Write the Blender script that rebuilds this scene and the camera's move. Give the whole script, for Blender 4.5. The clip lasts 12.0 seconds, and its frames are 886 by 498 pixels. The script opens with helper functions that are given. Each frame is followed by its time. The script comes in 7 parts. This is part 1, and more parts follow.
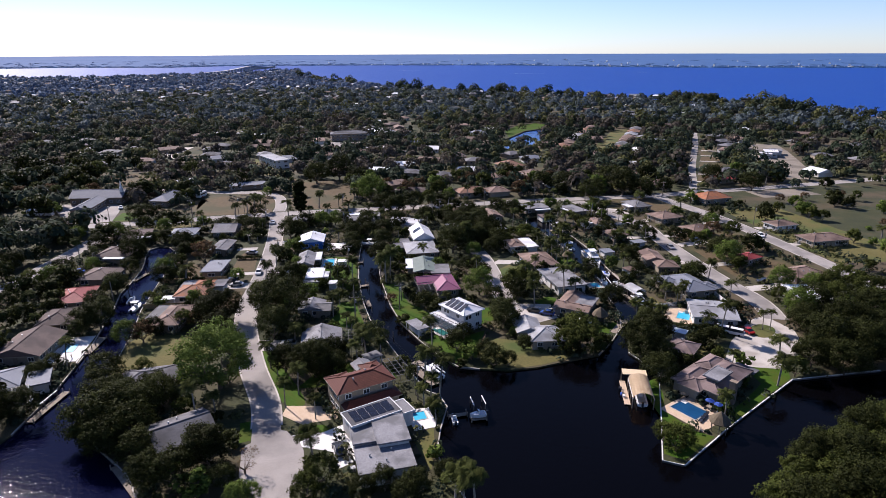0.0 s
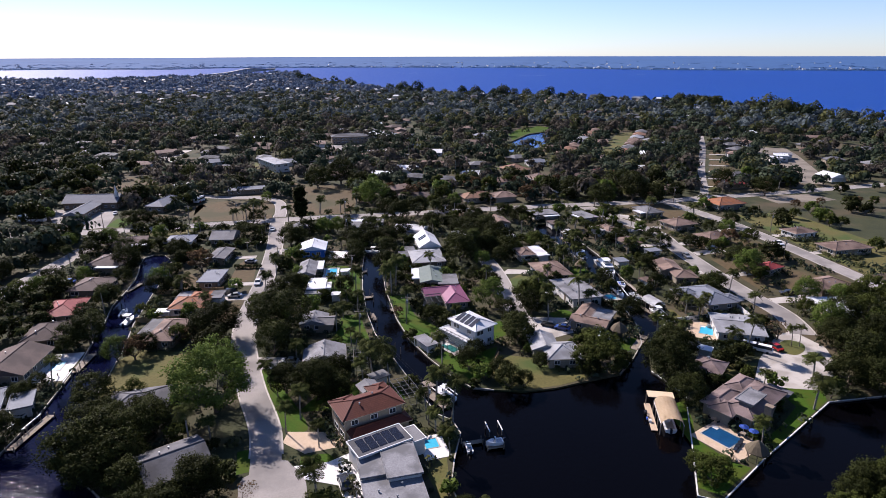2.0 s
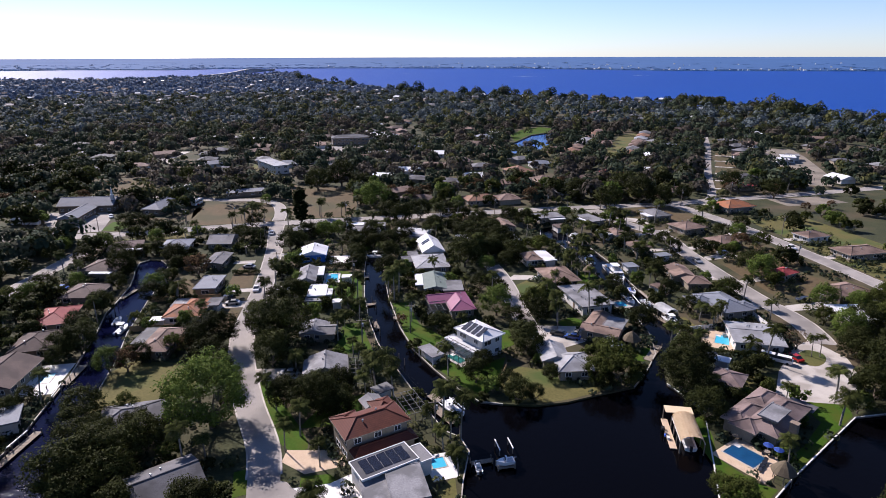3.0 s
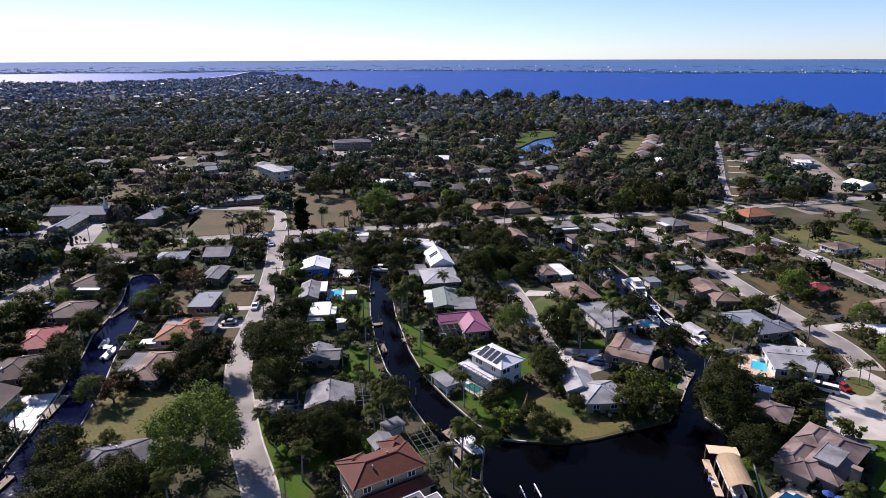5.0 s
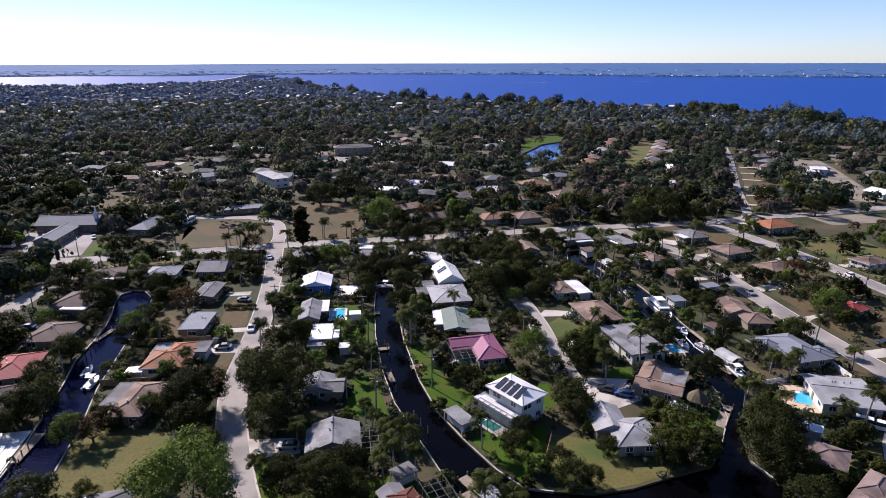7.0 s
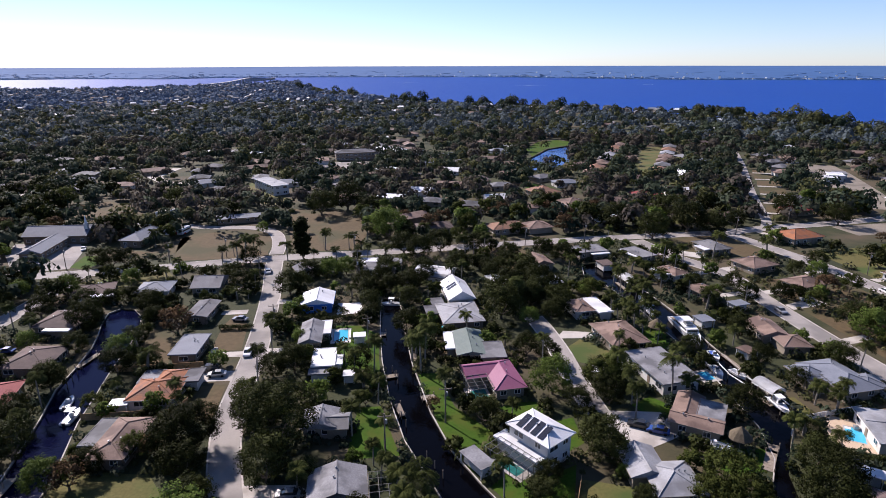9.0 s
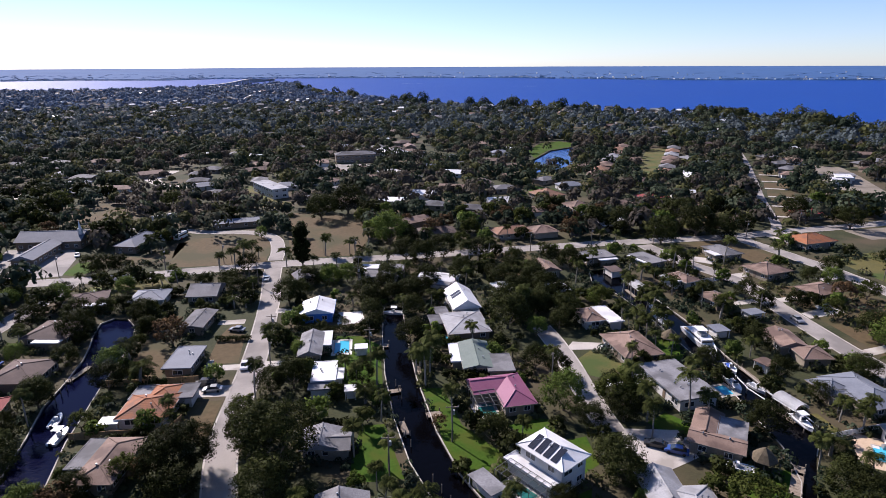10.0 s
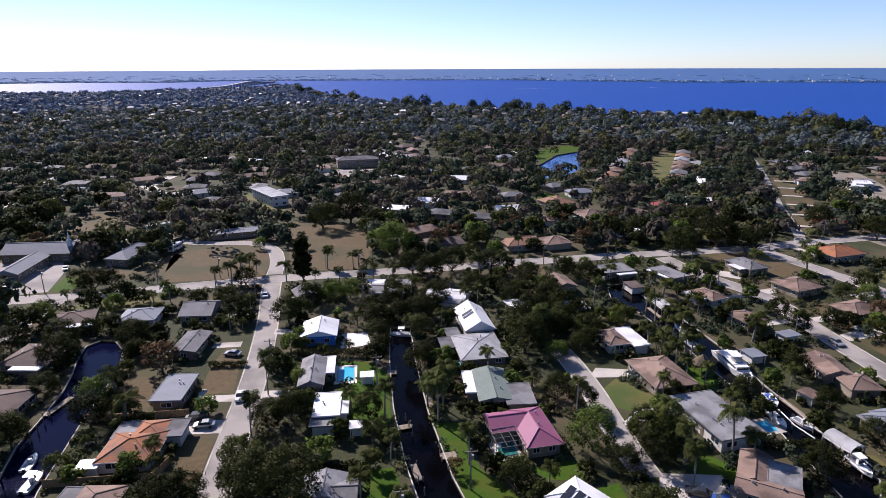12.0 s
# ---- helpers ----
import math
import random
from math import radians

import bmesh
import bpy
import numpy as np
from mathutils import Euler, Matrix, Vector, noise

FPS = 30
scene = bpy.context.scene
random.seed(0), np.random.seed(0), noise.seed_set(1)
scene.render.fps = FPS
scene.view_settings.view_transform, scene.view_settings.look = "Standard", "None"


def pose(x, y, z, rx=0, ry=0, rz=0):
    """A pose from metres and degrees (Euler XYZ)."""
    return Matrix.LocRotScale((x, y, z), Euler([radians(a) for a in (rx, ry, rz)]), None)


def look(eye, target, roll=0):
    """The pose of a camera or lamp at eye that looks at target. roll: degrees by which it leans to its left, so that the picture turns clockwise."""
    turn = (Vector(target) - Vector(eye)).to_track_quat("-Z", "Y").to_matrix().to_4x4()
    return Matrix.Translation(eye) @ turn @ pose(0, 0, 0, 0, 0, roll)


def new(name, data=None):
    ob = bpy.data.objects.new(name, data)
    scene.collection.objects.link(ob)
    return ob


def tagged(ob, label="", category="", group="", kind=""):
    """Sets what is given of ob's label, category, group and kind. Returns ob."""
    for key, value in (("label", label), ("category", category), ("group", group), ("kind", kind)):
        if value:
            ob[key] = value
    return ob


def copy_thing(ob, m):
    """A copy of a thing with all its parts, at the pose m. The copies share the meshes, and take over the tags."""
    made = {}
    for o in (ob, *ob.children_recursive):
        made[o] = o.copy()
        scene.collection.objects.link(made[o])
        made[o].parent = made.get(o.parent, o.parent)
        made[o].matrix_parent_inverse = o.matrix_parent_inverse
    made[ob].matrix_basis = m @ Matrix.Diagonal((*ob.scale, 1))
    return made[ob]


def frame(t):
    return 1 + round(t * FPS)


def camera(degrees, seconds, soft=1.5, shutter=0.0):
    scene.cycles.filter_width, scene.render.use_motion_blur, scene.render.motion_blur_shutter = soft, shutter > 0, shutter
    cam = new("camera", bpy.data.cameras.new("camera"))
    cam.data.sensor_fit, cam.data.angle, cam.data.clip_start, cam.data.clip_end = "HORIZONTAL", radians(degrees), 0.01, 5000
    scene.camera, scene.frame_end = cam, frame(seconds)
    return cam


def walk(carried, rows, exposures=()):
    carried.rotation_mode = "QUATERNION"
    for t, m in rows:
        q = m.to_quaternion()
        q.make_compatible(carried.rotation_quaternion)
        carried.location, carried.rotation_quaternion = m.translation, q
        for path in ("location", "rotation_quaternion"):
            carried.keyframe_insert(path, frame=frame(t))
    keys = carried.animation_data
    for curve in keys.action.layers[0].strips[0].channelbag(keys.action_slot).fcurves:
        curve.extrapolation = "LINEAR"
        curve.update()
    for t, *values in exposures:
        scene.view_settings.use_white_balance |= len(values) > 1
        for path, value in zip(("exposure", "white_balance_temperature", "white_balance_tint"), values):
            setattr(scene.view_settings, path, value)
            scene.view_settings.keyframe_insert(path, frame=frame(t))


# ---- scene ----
cam = camera(72.7, 12.0, soft=0.7)
PATH = [
    (0, (4.75, -4.76, 73.06), (16.14, 89.55, 41.82), -0.23),
    (0.5, (4.31, -2.67, 72.91), (15.72, 91.65, 41.72), -0.19),
    (1, (3.88, -0.35, 72.82), (15.3, 94.0, 41.71), -0.20),
    (1.5, (3.48, 2.23, 72.66), (14.96, 96.61, 41.65), -0.18),
    (2, (3.09, 5.0, 72.45), (14.62, 99.41, 41.55), -0.15),
    (2.5, (2.86, 8.16, 72.16), (14.4, 102.58, 41.3), -0.16),
    (3, (2.42, 11.44, 71.93), (13.96, 105.88, 41.15), -0.15),
    (5, (0.76, 24.39, 71.78), (12.28, 118.97, 41.39), -0.21),
    (5.5, (0.42, 27.98, 71.76), (11.99, 122.59, 41.49), -0.22),
    (6, (0.06, 31.43, 71.75), (11.66, 126.07, 41.62), -0.18),
    (6.5, (-0.31, 34.66, 71.78), (11.29, 129.34, 41.76), -0.16),
    (7, (-0.72, 37.96, 71.83), (10.88, 132.68, 41.92), -0.13),
    (9, (-2.15, 51.2, 71.87), (9.47, 146.04, 42.36), -0.16),
    (9.5, (-2.32, 54.44, 71.9), (9.3, 149.28, 42.4), -0.23),
    (10, (-2.61, 57.81, 71.88), (9.02, 152.68, 42.48), -0.25),
    (10.5, (-2.91, 61.23, 71.92), (8.69, 156.13, 42.61), -0.28),
    (11, (-3.24, 64.57, 71.99), (8.34, 159.51, 42.81), -0.33),
    (11.5, (-3.57, 67.88, 72.15), (8.01, 162.83, 43.01), -0.27),
    (12, (-3.98, 71.19, 72.17), (7.6, 166.16, 43.09), -0.25),
]
walk(cam, [(t, look(eye, target, roll)) for t, eye, target, roll in PATH], [(0.0, 0.77, 6120, 25.0), (12.0, 0.77, 6120, 25.0)])

# ---- world, sun, exposure ----
SUN_AZ, SUN_EL = 35.0, 38.0          # degrees west of +y, and above the horizon
world = bpy.data.worlds.new("sky")
scene.world = world
world.use_nodes = True
wn = world.node_tree
sky = wn.nodes.new("ShaderNodeTexSky")
sky.sky_type = "NISHITA"
sky.sun_disc = False
sky.sun_elevation = radians(SUN_EL)
sky.sun_rotation = radians(-SUN_AZ)
sky.air_density, sky.dust_density, sky.ozone_density = 0.82, 0.12, 3.1
wn.nodes["Background"].inputs["Strength"].default_value = 0.075
cool = wn.nodes.new("ShaderNodeMix")
cool.data_type, cool.blend_type = "RGBA", "MULTIPLY"
cool.inputs[0].default_value, cool.inputs[7].default_value = 1.0, (0.93, 1.0, 1.1, 1)
wn.links.new(sky.outputs["Color"], cool.inputs[6])
wn.links.new(cool.outputs[2], wn.nodes["Background"].inputs["Color"])
sun_data = bpy.data.lights.new("sun", "SUN")
sun_data.energy, sun_data.angle, sun_data.color = 5.0, radians(0.5), (1.0, 0.93, 0.81)
sun = new("sun", sun_data)
sa, se = radians(SUN_AZ), radians(SUN_EL)
sun.matrix_basis = look((0, 0, 300), (300 * math.sin(sa) * math.cos(se), -300 * math.cos(sa) * math.cos(se), 300 - 300 * math.sin(se)))

# ---- materials ----
MATS = {}
PALE_FACTOR = 0.82     # all base colours together


def material(name, dark, light, scale=0.5, rough=0.8, metal=0.0, bump=0.0, fine=6.0, island=0.0, per_object=0.0, spec=0.3, stain=None, stain_scale=0.05, glow_through=0.0, rows=0.0):
    """Two scales of noise between two colours, with optional stains, bump and variation by piece or by object."""
    dark, light = ([c * PALE_FACTOR for c in v] for v in (dark, light))
    stain = [c * PALE_FACTOR for c in stain] if stain else None
    m = bpy.data.materials.new(name)
    m.use_nodes = True
    nt = m.node_tree
    bsdf = nt.nodes["Principled BSDF"]
    bsdf.inputs["Roughness"].default_value = rough
    bsdf.inputs["Metallic"].default_value = metal
    bsdf.inputs["Specular IOR Level"].default_value = spec
    geo = nt.nodes.new("ShaderNodeNewGeometry")
    n1 = nt.nodes.new("ShaderNodeTexNoise")
    n1.inputs["Scale"].default_value = scale
    n1.inputs["Detail"].default_value = 3.0
    n2 = nt.nodes.new("ShaderNodeTexNoise")
    n2.inputs["Scale"].default_value = scale * fine
    n2.inputs["Detail"].default_value = 2.0
    for n in (n1, n2):
        nt.links.new(geo.outputs["Position"], n.inputs["Vector"])
    add = nt.nodes.new("ShaderNodeMath")
    add.operation = "MULTIPLY_ADD"
    add.inputs[1].default_value, add.inputs[2].default_value = 0.55, 0.0
    nt.links.new(n2.outputs["Fac"], add.inputs[0])
    half = nt.nodes.new("ShaderNodeMath")
    half.operation = "MULTIPLY_ADD"
    half.inputs[1].default_value = 0.45
    nt.links.new(n1.outputs["Fac"], half.inputs[0])
    nt.links.new(add.outputs[0], half.inputs[2])
    ramp = nt.nodes.new("ShaderNodeMapRange")
    ramp.inputs["From Min"].default_value, ramp.inputs["From Max"].default_value = 0.34, 0.66
    nt.links.new(half.outputs[0], ramp.inputs["Value"])
    mix = nt.nodes.new("ShaderNodeMix")
    mix.data_type = "RGBA"
    mix.inputs[6].default_value, mix.inputs[7].default_value = (*dark, 1), (*light, 1)
    nt.links.new(ramp.outputs[0], mix.inputs[0])
    colour = mix.outputs[2]
    if stain:
        n3 = nt.nodes.new("ShaderNodeTexNoise")
        n3.inputs["Scale"].default_value = stain_scale
        n3.inputs["Detail"].default_value = 4.0
        nt.links.new(geo.outputs["Position"], n3.inputs["Vector"])
        r3 = nt.nodes.new("ShaderNodeMapRange")
        r3.inputs["From Min"].default_value, r3.inputs["From Max"].default_value = 0.46, 0.62
        nt.links.new(n3.outputs["Fac"], r3.inputs["Value"])
        mix3 = nt.nodes.new("ShaderNodeMix")
        mix3.data_type = "RGBA"
        mix3.inputs[7].default_value = (*stain, 1)
        nt.links.new(r3.outputs[0], mix3.inputs[0])
        nt.links.new(colour, mix3.inputs[6])
        colour = mix3.outputs[2]
    for amount, source in ((island, geo.outputs["Random Per Island"]), (per_object, None)):
        if amount:
            if source is None:
                source = nt.nodes.new("ShaderNodeObjectInfo").outputs["Random"]
            span = nt.nodes.new("ShaderNodeMapRange")
            span.inputs["To Min"].default_value, span.inputs["To Max"].default_value = 1 - amount, 1 + amount
            nt.links.new(source, span.inputs["Value"])
            hsv = nt.nodes.new("ShaderNodeHueSaturation")
            nt.links.new(span.outputs[0], hsv.inputs["Value"])
            nt.links.new(colour, hsv.inputs["Color"])
            colour = hsv.outputs["Color"]
    if rows:
        coord = nt.nodes.new("ShaderNodeTexCoord")
        wave = nt.nodes.new("ShaderNodeTexWave")
        wave.bands_direction = "Z"
        wave.inputs["Scale"].default_value = 0.314 / rows
        wave.inputs["Distortion"].default_value, wave.inputs["Detail"].default_value, wave.inputs["Detail Scale"].default_value = 0.6, 2.0, 3.0
        nt.links.new(coord.outputs["Object"], wave.inputs["Vector"])
        span = nt.nodes.new("ShaderNodeMapRange")
        span.inputs["To Min"].default_value, span.inputs["To Max"].default_value = 0.85, 1.06
        nt.links.new(wave.outputs["Fac"], span.inputs["Value"])
        hsv = nt.nodes.new("ShaderNodeHueSaturation")
        nt.links.new(span.outputs[0], hsv.inputs["Value"])
        nt.links.new(colour, hsv.inputs["Color"])
        colour = hsv.outputs["Color"]
    nt.links.new(colour, bsdf.inputs["Base Color"])
    if bump:
        b = nt.nodes.new("ShaderNodeBump")
        b.inputs["Strength"].default_value, b.inputs["Distance"].default_value = 0.6, bump
        nt.links.new(n2.outputs["Fac"], b.inputs["Height"])
        nt.links.new(b.outputs["Normal"], bsdf.inputs["Normal"])
    if glow_through:
        thin = nt.nodes.new("ShaderNodeBsdfTranslucent")
        nt.links.new(colour, thin.inputs["Color"])
        both = nt.nodes.new("ShaderNodeMixShader")
        both.inputs[0].default_value = glow_through
        nt.links.new(bsdf.outputs[0], both.inputs[1])
        nt.links.new(thin.outputs[0], both.inputs[2])
        nt.links.new(both.outputs[0], nt.nodes["Material Output"].inputs["Surface"])
    MATS[name] = m
    return m


def water_material(name, colour, rough, wave, height, stretch=1.0, spec=0.5):
    m = bpy.data.materials.new(name)
    m.use_nodes = True
    nt = m.node_tree
    bsdf = nt.nodes["Principled BSDF"]
    bsdf.inputs["Roughness"].default_value = rough
    bsdf.inputs["IOR"].default_value = 1.33
    bsdf.inputs["Specular IOR Level"].default_value = spec
    geo = nt.nodes.new("ShaderNodeNewGeometry")
    mapping = nt.nodes.new("ShaderNodeMapping")
    mapping.inputs["Scale"].default_value = (wave * stretch, wave, wave)
    nt.links.new(geo.outputs["Position"], mapping.inputs["Vector"])
    n = nt.nodes.new("ShaderNodeTexNoise")
    n.inputs["Scale"].default_value, n.inputs["Detail"].default_value = 1.0, 4.0
    nt.links.new(mapping.outputs[0], n.inputs["Vector"])
    big = nt.nodes.new("ShaderNodeTexNoise")
    big.inputs["Scale"].default_value, big.inputs["Detail"].default_value = wave * 0.012, 3.0
    nt.links.new(geo.outputs["Position"], big.inputs["Vector"])
    mix = nt.nodes.new("ShaderNodeMix")
    mix.data_type = "RGBA"
    mix.inputs[6].default_value = (*colour, 1)
    mix.inputs[7].default_value = (colour[0] * 0.75, colour[1] * 0.8, colour[2] * 0.9, 1)
    nt.links.new(big.outputs["Fac"], mix.inputs[0])
    nt.links.new(mix.outputs[2], bsdf.inputs["Base Color"])
    b = nt.nodes.new("ShaderNodeBump")
    b.inputs["Strength"].default_value, b.inputs["Distance"].default_value = 1.0, height
    nt.links.new(n.outputs["Fac"], b.inputs["Height"])
    nt.links.new(b.outputs["Normal"], bsdf.inputs["Normal"])
    MATS[name] = m
    return m


material("soil_grass", (0.022, 0.029, 0.009), (0.054, 0.058, 0.02), 0.12, 0.95, bump=0.06, fine=14, stain=(0.085, 0.066, 0.036), stain_scale=0.03)
material("dry_grass", (0.08, 0.056, 0.024), (0.128, 0.09, 0.042), 0.06, 0.95, bump=0.04, fine=12, stain=(0.066, 0.0594, 0.0231), stain_scale=0.06)
material("lawn", (0.032, 0.074, 0.005), (0.054, 0.11, 0.009), 0.12, 0.9, bump=0.03, fine=14, stain=(0.062, 0.088, 0.01), stain_scale=0.22, spec=0.1)
material("olive_lawn", (0.085, 0.08, 0.02), (0.15, 0.128, 0.038), 0.14, 0.95, bump=0.03, fine=12, stain=(0.058, 0.086, 0.016), stain_scale=0.07)
material("asphalt", (0.28, 0.256, 0.232), (0.375, 0.346, 0.317), 0.2, 0.9, bump=0.01, fine=20, stain=(0.216, 0.2, 0.184), stain_scale=0.08)
material("concrete", (0.424, 0.3922, 0.3498), (0.583, 0.5406, 0.4876), 0.4, 0.85, bump=0.01, fine=12, stain=(0.34, 0.31, 0.27), stain_scale=0.2)
material("sand_lot", (0.2, 0.17, 0.13), (0.28, 0.245, 0.195), 0.2, 0.9, bump=0.01, fine=14, stain=(0.16, 0.14, 0.11), stain_scale=0.06)
material("white_deck", (0.66, 0.64, 0.6), (0.8, 0.78, 0.74), 0.4, 0.7, fine=10)
material("pavers", (0.5, 0.37, 0.25), (0.62, 0.48, 0.34), 0.8, 0.85, bump=0.01, fine=8)
material("wood_dock", (0.19, 0.15, 0.11), (0.32, 0.27, 0.21), 0.8, 0.85, bump=0.01, per_object=0.1)
material("fence_wood", (0.3, 0.19, 0.09), (0.42, 0.28, 0.14), 0.8, 0.85, per_object=0.12)
material("wall_white", (0.594, 0.585, 0.558), (0.702, 0.693, 0.666), 0.4, 0.75, bump=0.006, per_object=0.06, stain=(0.6, 0.57, 0.52), stain_scale=0.25)
material("wall_cream", (0.24, 0.2, 0.15), (0.3, 0.26, 0.2), 0.4, 0.8, bump=0.006, per_object=0.1)
material("wall_tan", (0.2, 0.152, 0.11), (0.26, 0.205, 0.152), 0.4, 0.8, bump=0.006, per_object=0.1)
material("wall_blue", (0.05, 0.2, 0.62), (0.08, 0.26, 0.7), 0.4, 0.7)
material("roof_grey", (0.143, 0.143, 0.1507), (0.2222, 0.2222, 0.2288), 0.3, 0.8, bump=0.02, fine=16, per_object=0.12, stain=(0.104, 0.104, 0.107), stain_scale=0.18)
material("roof_darkgrey", (0.1, 0.1, 0.11), (0.17, 0.17, 0.18), 0.3, 0.85, bump=0.02, fine=16, per_object=0.15, stain=(0.07, 0.07, 0.075), stain_scale=0.2)
material("roof_brown", (0.1836, 0.1242, 0.0972), (0.2862, 0.1998, 0.1566), 0.3, 0.85, bump=0.02, fine=16, per_object=0.14, stain=(0.12, 0.08, 0.064), stain_scale=0.2)
# dark brown; on the houses west of the creek partly shade put into colour
material("roof_darkbrown", (0.085, 0.06, 0.052), (0.14, 0.1, 0.086), 0.3, 0.85, bump=0.02, fine=16, per_object=0.14, stain=(0.07, 0.05, 0.045), stain_scale=0.2)
material("roof_white", (0.68, 0.69, 0.7), (0.82, 0.83, 0.84), 0.3, 0.5, fine=10, per_object=0.06, stain=(0.58, 0.58, 0.58), stain_scale=0.15)
material("roof_pale", (0.27, 0.275, 0.285), (0.38, 0.385, 0.395), 0.3, 0.6, bump=0.01, fine=10, stain=(0.23, 0.23, 0.235), stain_scale=0.25)
material("roof_orange", (0.3, 0.105, 0.042), (0.42, 0.17, 0.075), 0.5, 0.8, bump=0.03, fine=9, per_object=0.1, stain=(0.22, 0.11, 0.07), stain_scale=0.3, rows=0.16)
material("roof_terracotta", (0.22, 0.115, 0.07), (0.32, 0.175, 0.11), 0.5, 0.8, bump=0.03, fine=9, per_object=0.1, stain=(0.2, 0.12, 0.08), stain_scale=0.3, rows=0.16)
material("roof_redtile", (0.086, 0.023, 0.013), (0.145, 0.042, 0.023), 0.6, 0.8, bump=0.03, fine=8, stain=(0.112, 0.0338, 0.0225), stain_scale=0.25, rows=0.16)
material("roof_red", (0.24, 0.032, 0.034), (0.33, 0.06, 0.05), 0.4, 0.7, per_object=0.12, rows=0.14)
material("roof_pink", (0.26, 0.0806, 0.149), (0.31, 0.112, 0.186), 0.3, 0.6, fine=10)
material("roof_green", (0.12, 0.16, 0.14), (0.18, 0.22, 0.195), 0.3, 0.7, fine=10)
material("roof_bluegrey", (0.14, 0.155, 0.185), (0.205, 0.225, 0.262), 0.3, 0.75, fine=12, per_object=0.1)
material("trim_white", (0.72, 0.72, 0.7), (0.82, 0.82, 0.8), 0.8, 0.5)
material("glass_dark", (0.02, 0.025, 0.03), (0.04, 0.05, 0.06), 0.5, 0.08, spec=0.6)
material("solar", (0.012, 0.014, 0.022), (0.022, 0.026, 0.04), 1.0, 0.2, spec=0.5)
material("metal_grey", (0.32, 0.33, 0.34), (0.45, 0.46, 0.47), 1.0, 0.45, metal=0.6)
material("bark", (0.09, 0.07, 0.05), (0.17, 0.135, 0.1), 1.5, 0.9, bump=0.02)
material("palm_bark", (0.2, 0.18, 0.15), (0.32, 0.29, 0.25), 2.0, 0.9, bump=0.01)
material("pole_wood", (0.16, 0.13, 0.1), (0.25, 0.21, 0.17), 1.0, 0.9)
material("leaf_dark", (0.014, 0.0185, 0.005), (0.046, 0.054, 0.016), 0.25, 0.6, island=0.22, per_object=0.35, spec=0.03, glow_through=0.25)
material("leaf_green", (0.055, 0.092, 0.016), (0.145, 0.195, 0.045), 0.25, 0.6, island=0.22, per_object=0.25, spec=0.03, glow_through=0.3)
material("leaf_olive", (0.0313, 0.0432, 0.0092), (0.0782, 0.092, 0.023), 0.25, 0.7, island=0.22, per_object=0.25, spec=0.03, glow_through=0.3)
material("leaf_rust", (0.07, 0.045, 0.024), (0.13, 0.085, 0.045), 0.25, 0.75, island=0.22, per_object=0.2, spec=0.03, glow_through=0.2)
material("leaf_palm", (0.028, 0.04, 0.01), (0.085, 0.095, 0.026), 0.4, 0.7, island=0.35, per_object=0.35, spec=0.03, glow_through=0.35)
material("woods_mid", (0.026, 0.04, 0.025), (0.094, 0.118, 0.072), 0.11, 0.75, island=0.12, fine=3, spec=0.03, glow_through=0.25, stain=(0.056, 0.055, 0.038), stain_scale=0.07)
material("woods_olive", (0.04, 0.05, 0.018), (0.13, 0.132, 0.055), 0.11, 0.75, island=0.12, fine=3, spec=0.03, glow_through=0.25)
material("woods_brown", (0.05, 0.045, 0.036), (0.115, 0.1, 0.08), 0.11, 0.75, island=0.12, fine=3, spec=0.03, glow_through=0.25)
material("woods_deep", (0.014, 0.025, 0.016), (0.052, 0.072, 0.043), 0.11, 0.75, island=0.12, fine=3, spec=0.03, glow_through=0.25)
# next four foliage colours have the blue-grey of distance haze painted in
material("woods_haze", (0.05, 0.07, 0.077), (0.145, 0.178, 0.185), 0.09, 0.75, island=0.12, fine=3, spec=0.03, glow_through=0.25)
material("woods_far_haze", (0.072, 0.112, 0.18), (0.165, 0.226, 0.33), 0.07, 0.8, island=0.1, fine=3, spec=0.03, glow_through=0.2)
material("woods_haze_deep", (0.056, 0.092, 0.15), (0.13, 0.18, 0.27), 0.07, 0.8, island=0.1, fine=3, spec=0.03, glow_through=0.2)
material("woods_haze_grey", (0.08, 0.106, 0.15), (0.165, 0.2, 0.26), 0.07, 0.8, island=0.1, fine=3, spec=0.03, glow_through=0.2)
# far shore land and leaves: the blue is haze painted into the base colour
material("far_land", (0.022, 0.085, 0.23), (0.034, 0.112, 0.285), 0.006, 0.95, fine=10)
material("bank_leaf_haze", (0.017, 0.066, 0.18), (0.027, 0.088, 0.225), 0.01, 0.9, island=0.1)
material("pool_tile", (0.04, 0.42, 0.62), (0.06, 0.5, 0.7), 0.6, 0.3)
# greenish pool water, with the dimming by the screens overhead put into the colour
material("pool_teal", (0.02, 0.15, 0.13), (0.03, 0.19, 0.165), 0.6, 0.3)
material("pool_deep", (0.006, 0.05, 0.13), (0.01, 0.075, 0.18), 0.6, 0.3)
material("screen_frame", (0.09, 0.09, 0.085), (0.14, 0.14, 0.13), 1.0, 0.5)
material("seawall_concrete", (0.12, 0.11, 0.1), (0.22, 0.2, 0.18), 0.4, 0.9, bump=0.01, fine=10, stain=(0.08, 0.075, 0.065), stain_scale=0.3)
material("tyre", (0.015, 0.015, 0.015), (0.03, 0.03, 0.03), 2.0, 0.8)
material("canvas_tan", (0.66, 0.5, 0.32), (0.76, 0.6, 0.4), 0.5, 0.8)
material("thatch", (0.09, 0.07, 0.045), (0.16, 0.13, 0.085), 1.5, 0.95, bump=0.03)
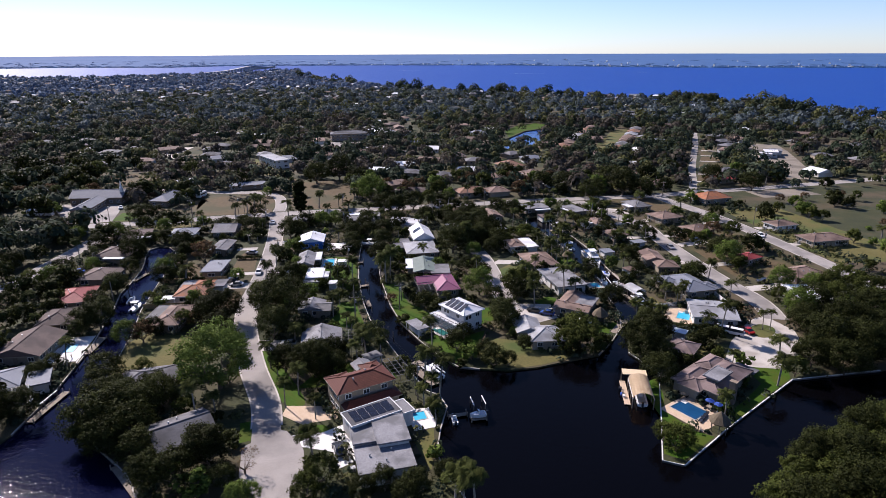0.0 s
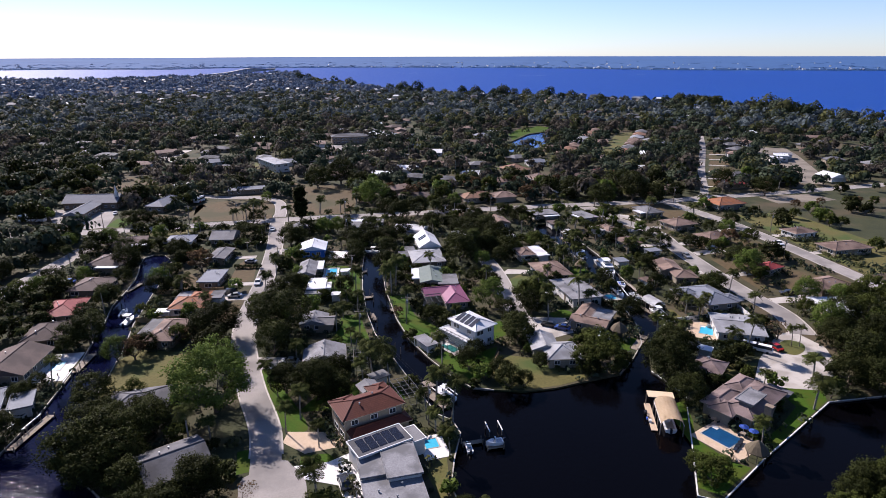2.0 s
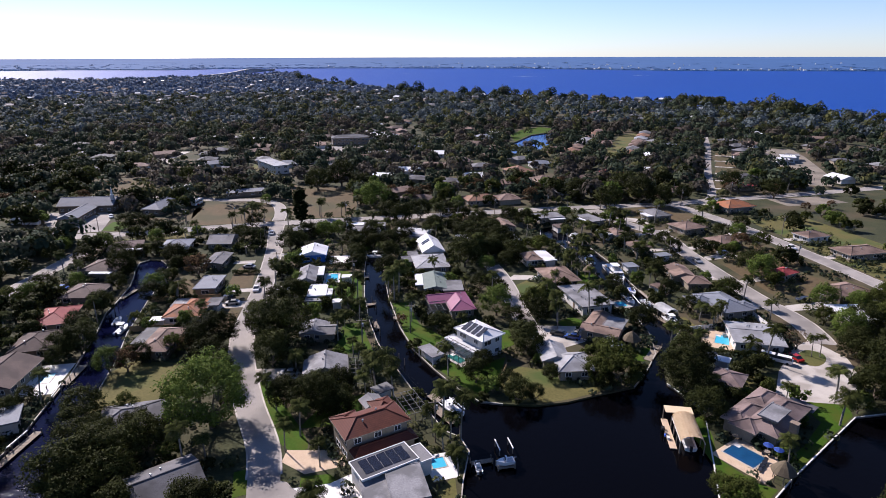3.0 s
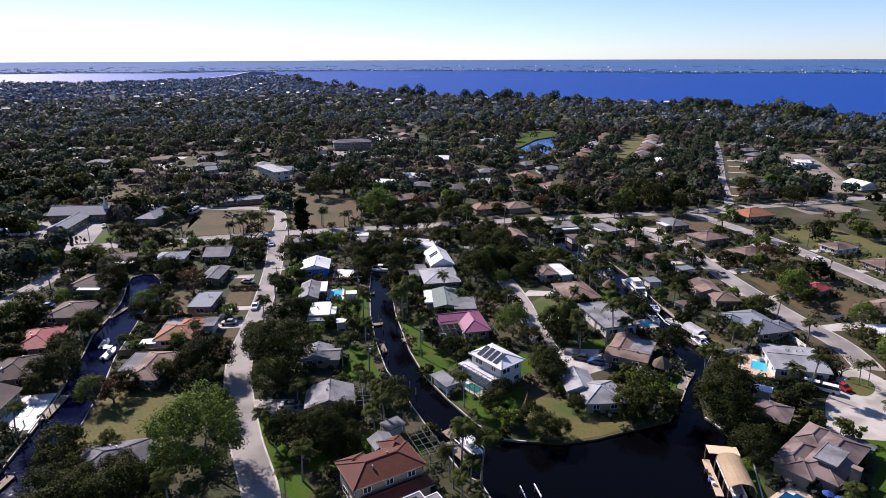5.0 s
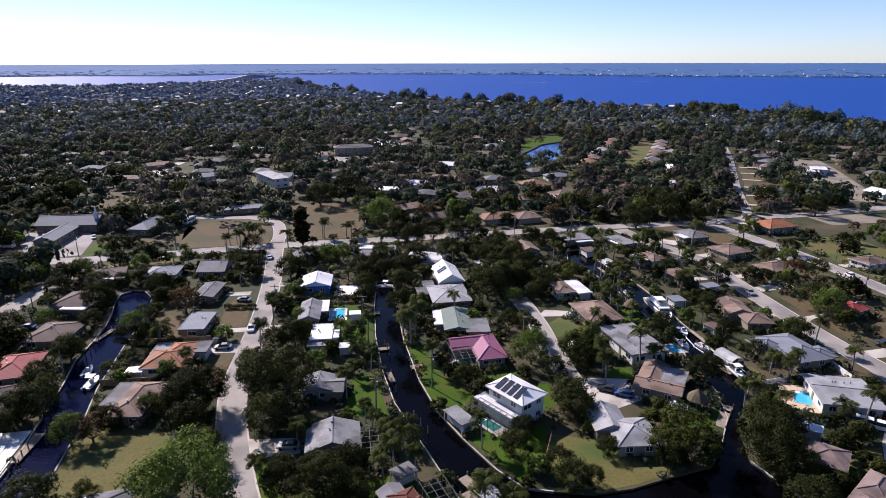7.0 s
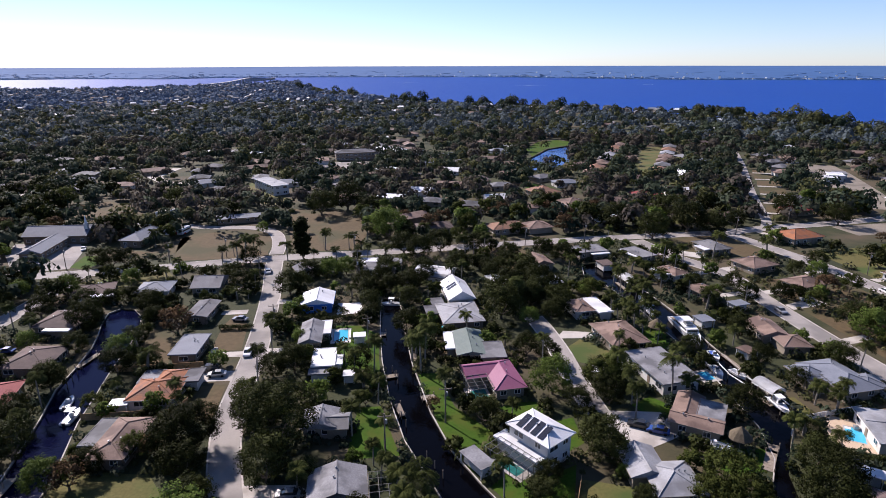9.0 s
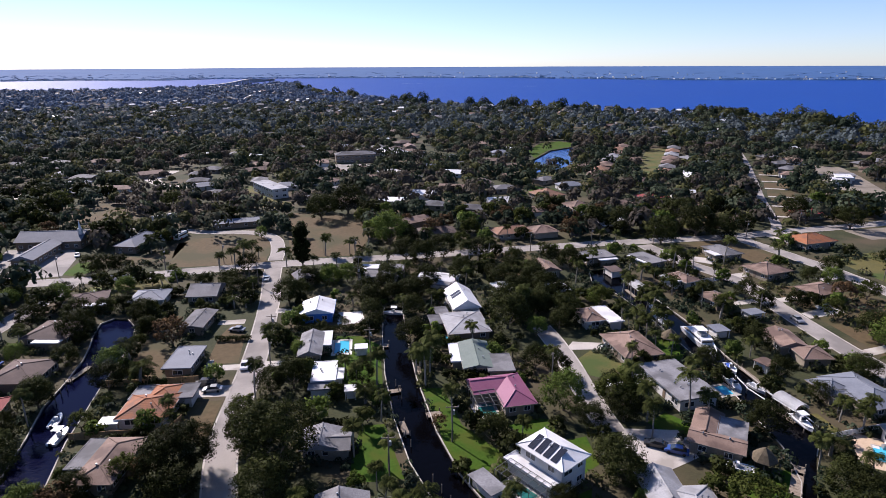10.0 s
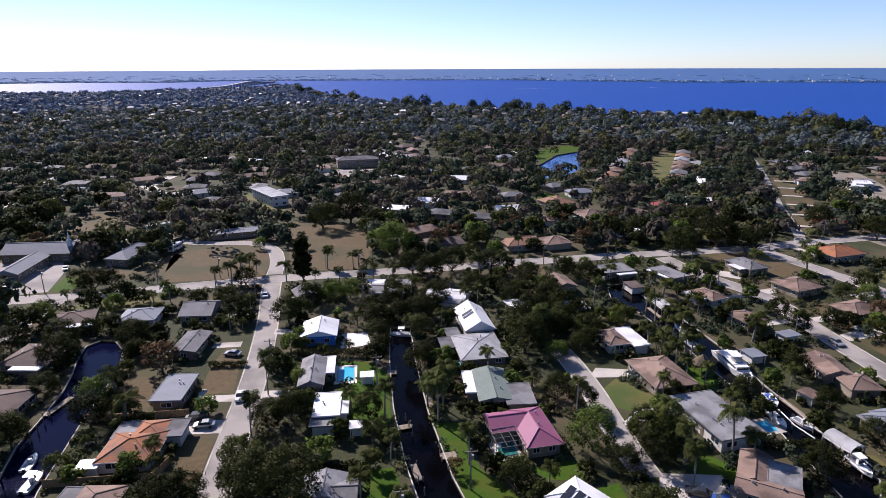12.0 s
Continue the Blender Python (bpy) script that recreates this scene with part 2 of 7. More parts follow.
material("roof_mauve", (0.18, 0.132, 0.122), (0.265, 0.198, 0.182), 0.3, 0.85, bump=0.02, fine=16, stain=(0.11, 0.08, 0.075), stain_scale=0.2)
material("roof_membrane", (0.18, 0.18, 0.19), (0.29, 0.29, 0.3), 0.35, 0.8, bump=0.01, fine=9, stain=(0.13, 0.13, 0.135), stain_scale=0.25)
material("tarp_blue", (0.05, 0.12, 0.5), (0.08, 0.17, 0.6), 1.0, 0.5)
material("car_white", (0.75, 0.75, 0.74), (0.8, 0.8, 0.8), 0.5, 0.25, spec=0.5)
material("car_silver", (0.4, 0.41, 0.42), (0.46, 0.47, 0.48), 0.5, 0.25, metal=0.4, spec=0.5)
material("car_red", (0.35, 0.02, 0.02), (0.4, 0.03, 0.025), 0.5, 0.25, spec=0.5)
material("car_dark", (0.02, 0.022, 0.028), (0.035, 0.037, 0.042), 0.5, 0.25, spec=0.5)
material("car_blue", (0.03, 0.07, 0.25), (0.04, 0.09, 0.3), 0.5, 0.25, spec=0.5)
material("boat_white", (0.75, 0.76, 0.76), (0.82, 0.82, 0.82), 0.5, 0.3, spec=0.5)
water_material("river_water", (0.002, 0.044, 0.24), 0.5, 0.12, 1.2, spec=0.2)
water_material("canal_water", (0.0015, 0.0014, 0.002), 0.05, 1.3, 0.034, spec=0.1)
# canal water again, the sky's reflected blue put into the base colour
water_material("creek_water", (0.003, 0.004, 0.018), 0.05, 1.3, 0.034, spec=0.1)
water_material("pond_water", (0.01, 0.05, 0.2), 0.15, 0.6, 0.1)


# ---- building helpers ----
def mesh_object(name, bm, mat, parent=None, label=""):
    me = bpy.data.meshes.new(name)
    bm.to_mesh(me)
    bm.free()
    for one in mat if isinstance(mat, (list, tuple)) else [mat]:
        me.materials.append(MATS[one])
    ob = new(name, me)
    if parent is not None:
        ob.parent = parent
    if label:
        ob["label"] = label
    return ob


def part(name, bm, mat, parent, label=""):
    return mesh_object(name, bm, mat, parent, label)


def share(name, me, parent, m=None, label=""):
    ob = new(name, me)
    ob.parent = parent
    if m is not None:
        ob.matrix_basis = m
    if label:
        ob["label"] = label
    return ob


def root(name, m, label, category, group=""):
    ob = new(name)
    ob.empty_display_size = 0.3
    ob.matrix_basis = m
    return tagged(ob, label, category, group)


def box(bm, x0, y0, z0, x1, y1, z1):
    v = [bm.verts.new(p) for p in ((x0, y0, z0), (x1, y0, z0), (x1, y1, z0), (x0, y1, z0), (x0, y0, z1), (x1, y0, z1), (x1, y1, z1), (x0, y1, z1))]
    for f in ((0, 3, 2, 1), (4, 5, 6, 7), (0, 1, 5, 4), (1, 2, 6, 5), (2, 3, 7, 6), (3, 0, 4, 7)):
        bm.faces.new([v[i] for i in f])
    return bm


def boxes(*rows):
    bm = bmesh.new()
    for r in rows:
        box(bm, *r)
    return bm


def tube(bm, a, b, r0, r1, sides=6):
    a, b = Vector(a), Vector(b)
    q = (b - a).to_track_quat("Z", "Y").to_matrix()
    rings = []
    for p, r in ((a, r0), (b, r1)):
        rings.append([bm.verts.new(p + q @ Vector((r * math.cos(i * math.tau / sides), r * math.sin(i * math.tau / sides), 0))) for i in range(sides)])
    for i in range(sides):
        bm.faces.new((rings[0][i], rings[0][(i + 1) % sides], rings[1][(i + 1) % sides], rings[1][i]))
    bm.faces.new(rings[1])
    bm.faces.new(rings[0][::-1])
    return bm


def smooth_line(pts, n=6):
    """A smooth line through the points (Catmull-Rom)."""
    p = [Vector((x, y, 0)) for x, y in pts]
    p = [2 * p[0] - p[1]] + p + [2 * p[-1] - p[-2]]
    out = []
    for i in range(1, len(p) - 2):
        for k in range(n):
            t = k / n
            a, b, c, d = p[i - 1 : i + 3]
            out.append(0.5 * (2 * b + (c - a) * t + (2 * a - 5 * b + 4 * c - d) * t * t + (3 * b - a - 3 * c + d) * t ** 3))
    return out + [p[-2]]


def ribbon(bm, line, left, right, z0, z1):
    """A strip of box section along a line, between two offsets to its left."""
    rows = []
    for i, p in enumerate(line):
        way = (line[min(i + 1, len(line) - 1)] - line[max(i - 1, 0)]).normalized()
        side = Vector((-way.y, way.x, 0))
        rows.append([bm.verts.new((*(p + side * o).xy, z)) for o, z in ((left, z0), (left, z1), (right, z1), (right, z0))])
    for a, b in zip(rows, rows[1:]):
        for k in range(3):
            bm.faces.new((a[k], a[k + 1], b[k + 1], b[k]))
    bm.faces.new(rows[0][::-1])
    bm.faces.new(rows[-1])
    bmesh.ops.recalc_face_normals(bm, faces=bm.faces)
    return bm


def inside(x, y, poly):
    hit = False
    for (xa, ya), (xb, yb) in zip(poly, poly[1:] + poly[:1]):
        if (ya > y) != (yb > y) and x < (xb - xa) * (y - ya) / (yb - ya) + xa:
            hit = not hit
    return hit


BLOCKED = []      # rectangles (x, y, cos, sin, half width, half depth) that trees keep off
OPEN = []         # polygons that trees keep off
ROADS = []        # (points, half width)


def near_line(x, y, pts, r):
    for a, b in zip(pts, pts[1:]):
        dx, dy = b[0] - a[0], b[1] - a[1]
        t = max(0, min(1, ((x - a[0]) * dx + (y - a[1]) * dy) / (dx * dx + dy * dy + 1e-9)))
        if (x - a[0] - t * dx) ** 2 + (y - a[1] - t * dy) ** 2 < r * r:
            return True
    return False


def free_spot(x, y, r, house_gap=0.0):
    for bx, by, c, s, hw, hd in BLOCKED:
        u, v = (x - bx) * c + (y - by) * s, -(x - bx) * s + (y - by) * c
        if abs(u) < hw + r * 0.5 + house_gap and abs(v) < hd + r * 0.5 + house_gap:
            return False
    if any(near_line(x, y, pts, w + r * 0.9 + 0.8) for pts, w in ROADS):
        return False
    return not any(inside(x, y, p) for p in OPEN)


# ---- ground and water ----
BASIN = [(30, 20), (22, 62), (18.7, 79), (16.6, 84), (15.1, 92), (16.7, 99.4), (19.1, 107.3), (18, 112), (15.2, 114.5), (11.5, 125.6), (7.8, 138), (2.8, 154.6), (0.6, 169),
         (-0.8, 189), (-0.8, 210), (-0.3, 222), (0.3, 231), (5.8, 231), (5.7, 210), (6.6, 186), (8.9, 164), (11.8, 149.6), (16.1, 138.6), (20.3, 129.6), (24.1, 124)]
COVE = [(29, 122.5), (35.7, 121), (43, 121.5), (50.5, 123.4), (60, 125.5), (66, 132), (72, 140), (75.5, 150), (76.5, 160), (77.5, 169), (78.5, 185), (78.2, 197), (78, 214),
        (76, 232), (72, 245), (75, 256), (84, 258), (83, 243), (86.6, 224), (87.5, 204), (86.2, 188), (86.2, 178), (85.6, 165), (85.5, 153), (80, 146.5), (72, 136), (68, 126)]
POINT = [(70.8, 115), (62.9, 97.5), (56.8, 84.4), (60.3, 82.5), (75, 92.5), (100.4, 108.3), (111, 108.8), (124, 109.5), (150, 114), (220, 120), (220, 108), (150, 102), (120, 97),
         (109, 93), (93, 86.5), (80, 81), (64, 68.5), (56, 57), (50, 20)]
CREEK = [(-33, 78), (-41.6, 92.9), (-51.7, 103.4), (-59, 128), (-61.8, 153.8), (-64.8, 169.4), (-66, 183), (-67, 193), (-68.1, 215), (-71, 226), (-75, 232), (-79.5, 233.2),
         (-82, 230), (-80.8, 222), (-78.6, 214), (-77, 206), (-76.2, 195), (-76, 184), (-73.5, 172), (-69.6, 146), (-68.5, 125.5), (-69.3, 108.4), (-73, 95), (-84, 80), (-88, 50), (-28, 50)]
POND = [(110.8, 497), (128, 521), (153, 564), (180, 584), (165, 540), (148, 491), (128, 465), (112, 459)]
SHORE = [(-2600, 1800), (-1500, 1900), (-1031, 1912), (-800, 1900), (-605, 2030), (-460, 2150), (-320, 2480), (-272, 2620), (-200, 2086), (-63, 1533), (62, 1278), (161, 1141),
         (332, 997), (470, 880), (520, 745), (560, 653), (640, 560), (900, 470), (2600, 200)]
WATERS = [BASIN + COVE + POINT, CREEK, POND]


def sheet(name, loops, z, mat, label, kind="structure", depth=0.0):
    """A flat sheet bounded by the first loop, with the others cut out of it."""
    bm = bmesh.new()
    edges = []
    for loop in loops:
        vs = [bm.verts.new((x, y, z)) for x, y in loop]
        edges += [bm.edges.new((a, b)) for a, b in zip(vs, vs[1:] + vs[:1])]
    bmesh.ops.triangle_fill(bm, edges=edges, use_beauty=True, use_dissolve=False)
    bmesh.ops.recalc_face_normals(bm, faces=bm.faces)
    if sum(f.normal.z for f in bm.faces) < 0:
        bmesh.ops.reverse_faces(bm, faces=bm.faces)
    if depth:
        rim = [e for e in bm.edges if e.is_boundary]
        down = bmesh.ops.extrude_edge_only(bm, edges=rim)["geom"]
        for v in down:
            if isinstance(v, bmesh.types.BMVert):
                v.co.z -= depth
    return tagged(mesh_object(name, bm, mat), label, kind=kind)


sheet("ground", [SHORE + [(2600, -900), (-2600, -900)]] + WATERS, 0.0, "soil_grass", "flat sandy ground with thin dry grass and leaf litter", depth=2.0)
sheet("water_river", [[(-4900, -900), (4900, -900), (4900, 4900), (-4900, 4900)]], -1.3, "river_water", "wide blue river with small wind waves")
sheet("water_canal", [[(-100, 10), (230, 10), (230, 270), (-100, 270)]], -0.4, "canal_water", "dark still water of the residential canals")
# separate sheet so that the creek gets the painted sky reflection
sheet("water_creek", [[(-100, 10), (-20, 10), (-20, 90), (-45, 240), (-100, 245)]], -0.39, "creek_water", "still water of the narrow creek with the sky's blue painted in")
sheet("water_pond", [[(95, 440), (200, 440), (200, 600), (95, 600)]], -0.8, "pond_water", "small blue pond beside a lawn")


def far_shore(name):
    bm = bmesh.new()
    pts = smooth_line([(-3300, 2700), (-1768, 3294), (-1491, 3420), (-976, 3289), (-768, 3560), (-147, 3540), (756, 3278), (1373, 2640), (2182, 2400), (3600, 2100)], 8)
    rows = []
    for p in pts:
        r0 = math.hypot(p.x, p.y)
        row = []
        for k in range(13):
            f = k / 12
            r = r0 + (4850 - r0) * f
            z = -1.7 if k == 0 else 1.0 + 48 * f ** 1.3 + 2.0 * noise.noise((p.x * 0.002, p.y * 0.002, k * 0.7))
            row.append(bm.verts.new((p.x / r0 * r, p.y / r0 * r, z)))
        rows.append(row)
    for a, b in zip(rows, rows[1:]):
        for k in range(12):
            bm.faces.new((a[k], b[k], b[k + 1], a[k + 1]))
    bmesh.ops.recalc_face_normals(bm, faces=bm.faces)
    # wooded land coloured blue, with the haze over the river put in
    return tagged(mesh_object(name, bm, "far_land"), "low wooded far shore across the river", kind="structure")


far_shore("backdrop_far_shore")


ROAD_LEVEL = [0.026]


def road(name, pts, width, mat="asphalt", kerb=True, kerb_from=-1e9, label="pale worn asphalt residential street"):
    line = smooth_line(pts)
    ROAD_LEVEL[0] += 0.004
    ob = tagged(mesh_object(name, ribbon(bmesh.new(), line, width / 2, -width / 2, -0.3, ROAD_LEVEL[0]), mat), label, kind="structure")
    ROADS.append(([tuple(p.xy) for p in line], width / 2))
    if kerb:
        for s in (1, -1):
            part("kerb", ribbon(bmesh.new(), [p for p in line if p.y > kerb_from], s * (width / 2 + 0.35), s * width / 2, -0.3, 0.09), "concrete", ob, "pale concrete gutter kerb")
    return ob


road("road_1", [(-12, 70), (-14.6, 86), (-17.5, 97), (-20, 113), (-25.7, 130), (-31, 150), (-33.5, 166), (-33.6, 184), (-33.6, 201), (-34.3, 221), (-36, 245), (-38.3, 264), (-39.2, 275)], 5.7, kerb_from=103)
road("road_2", [(-300, 262), (-180, 268), (-124, 268.5), (-90, 271), (-73, 274), (-51, 277), (-24, 280), (-8, 280.5), (36, 284), (61, 286), (94, 288.5), (130, 289.5), (153, 290.5), (177, 295), (220, 300), (330, 318)], 6.6)
road("road_3", [(-106.5, 266), (-107, 254), (-109, 238), (-112, 215), (-118, 180)], 6.0)
road("road_4", [(108.5, 284), (113, 262), (122, 238), (120.5, 217), (119.5, 192), (119.5, 171), (120.8, 155), (119.6, 146), (117.6, 139.5)], 6.3)
road("road_5", [(177, 297.5), (186.5, 312), (215, 366), (268, 459), (305, 528)], 4.4, kerb=False)
road("road_6", [(153, 286.5), (160, 255), (163, 236), (165, 199), (166, 168), (168, 120)], 6.3)
road("road_7", [(44.2, 211), (45, 203), (45.2, 190), (44.6, 178), (44.3, 167), (44.4, 159)], 5.2)
road("road_8", [(-39.8, 283.5), (-40.4, 296), (-43.7, 313), (-50.2, 322.5), (-59, 327), (-77, 329.5), (-95.7, 338), (-110, 342), (-122, 343), (-138, 338)], 5.0, label="narrow curved asphalt lane by the church field")


def disc(name, x, y, rx, ry, mat, label, z=0.02, rot=0.0, seed=0):
    rnd = random.Random(seed + int(x * 7 + y * 3))
    poly = []
    for i in range(28):
        a = i * math.tau / 28
        k = 1 + 0.06 * math.sin(3 * a + rnd.random() * 6)
        u, v = rx * k * math.cos(a), ry * k * math.sin(a)
        c, s = math.cos(radians(rot)), math.sin(radians(rot))
        poly.append((x + u * c - v * s, y + u * s + v * c))
    OPEN.append(poly)
    return sheet(name, [poly], z, mat, label, depth=0.06)


def patch(name, pts, mat, label, z=0.015, keep_open=True, curved=False):
    poly = [tuple(p.xy) for p in smooth_line(pts + pts[:1], 5)[:-1]] if curved else pts
    if keep_open:
        OPEN.append(poly)
    return sheet(name, [poly], z, mat, label, depth=0.1)


# ---- houses ----
def window_meshes():
    out = {}
    for kind, (w, h) in {"window": (1.5, 1.2), "wide": (2.4, 1.3), "tall": (1.0, 2.0)}.items():
        me = []
        fr = boxes((-w / 2, -0.06, -h / 2, w / 2, 0, -h / 2 + 0.1), (-w / 2, -0.06, h / 2 - 0.1, w / 2, 0, h / 2), (-w / 2, -0.06, -h / 2, -w / 2 + 0.1, 0, h / 2),
                   (w / 2 - 0.1, -0.06, -h / 2, w / 2, 0, h / 2), (-0.04, -0.05, -h / 2, 0.04, 0, h / 2))
        pane = boxes((-w / 2 + 0.08, -0.025, -h / 2 + 0.08, w / 2 - 0.08, 0.0, h / 2 - 0.08))
        for bm, mat in ((fr, "trim_white"), (pane, "glass_dark")):
            m = bpy.data.meshes.new(kind)
            bm.to_mesh(m)
            bm.free()
            m.materials.append(MATS[mat])
            me.append(m)
        out[kind] = me
    door = bpy.data.meshes.new("door")
    bm = boxes((-0.5, -0.06, 0, 0.5, 0, 2.05), (-0.36, -0.08, 0.2, 0.36, -0.06, 0.9), (-0.36, -0.08, 1.05, 0.36, -0.06, 1.85))
    bm.to_mesh(door)
    bm.free()
    door.materials.append(MATS["wall_tan"])
    out["door"] = [door]
    garage = bpy.data.meshes.new("garage_door")
    bm = boxes(*[(-2.3, -0.07, k * 0.53, 2.3, 0, k * 0.53 + 0.5) for k in range(4)])
    bm.to_mesh(garage)
    bm.free()
    garage.materials.append(MATS["trim_white"])
    out["garage"] = [garage]
    vent = bpy.data.meshes.new("roof_vent")
    bm = bmesh.new()
    tube(bm, (0, 0, -0.3), (0, 0, 0.35), 0.12, 0.12, 8)
    tube(bm, (0, 0, 0.35), (0, 0, 0.5), 0.22, 0.14, 8)
    bm.to_mesh(vent)
    bm.free()
    vent.materials.append(MATS["metal_grey"])
    out["vent"] = [vent]
    ac = bpy.data.meshes.new("air_conditioner")
    bm = boxes((-0.45, -0.45, 0, 0.45, 0.45, 0.8), (-0.3, -0.3, 0.8, 0.3, 0.3, 0.86))
    bm.to_mesh(ac)
    bm.free()
    ac.materials.append(MATS["metal_grey"])
    out["ac"] = [ac]
    return out


UNITS = window_meshes()


def roof_mesh(w, d, h, style, pitch, over, along):
    """Roof of a w by d block at eave height h. along: the ridge's direction, x or y."""
    bm = bmesh.new()
    x, y = w / 2 + over, d / 2 + over
    t = 0.2
    if style == "flat":
        box(bm, -x, -y, h, x, y, h + 0.28)
        return bm, h + 0.28
    if along == "y":
        x, y = y, x
    top = h + pitch * y
    e = [(-x, -y, h), (x, -y, h), (x, y, h), (-x, y, h)]
    if style == "hip":
        inset = min(y, x - 0.05) if x > y else x - 0.05
        top = h + pitch * min(y, inset)
        r = [(-x + inset, 0, top), (x - inset, 0, top)]
    else:
        r = [(-x, 0, top), (x, 0, top)]
    if along == "y":
        e = [(-b, a, c) for a, b, c in e]
        r = [(-b, a, c) for a, b, c in r]
    up = [bm.verts.new(p) for p in e + r]
    lo = [bm.verts.new((a, b, c - t)) for a, b, c in e]
    for f in ((0, 1, 5, 4), (1, 2, 5), (2, 3, 4, 5), (3, 0, 4)):
        if style == "hip" or len(f) == 4:
            bm.faces.new([up[i] for i in f])
    for i in range(4):
        bm.faces.new((lo[i], lo[(i + 1) % 4], up[(i + 1) % 4], up[i]))
    bm.faces.new(lo[::-1])
    if style != "hip":
        bm.faces.new((up[1], up[2], up[5]))
        bm.faces.new((up[3], up[0], up[4]))
    bmesh.ops.recalc_face_normals(bm, faces=bm.faces)
    return bm, top


def ridge_caps(w, d, h, style, pitch, over, along):
    x, y = w / 2 + over, d / 2 + over
    if along == "y":
        x, y = y, x
    bm = bmesh.new()
    turn = (lambda p: (-p[1], p[0], p[2])) if along == "y" else (lambda p: p)
    if style == "hip":
        inset = min(y, x - 0.05) if x > y else x - 0.05
        top = h + pitch * min(y, inset)
        a, b = (-x + inset, 0, top), (x - inset, 0, top)
        for p, q in ((a, b), (a, (-x, -y, h)), (a, (-x, y, h)), (b, (x, -y, h)), (b, (x, y, h))):
            if (Vector(p) - Vector(q)).length > 0.2:
                tube(bm, turn(p), turn(q), 0.13, 0.13, 5)
    else:
        top = h + pitch * y
        tube(bm, turn((-x, 0, top)), turn((x, 0, top)), 0.14, 0.14, 5)
    return bm


def add_units(house, w, d, h, storeys, rnd, garage="", simple=False):
    """Windows and doors on the four walls."""
    for side, length, off, rz in (("s", w, d / 2, 0), ("n", w, d / 2, 180), ("e", d, w / 2, 90), ("w", d, w / 2, 270)):
        if simple and side in "nw":
            continue
        turn = Matrix.Rotation(radians(rz), 4, "Z")
        count = max(1, int(length / (4.5 if simple else 3.2)))
        for s in range(storeys):
            for k in range(count):
                u = (k + 0.5) / count * length - length / 2
                z = 1.55 + 2.8 * s
                kind = rnd.choice(["window", "window", "wide"])
                if s == 0 and side == garage and k == 0 and length > 6:
                    share("garage_door", UNITS["garage"][0], house, turn @ Matrix.Translation((-length / 2 + 3.0, -off, 0.05)))
                    continue
                if s == 0 and k == count // 2 and side in "sw" and count > 2:
                    share("door", UNITS["door"][0], house, turn @ Matrix.Translation((u, -off, 0.1)))
                    continue
                if garage == side and abs(u + length / 2 - 3) < 3 and s == 0:
                    continue
                if simple:
                    share("window", UNITS[kind][1], house, turn @ Matrix.Translation((u, -off, z)))
                    continue
                f = share("window", UNITS[kind][0], house, turn @ Matrix.Translation((u, -off, z)))
                share("pane", UNITS[kind][1], f)


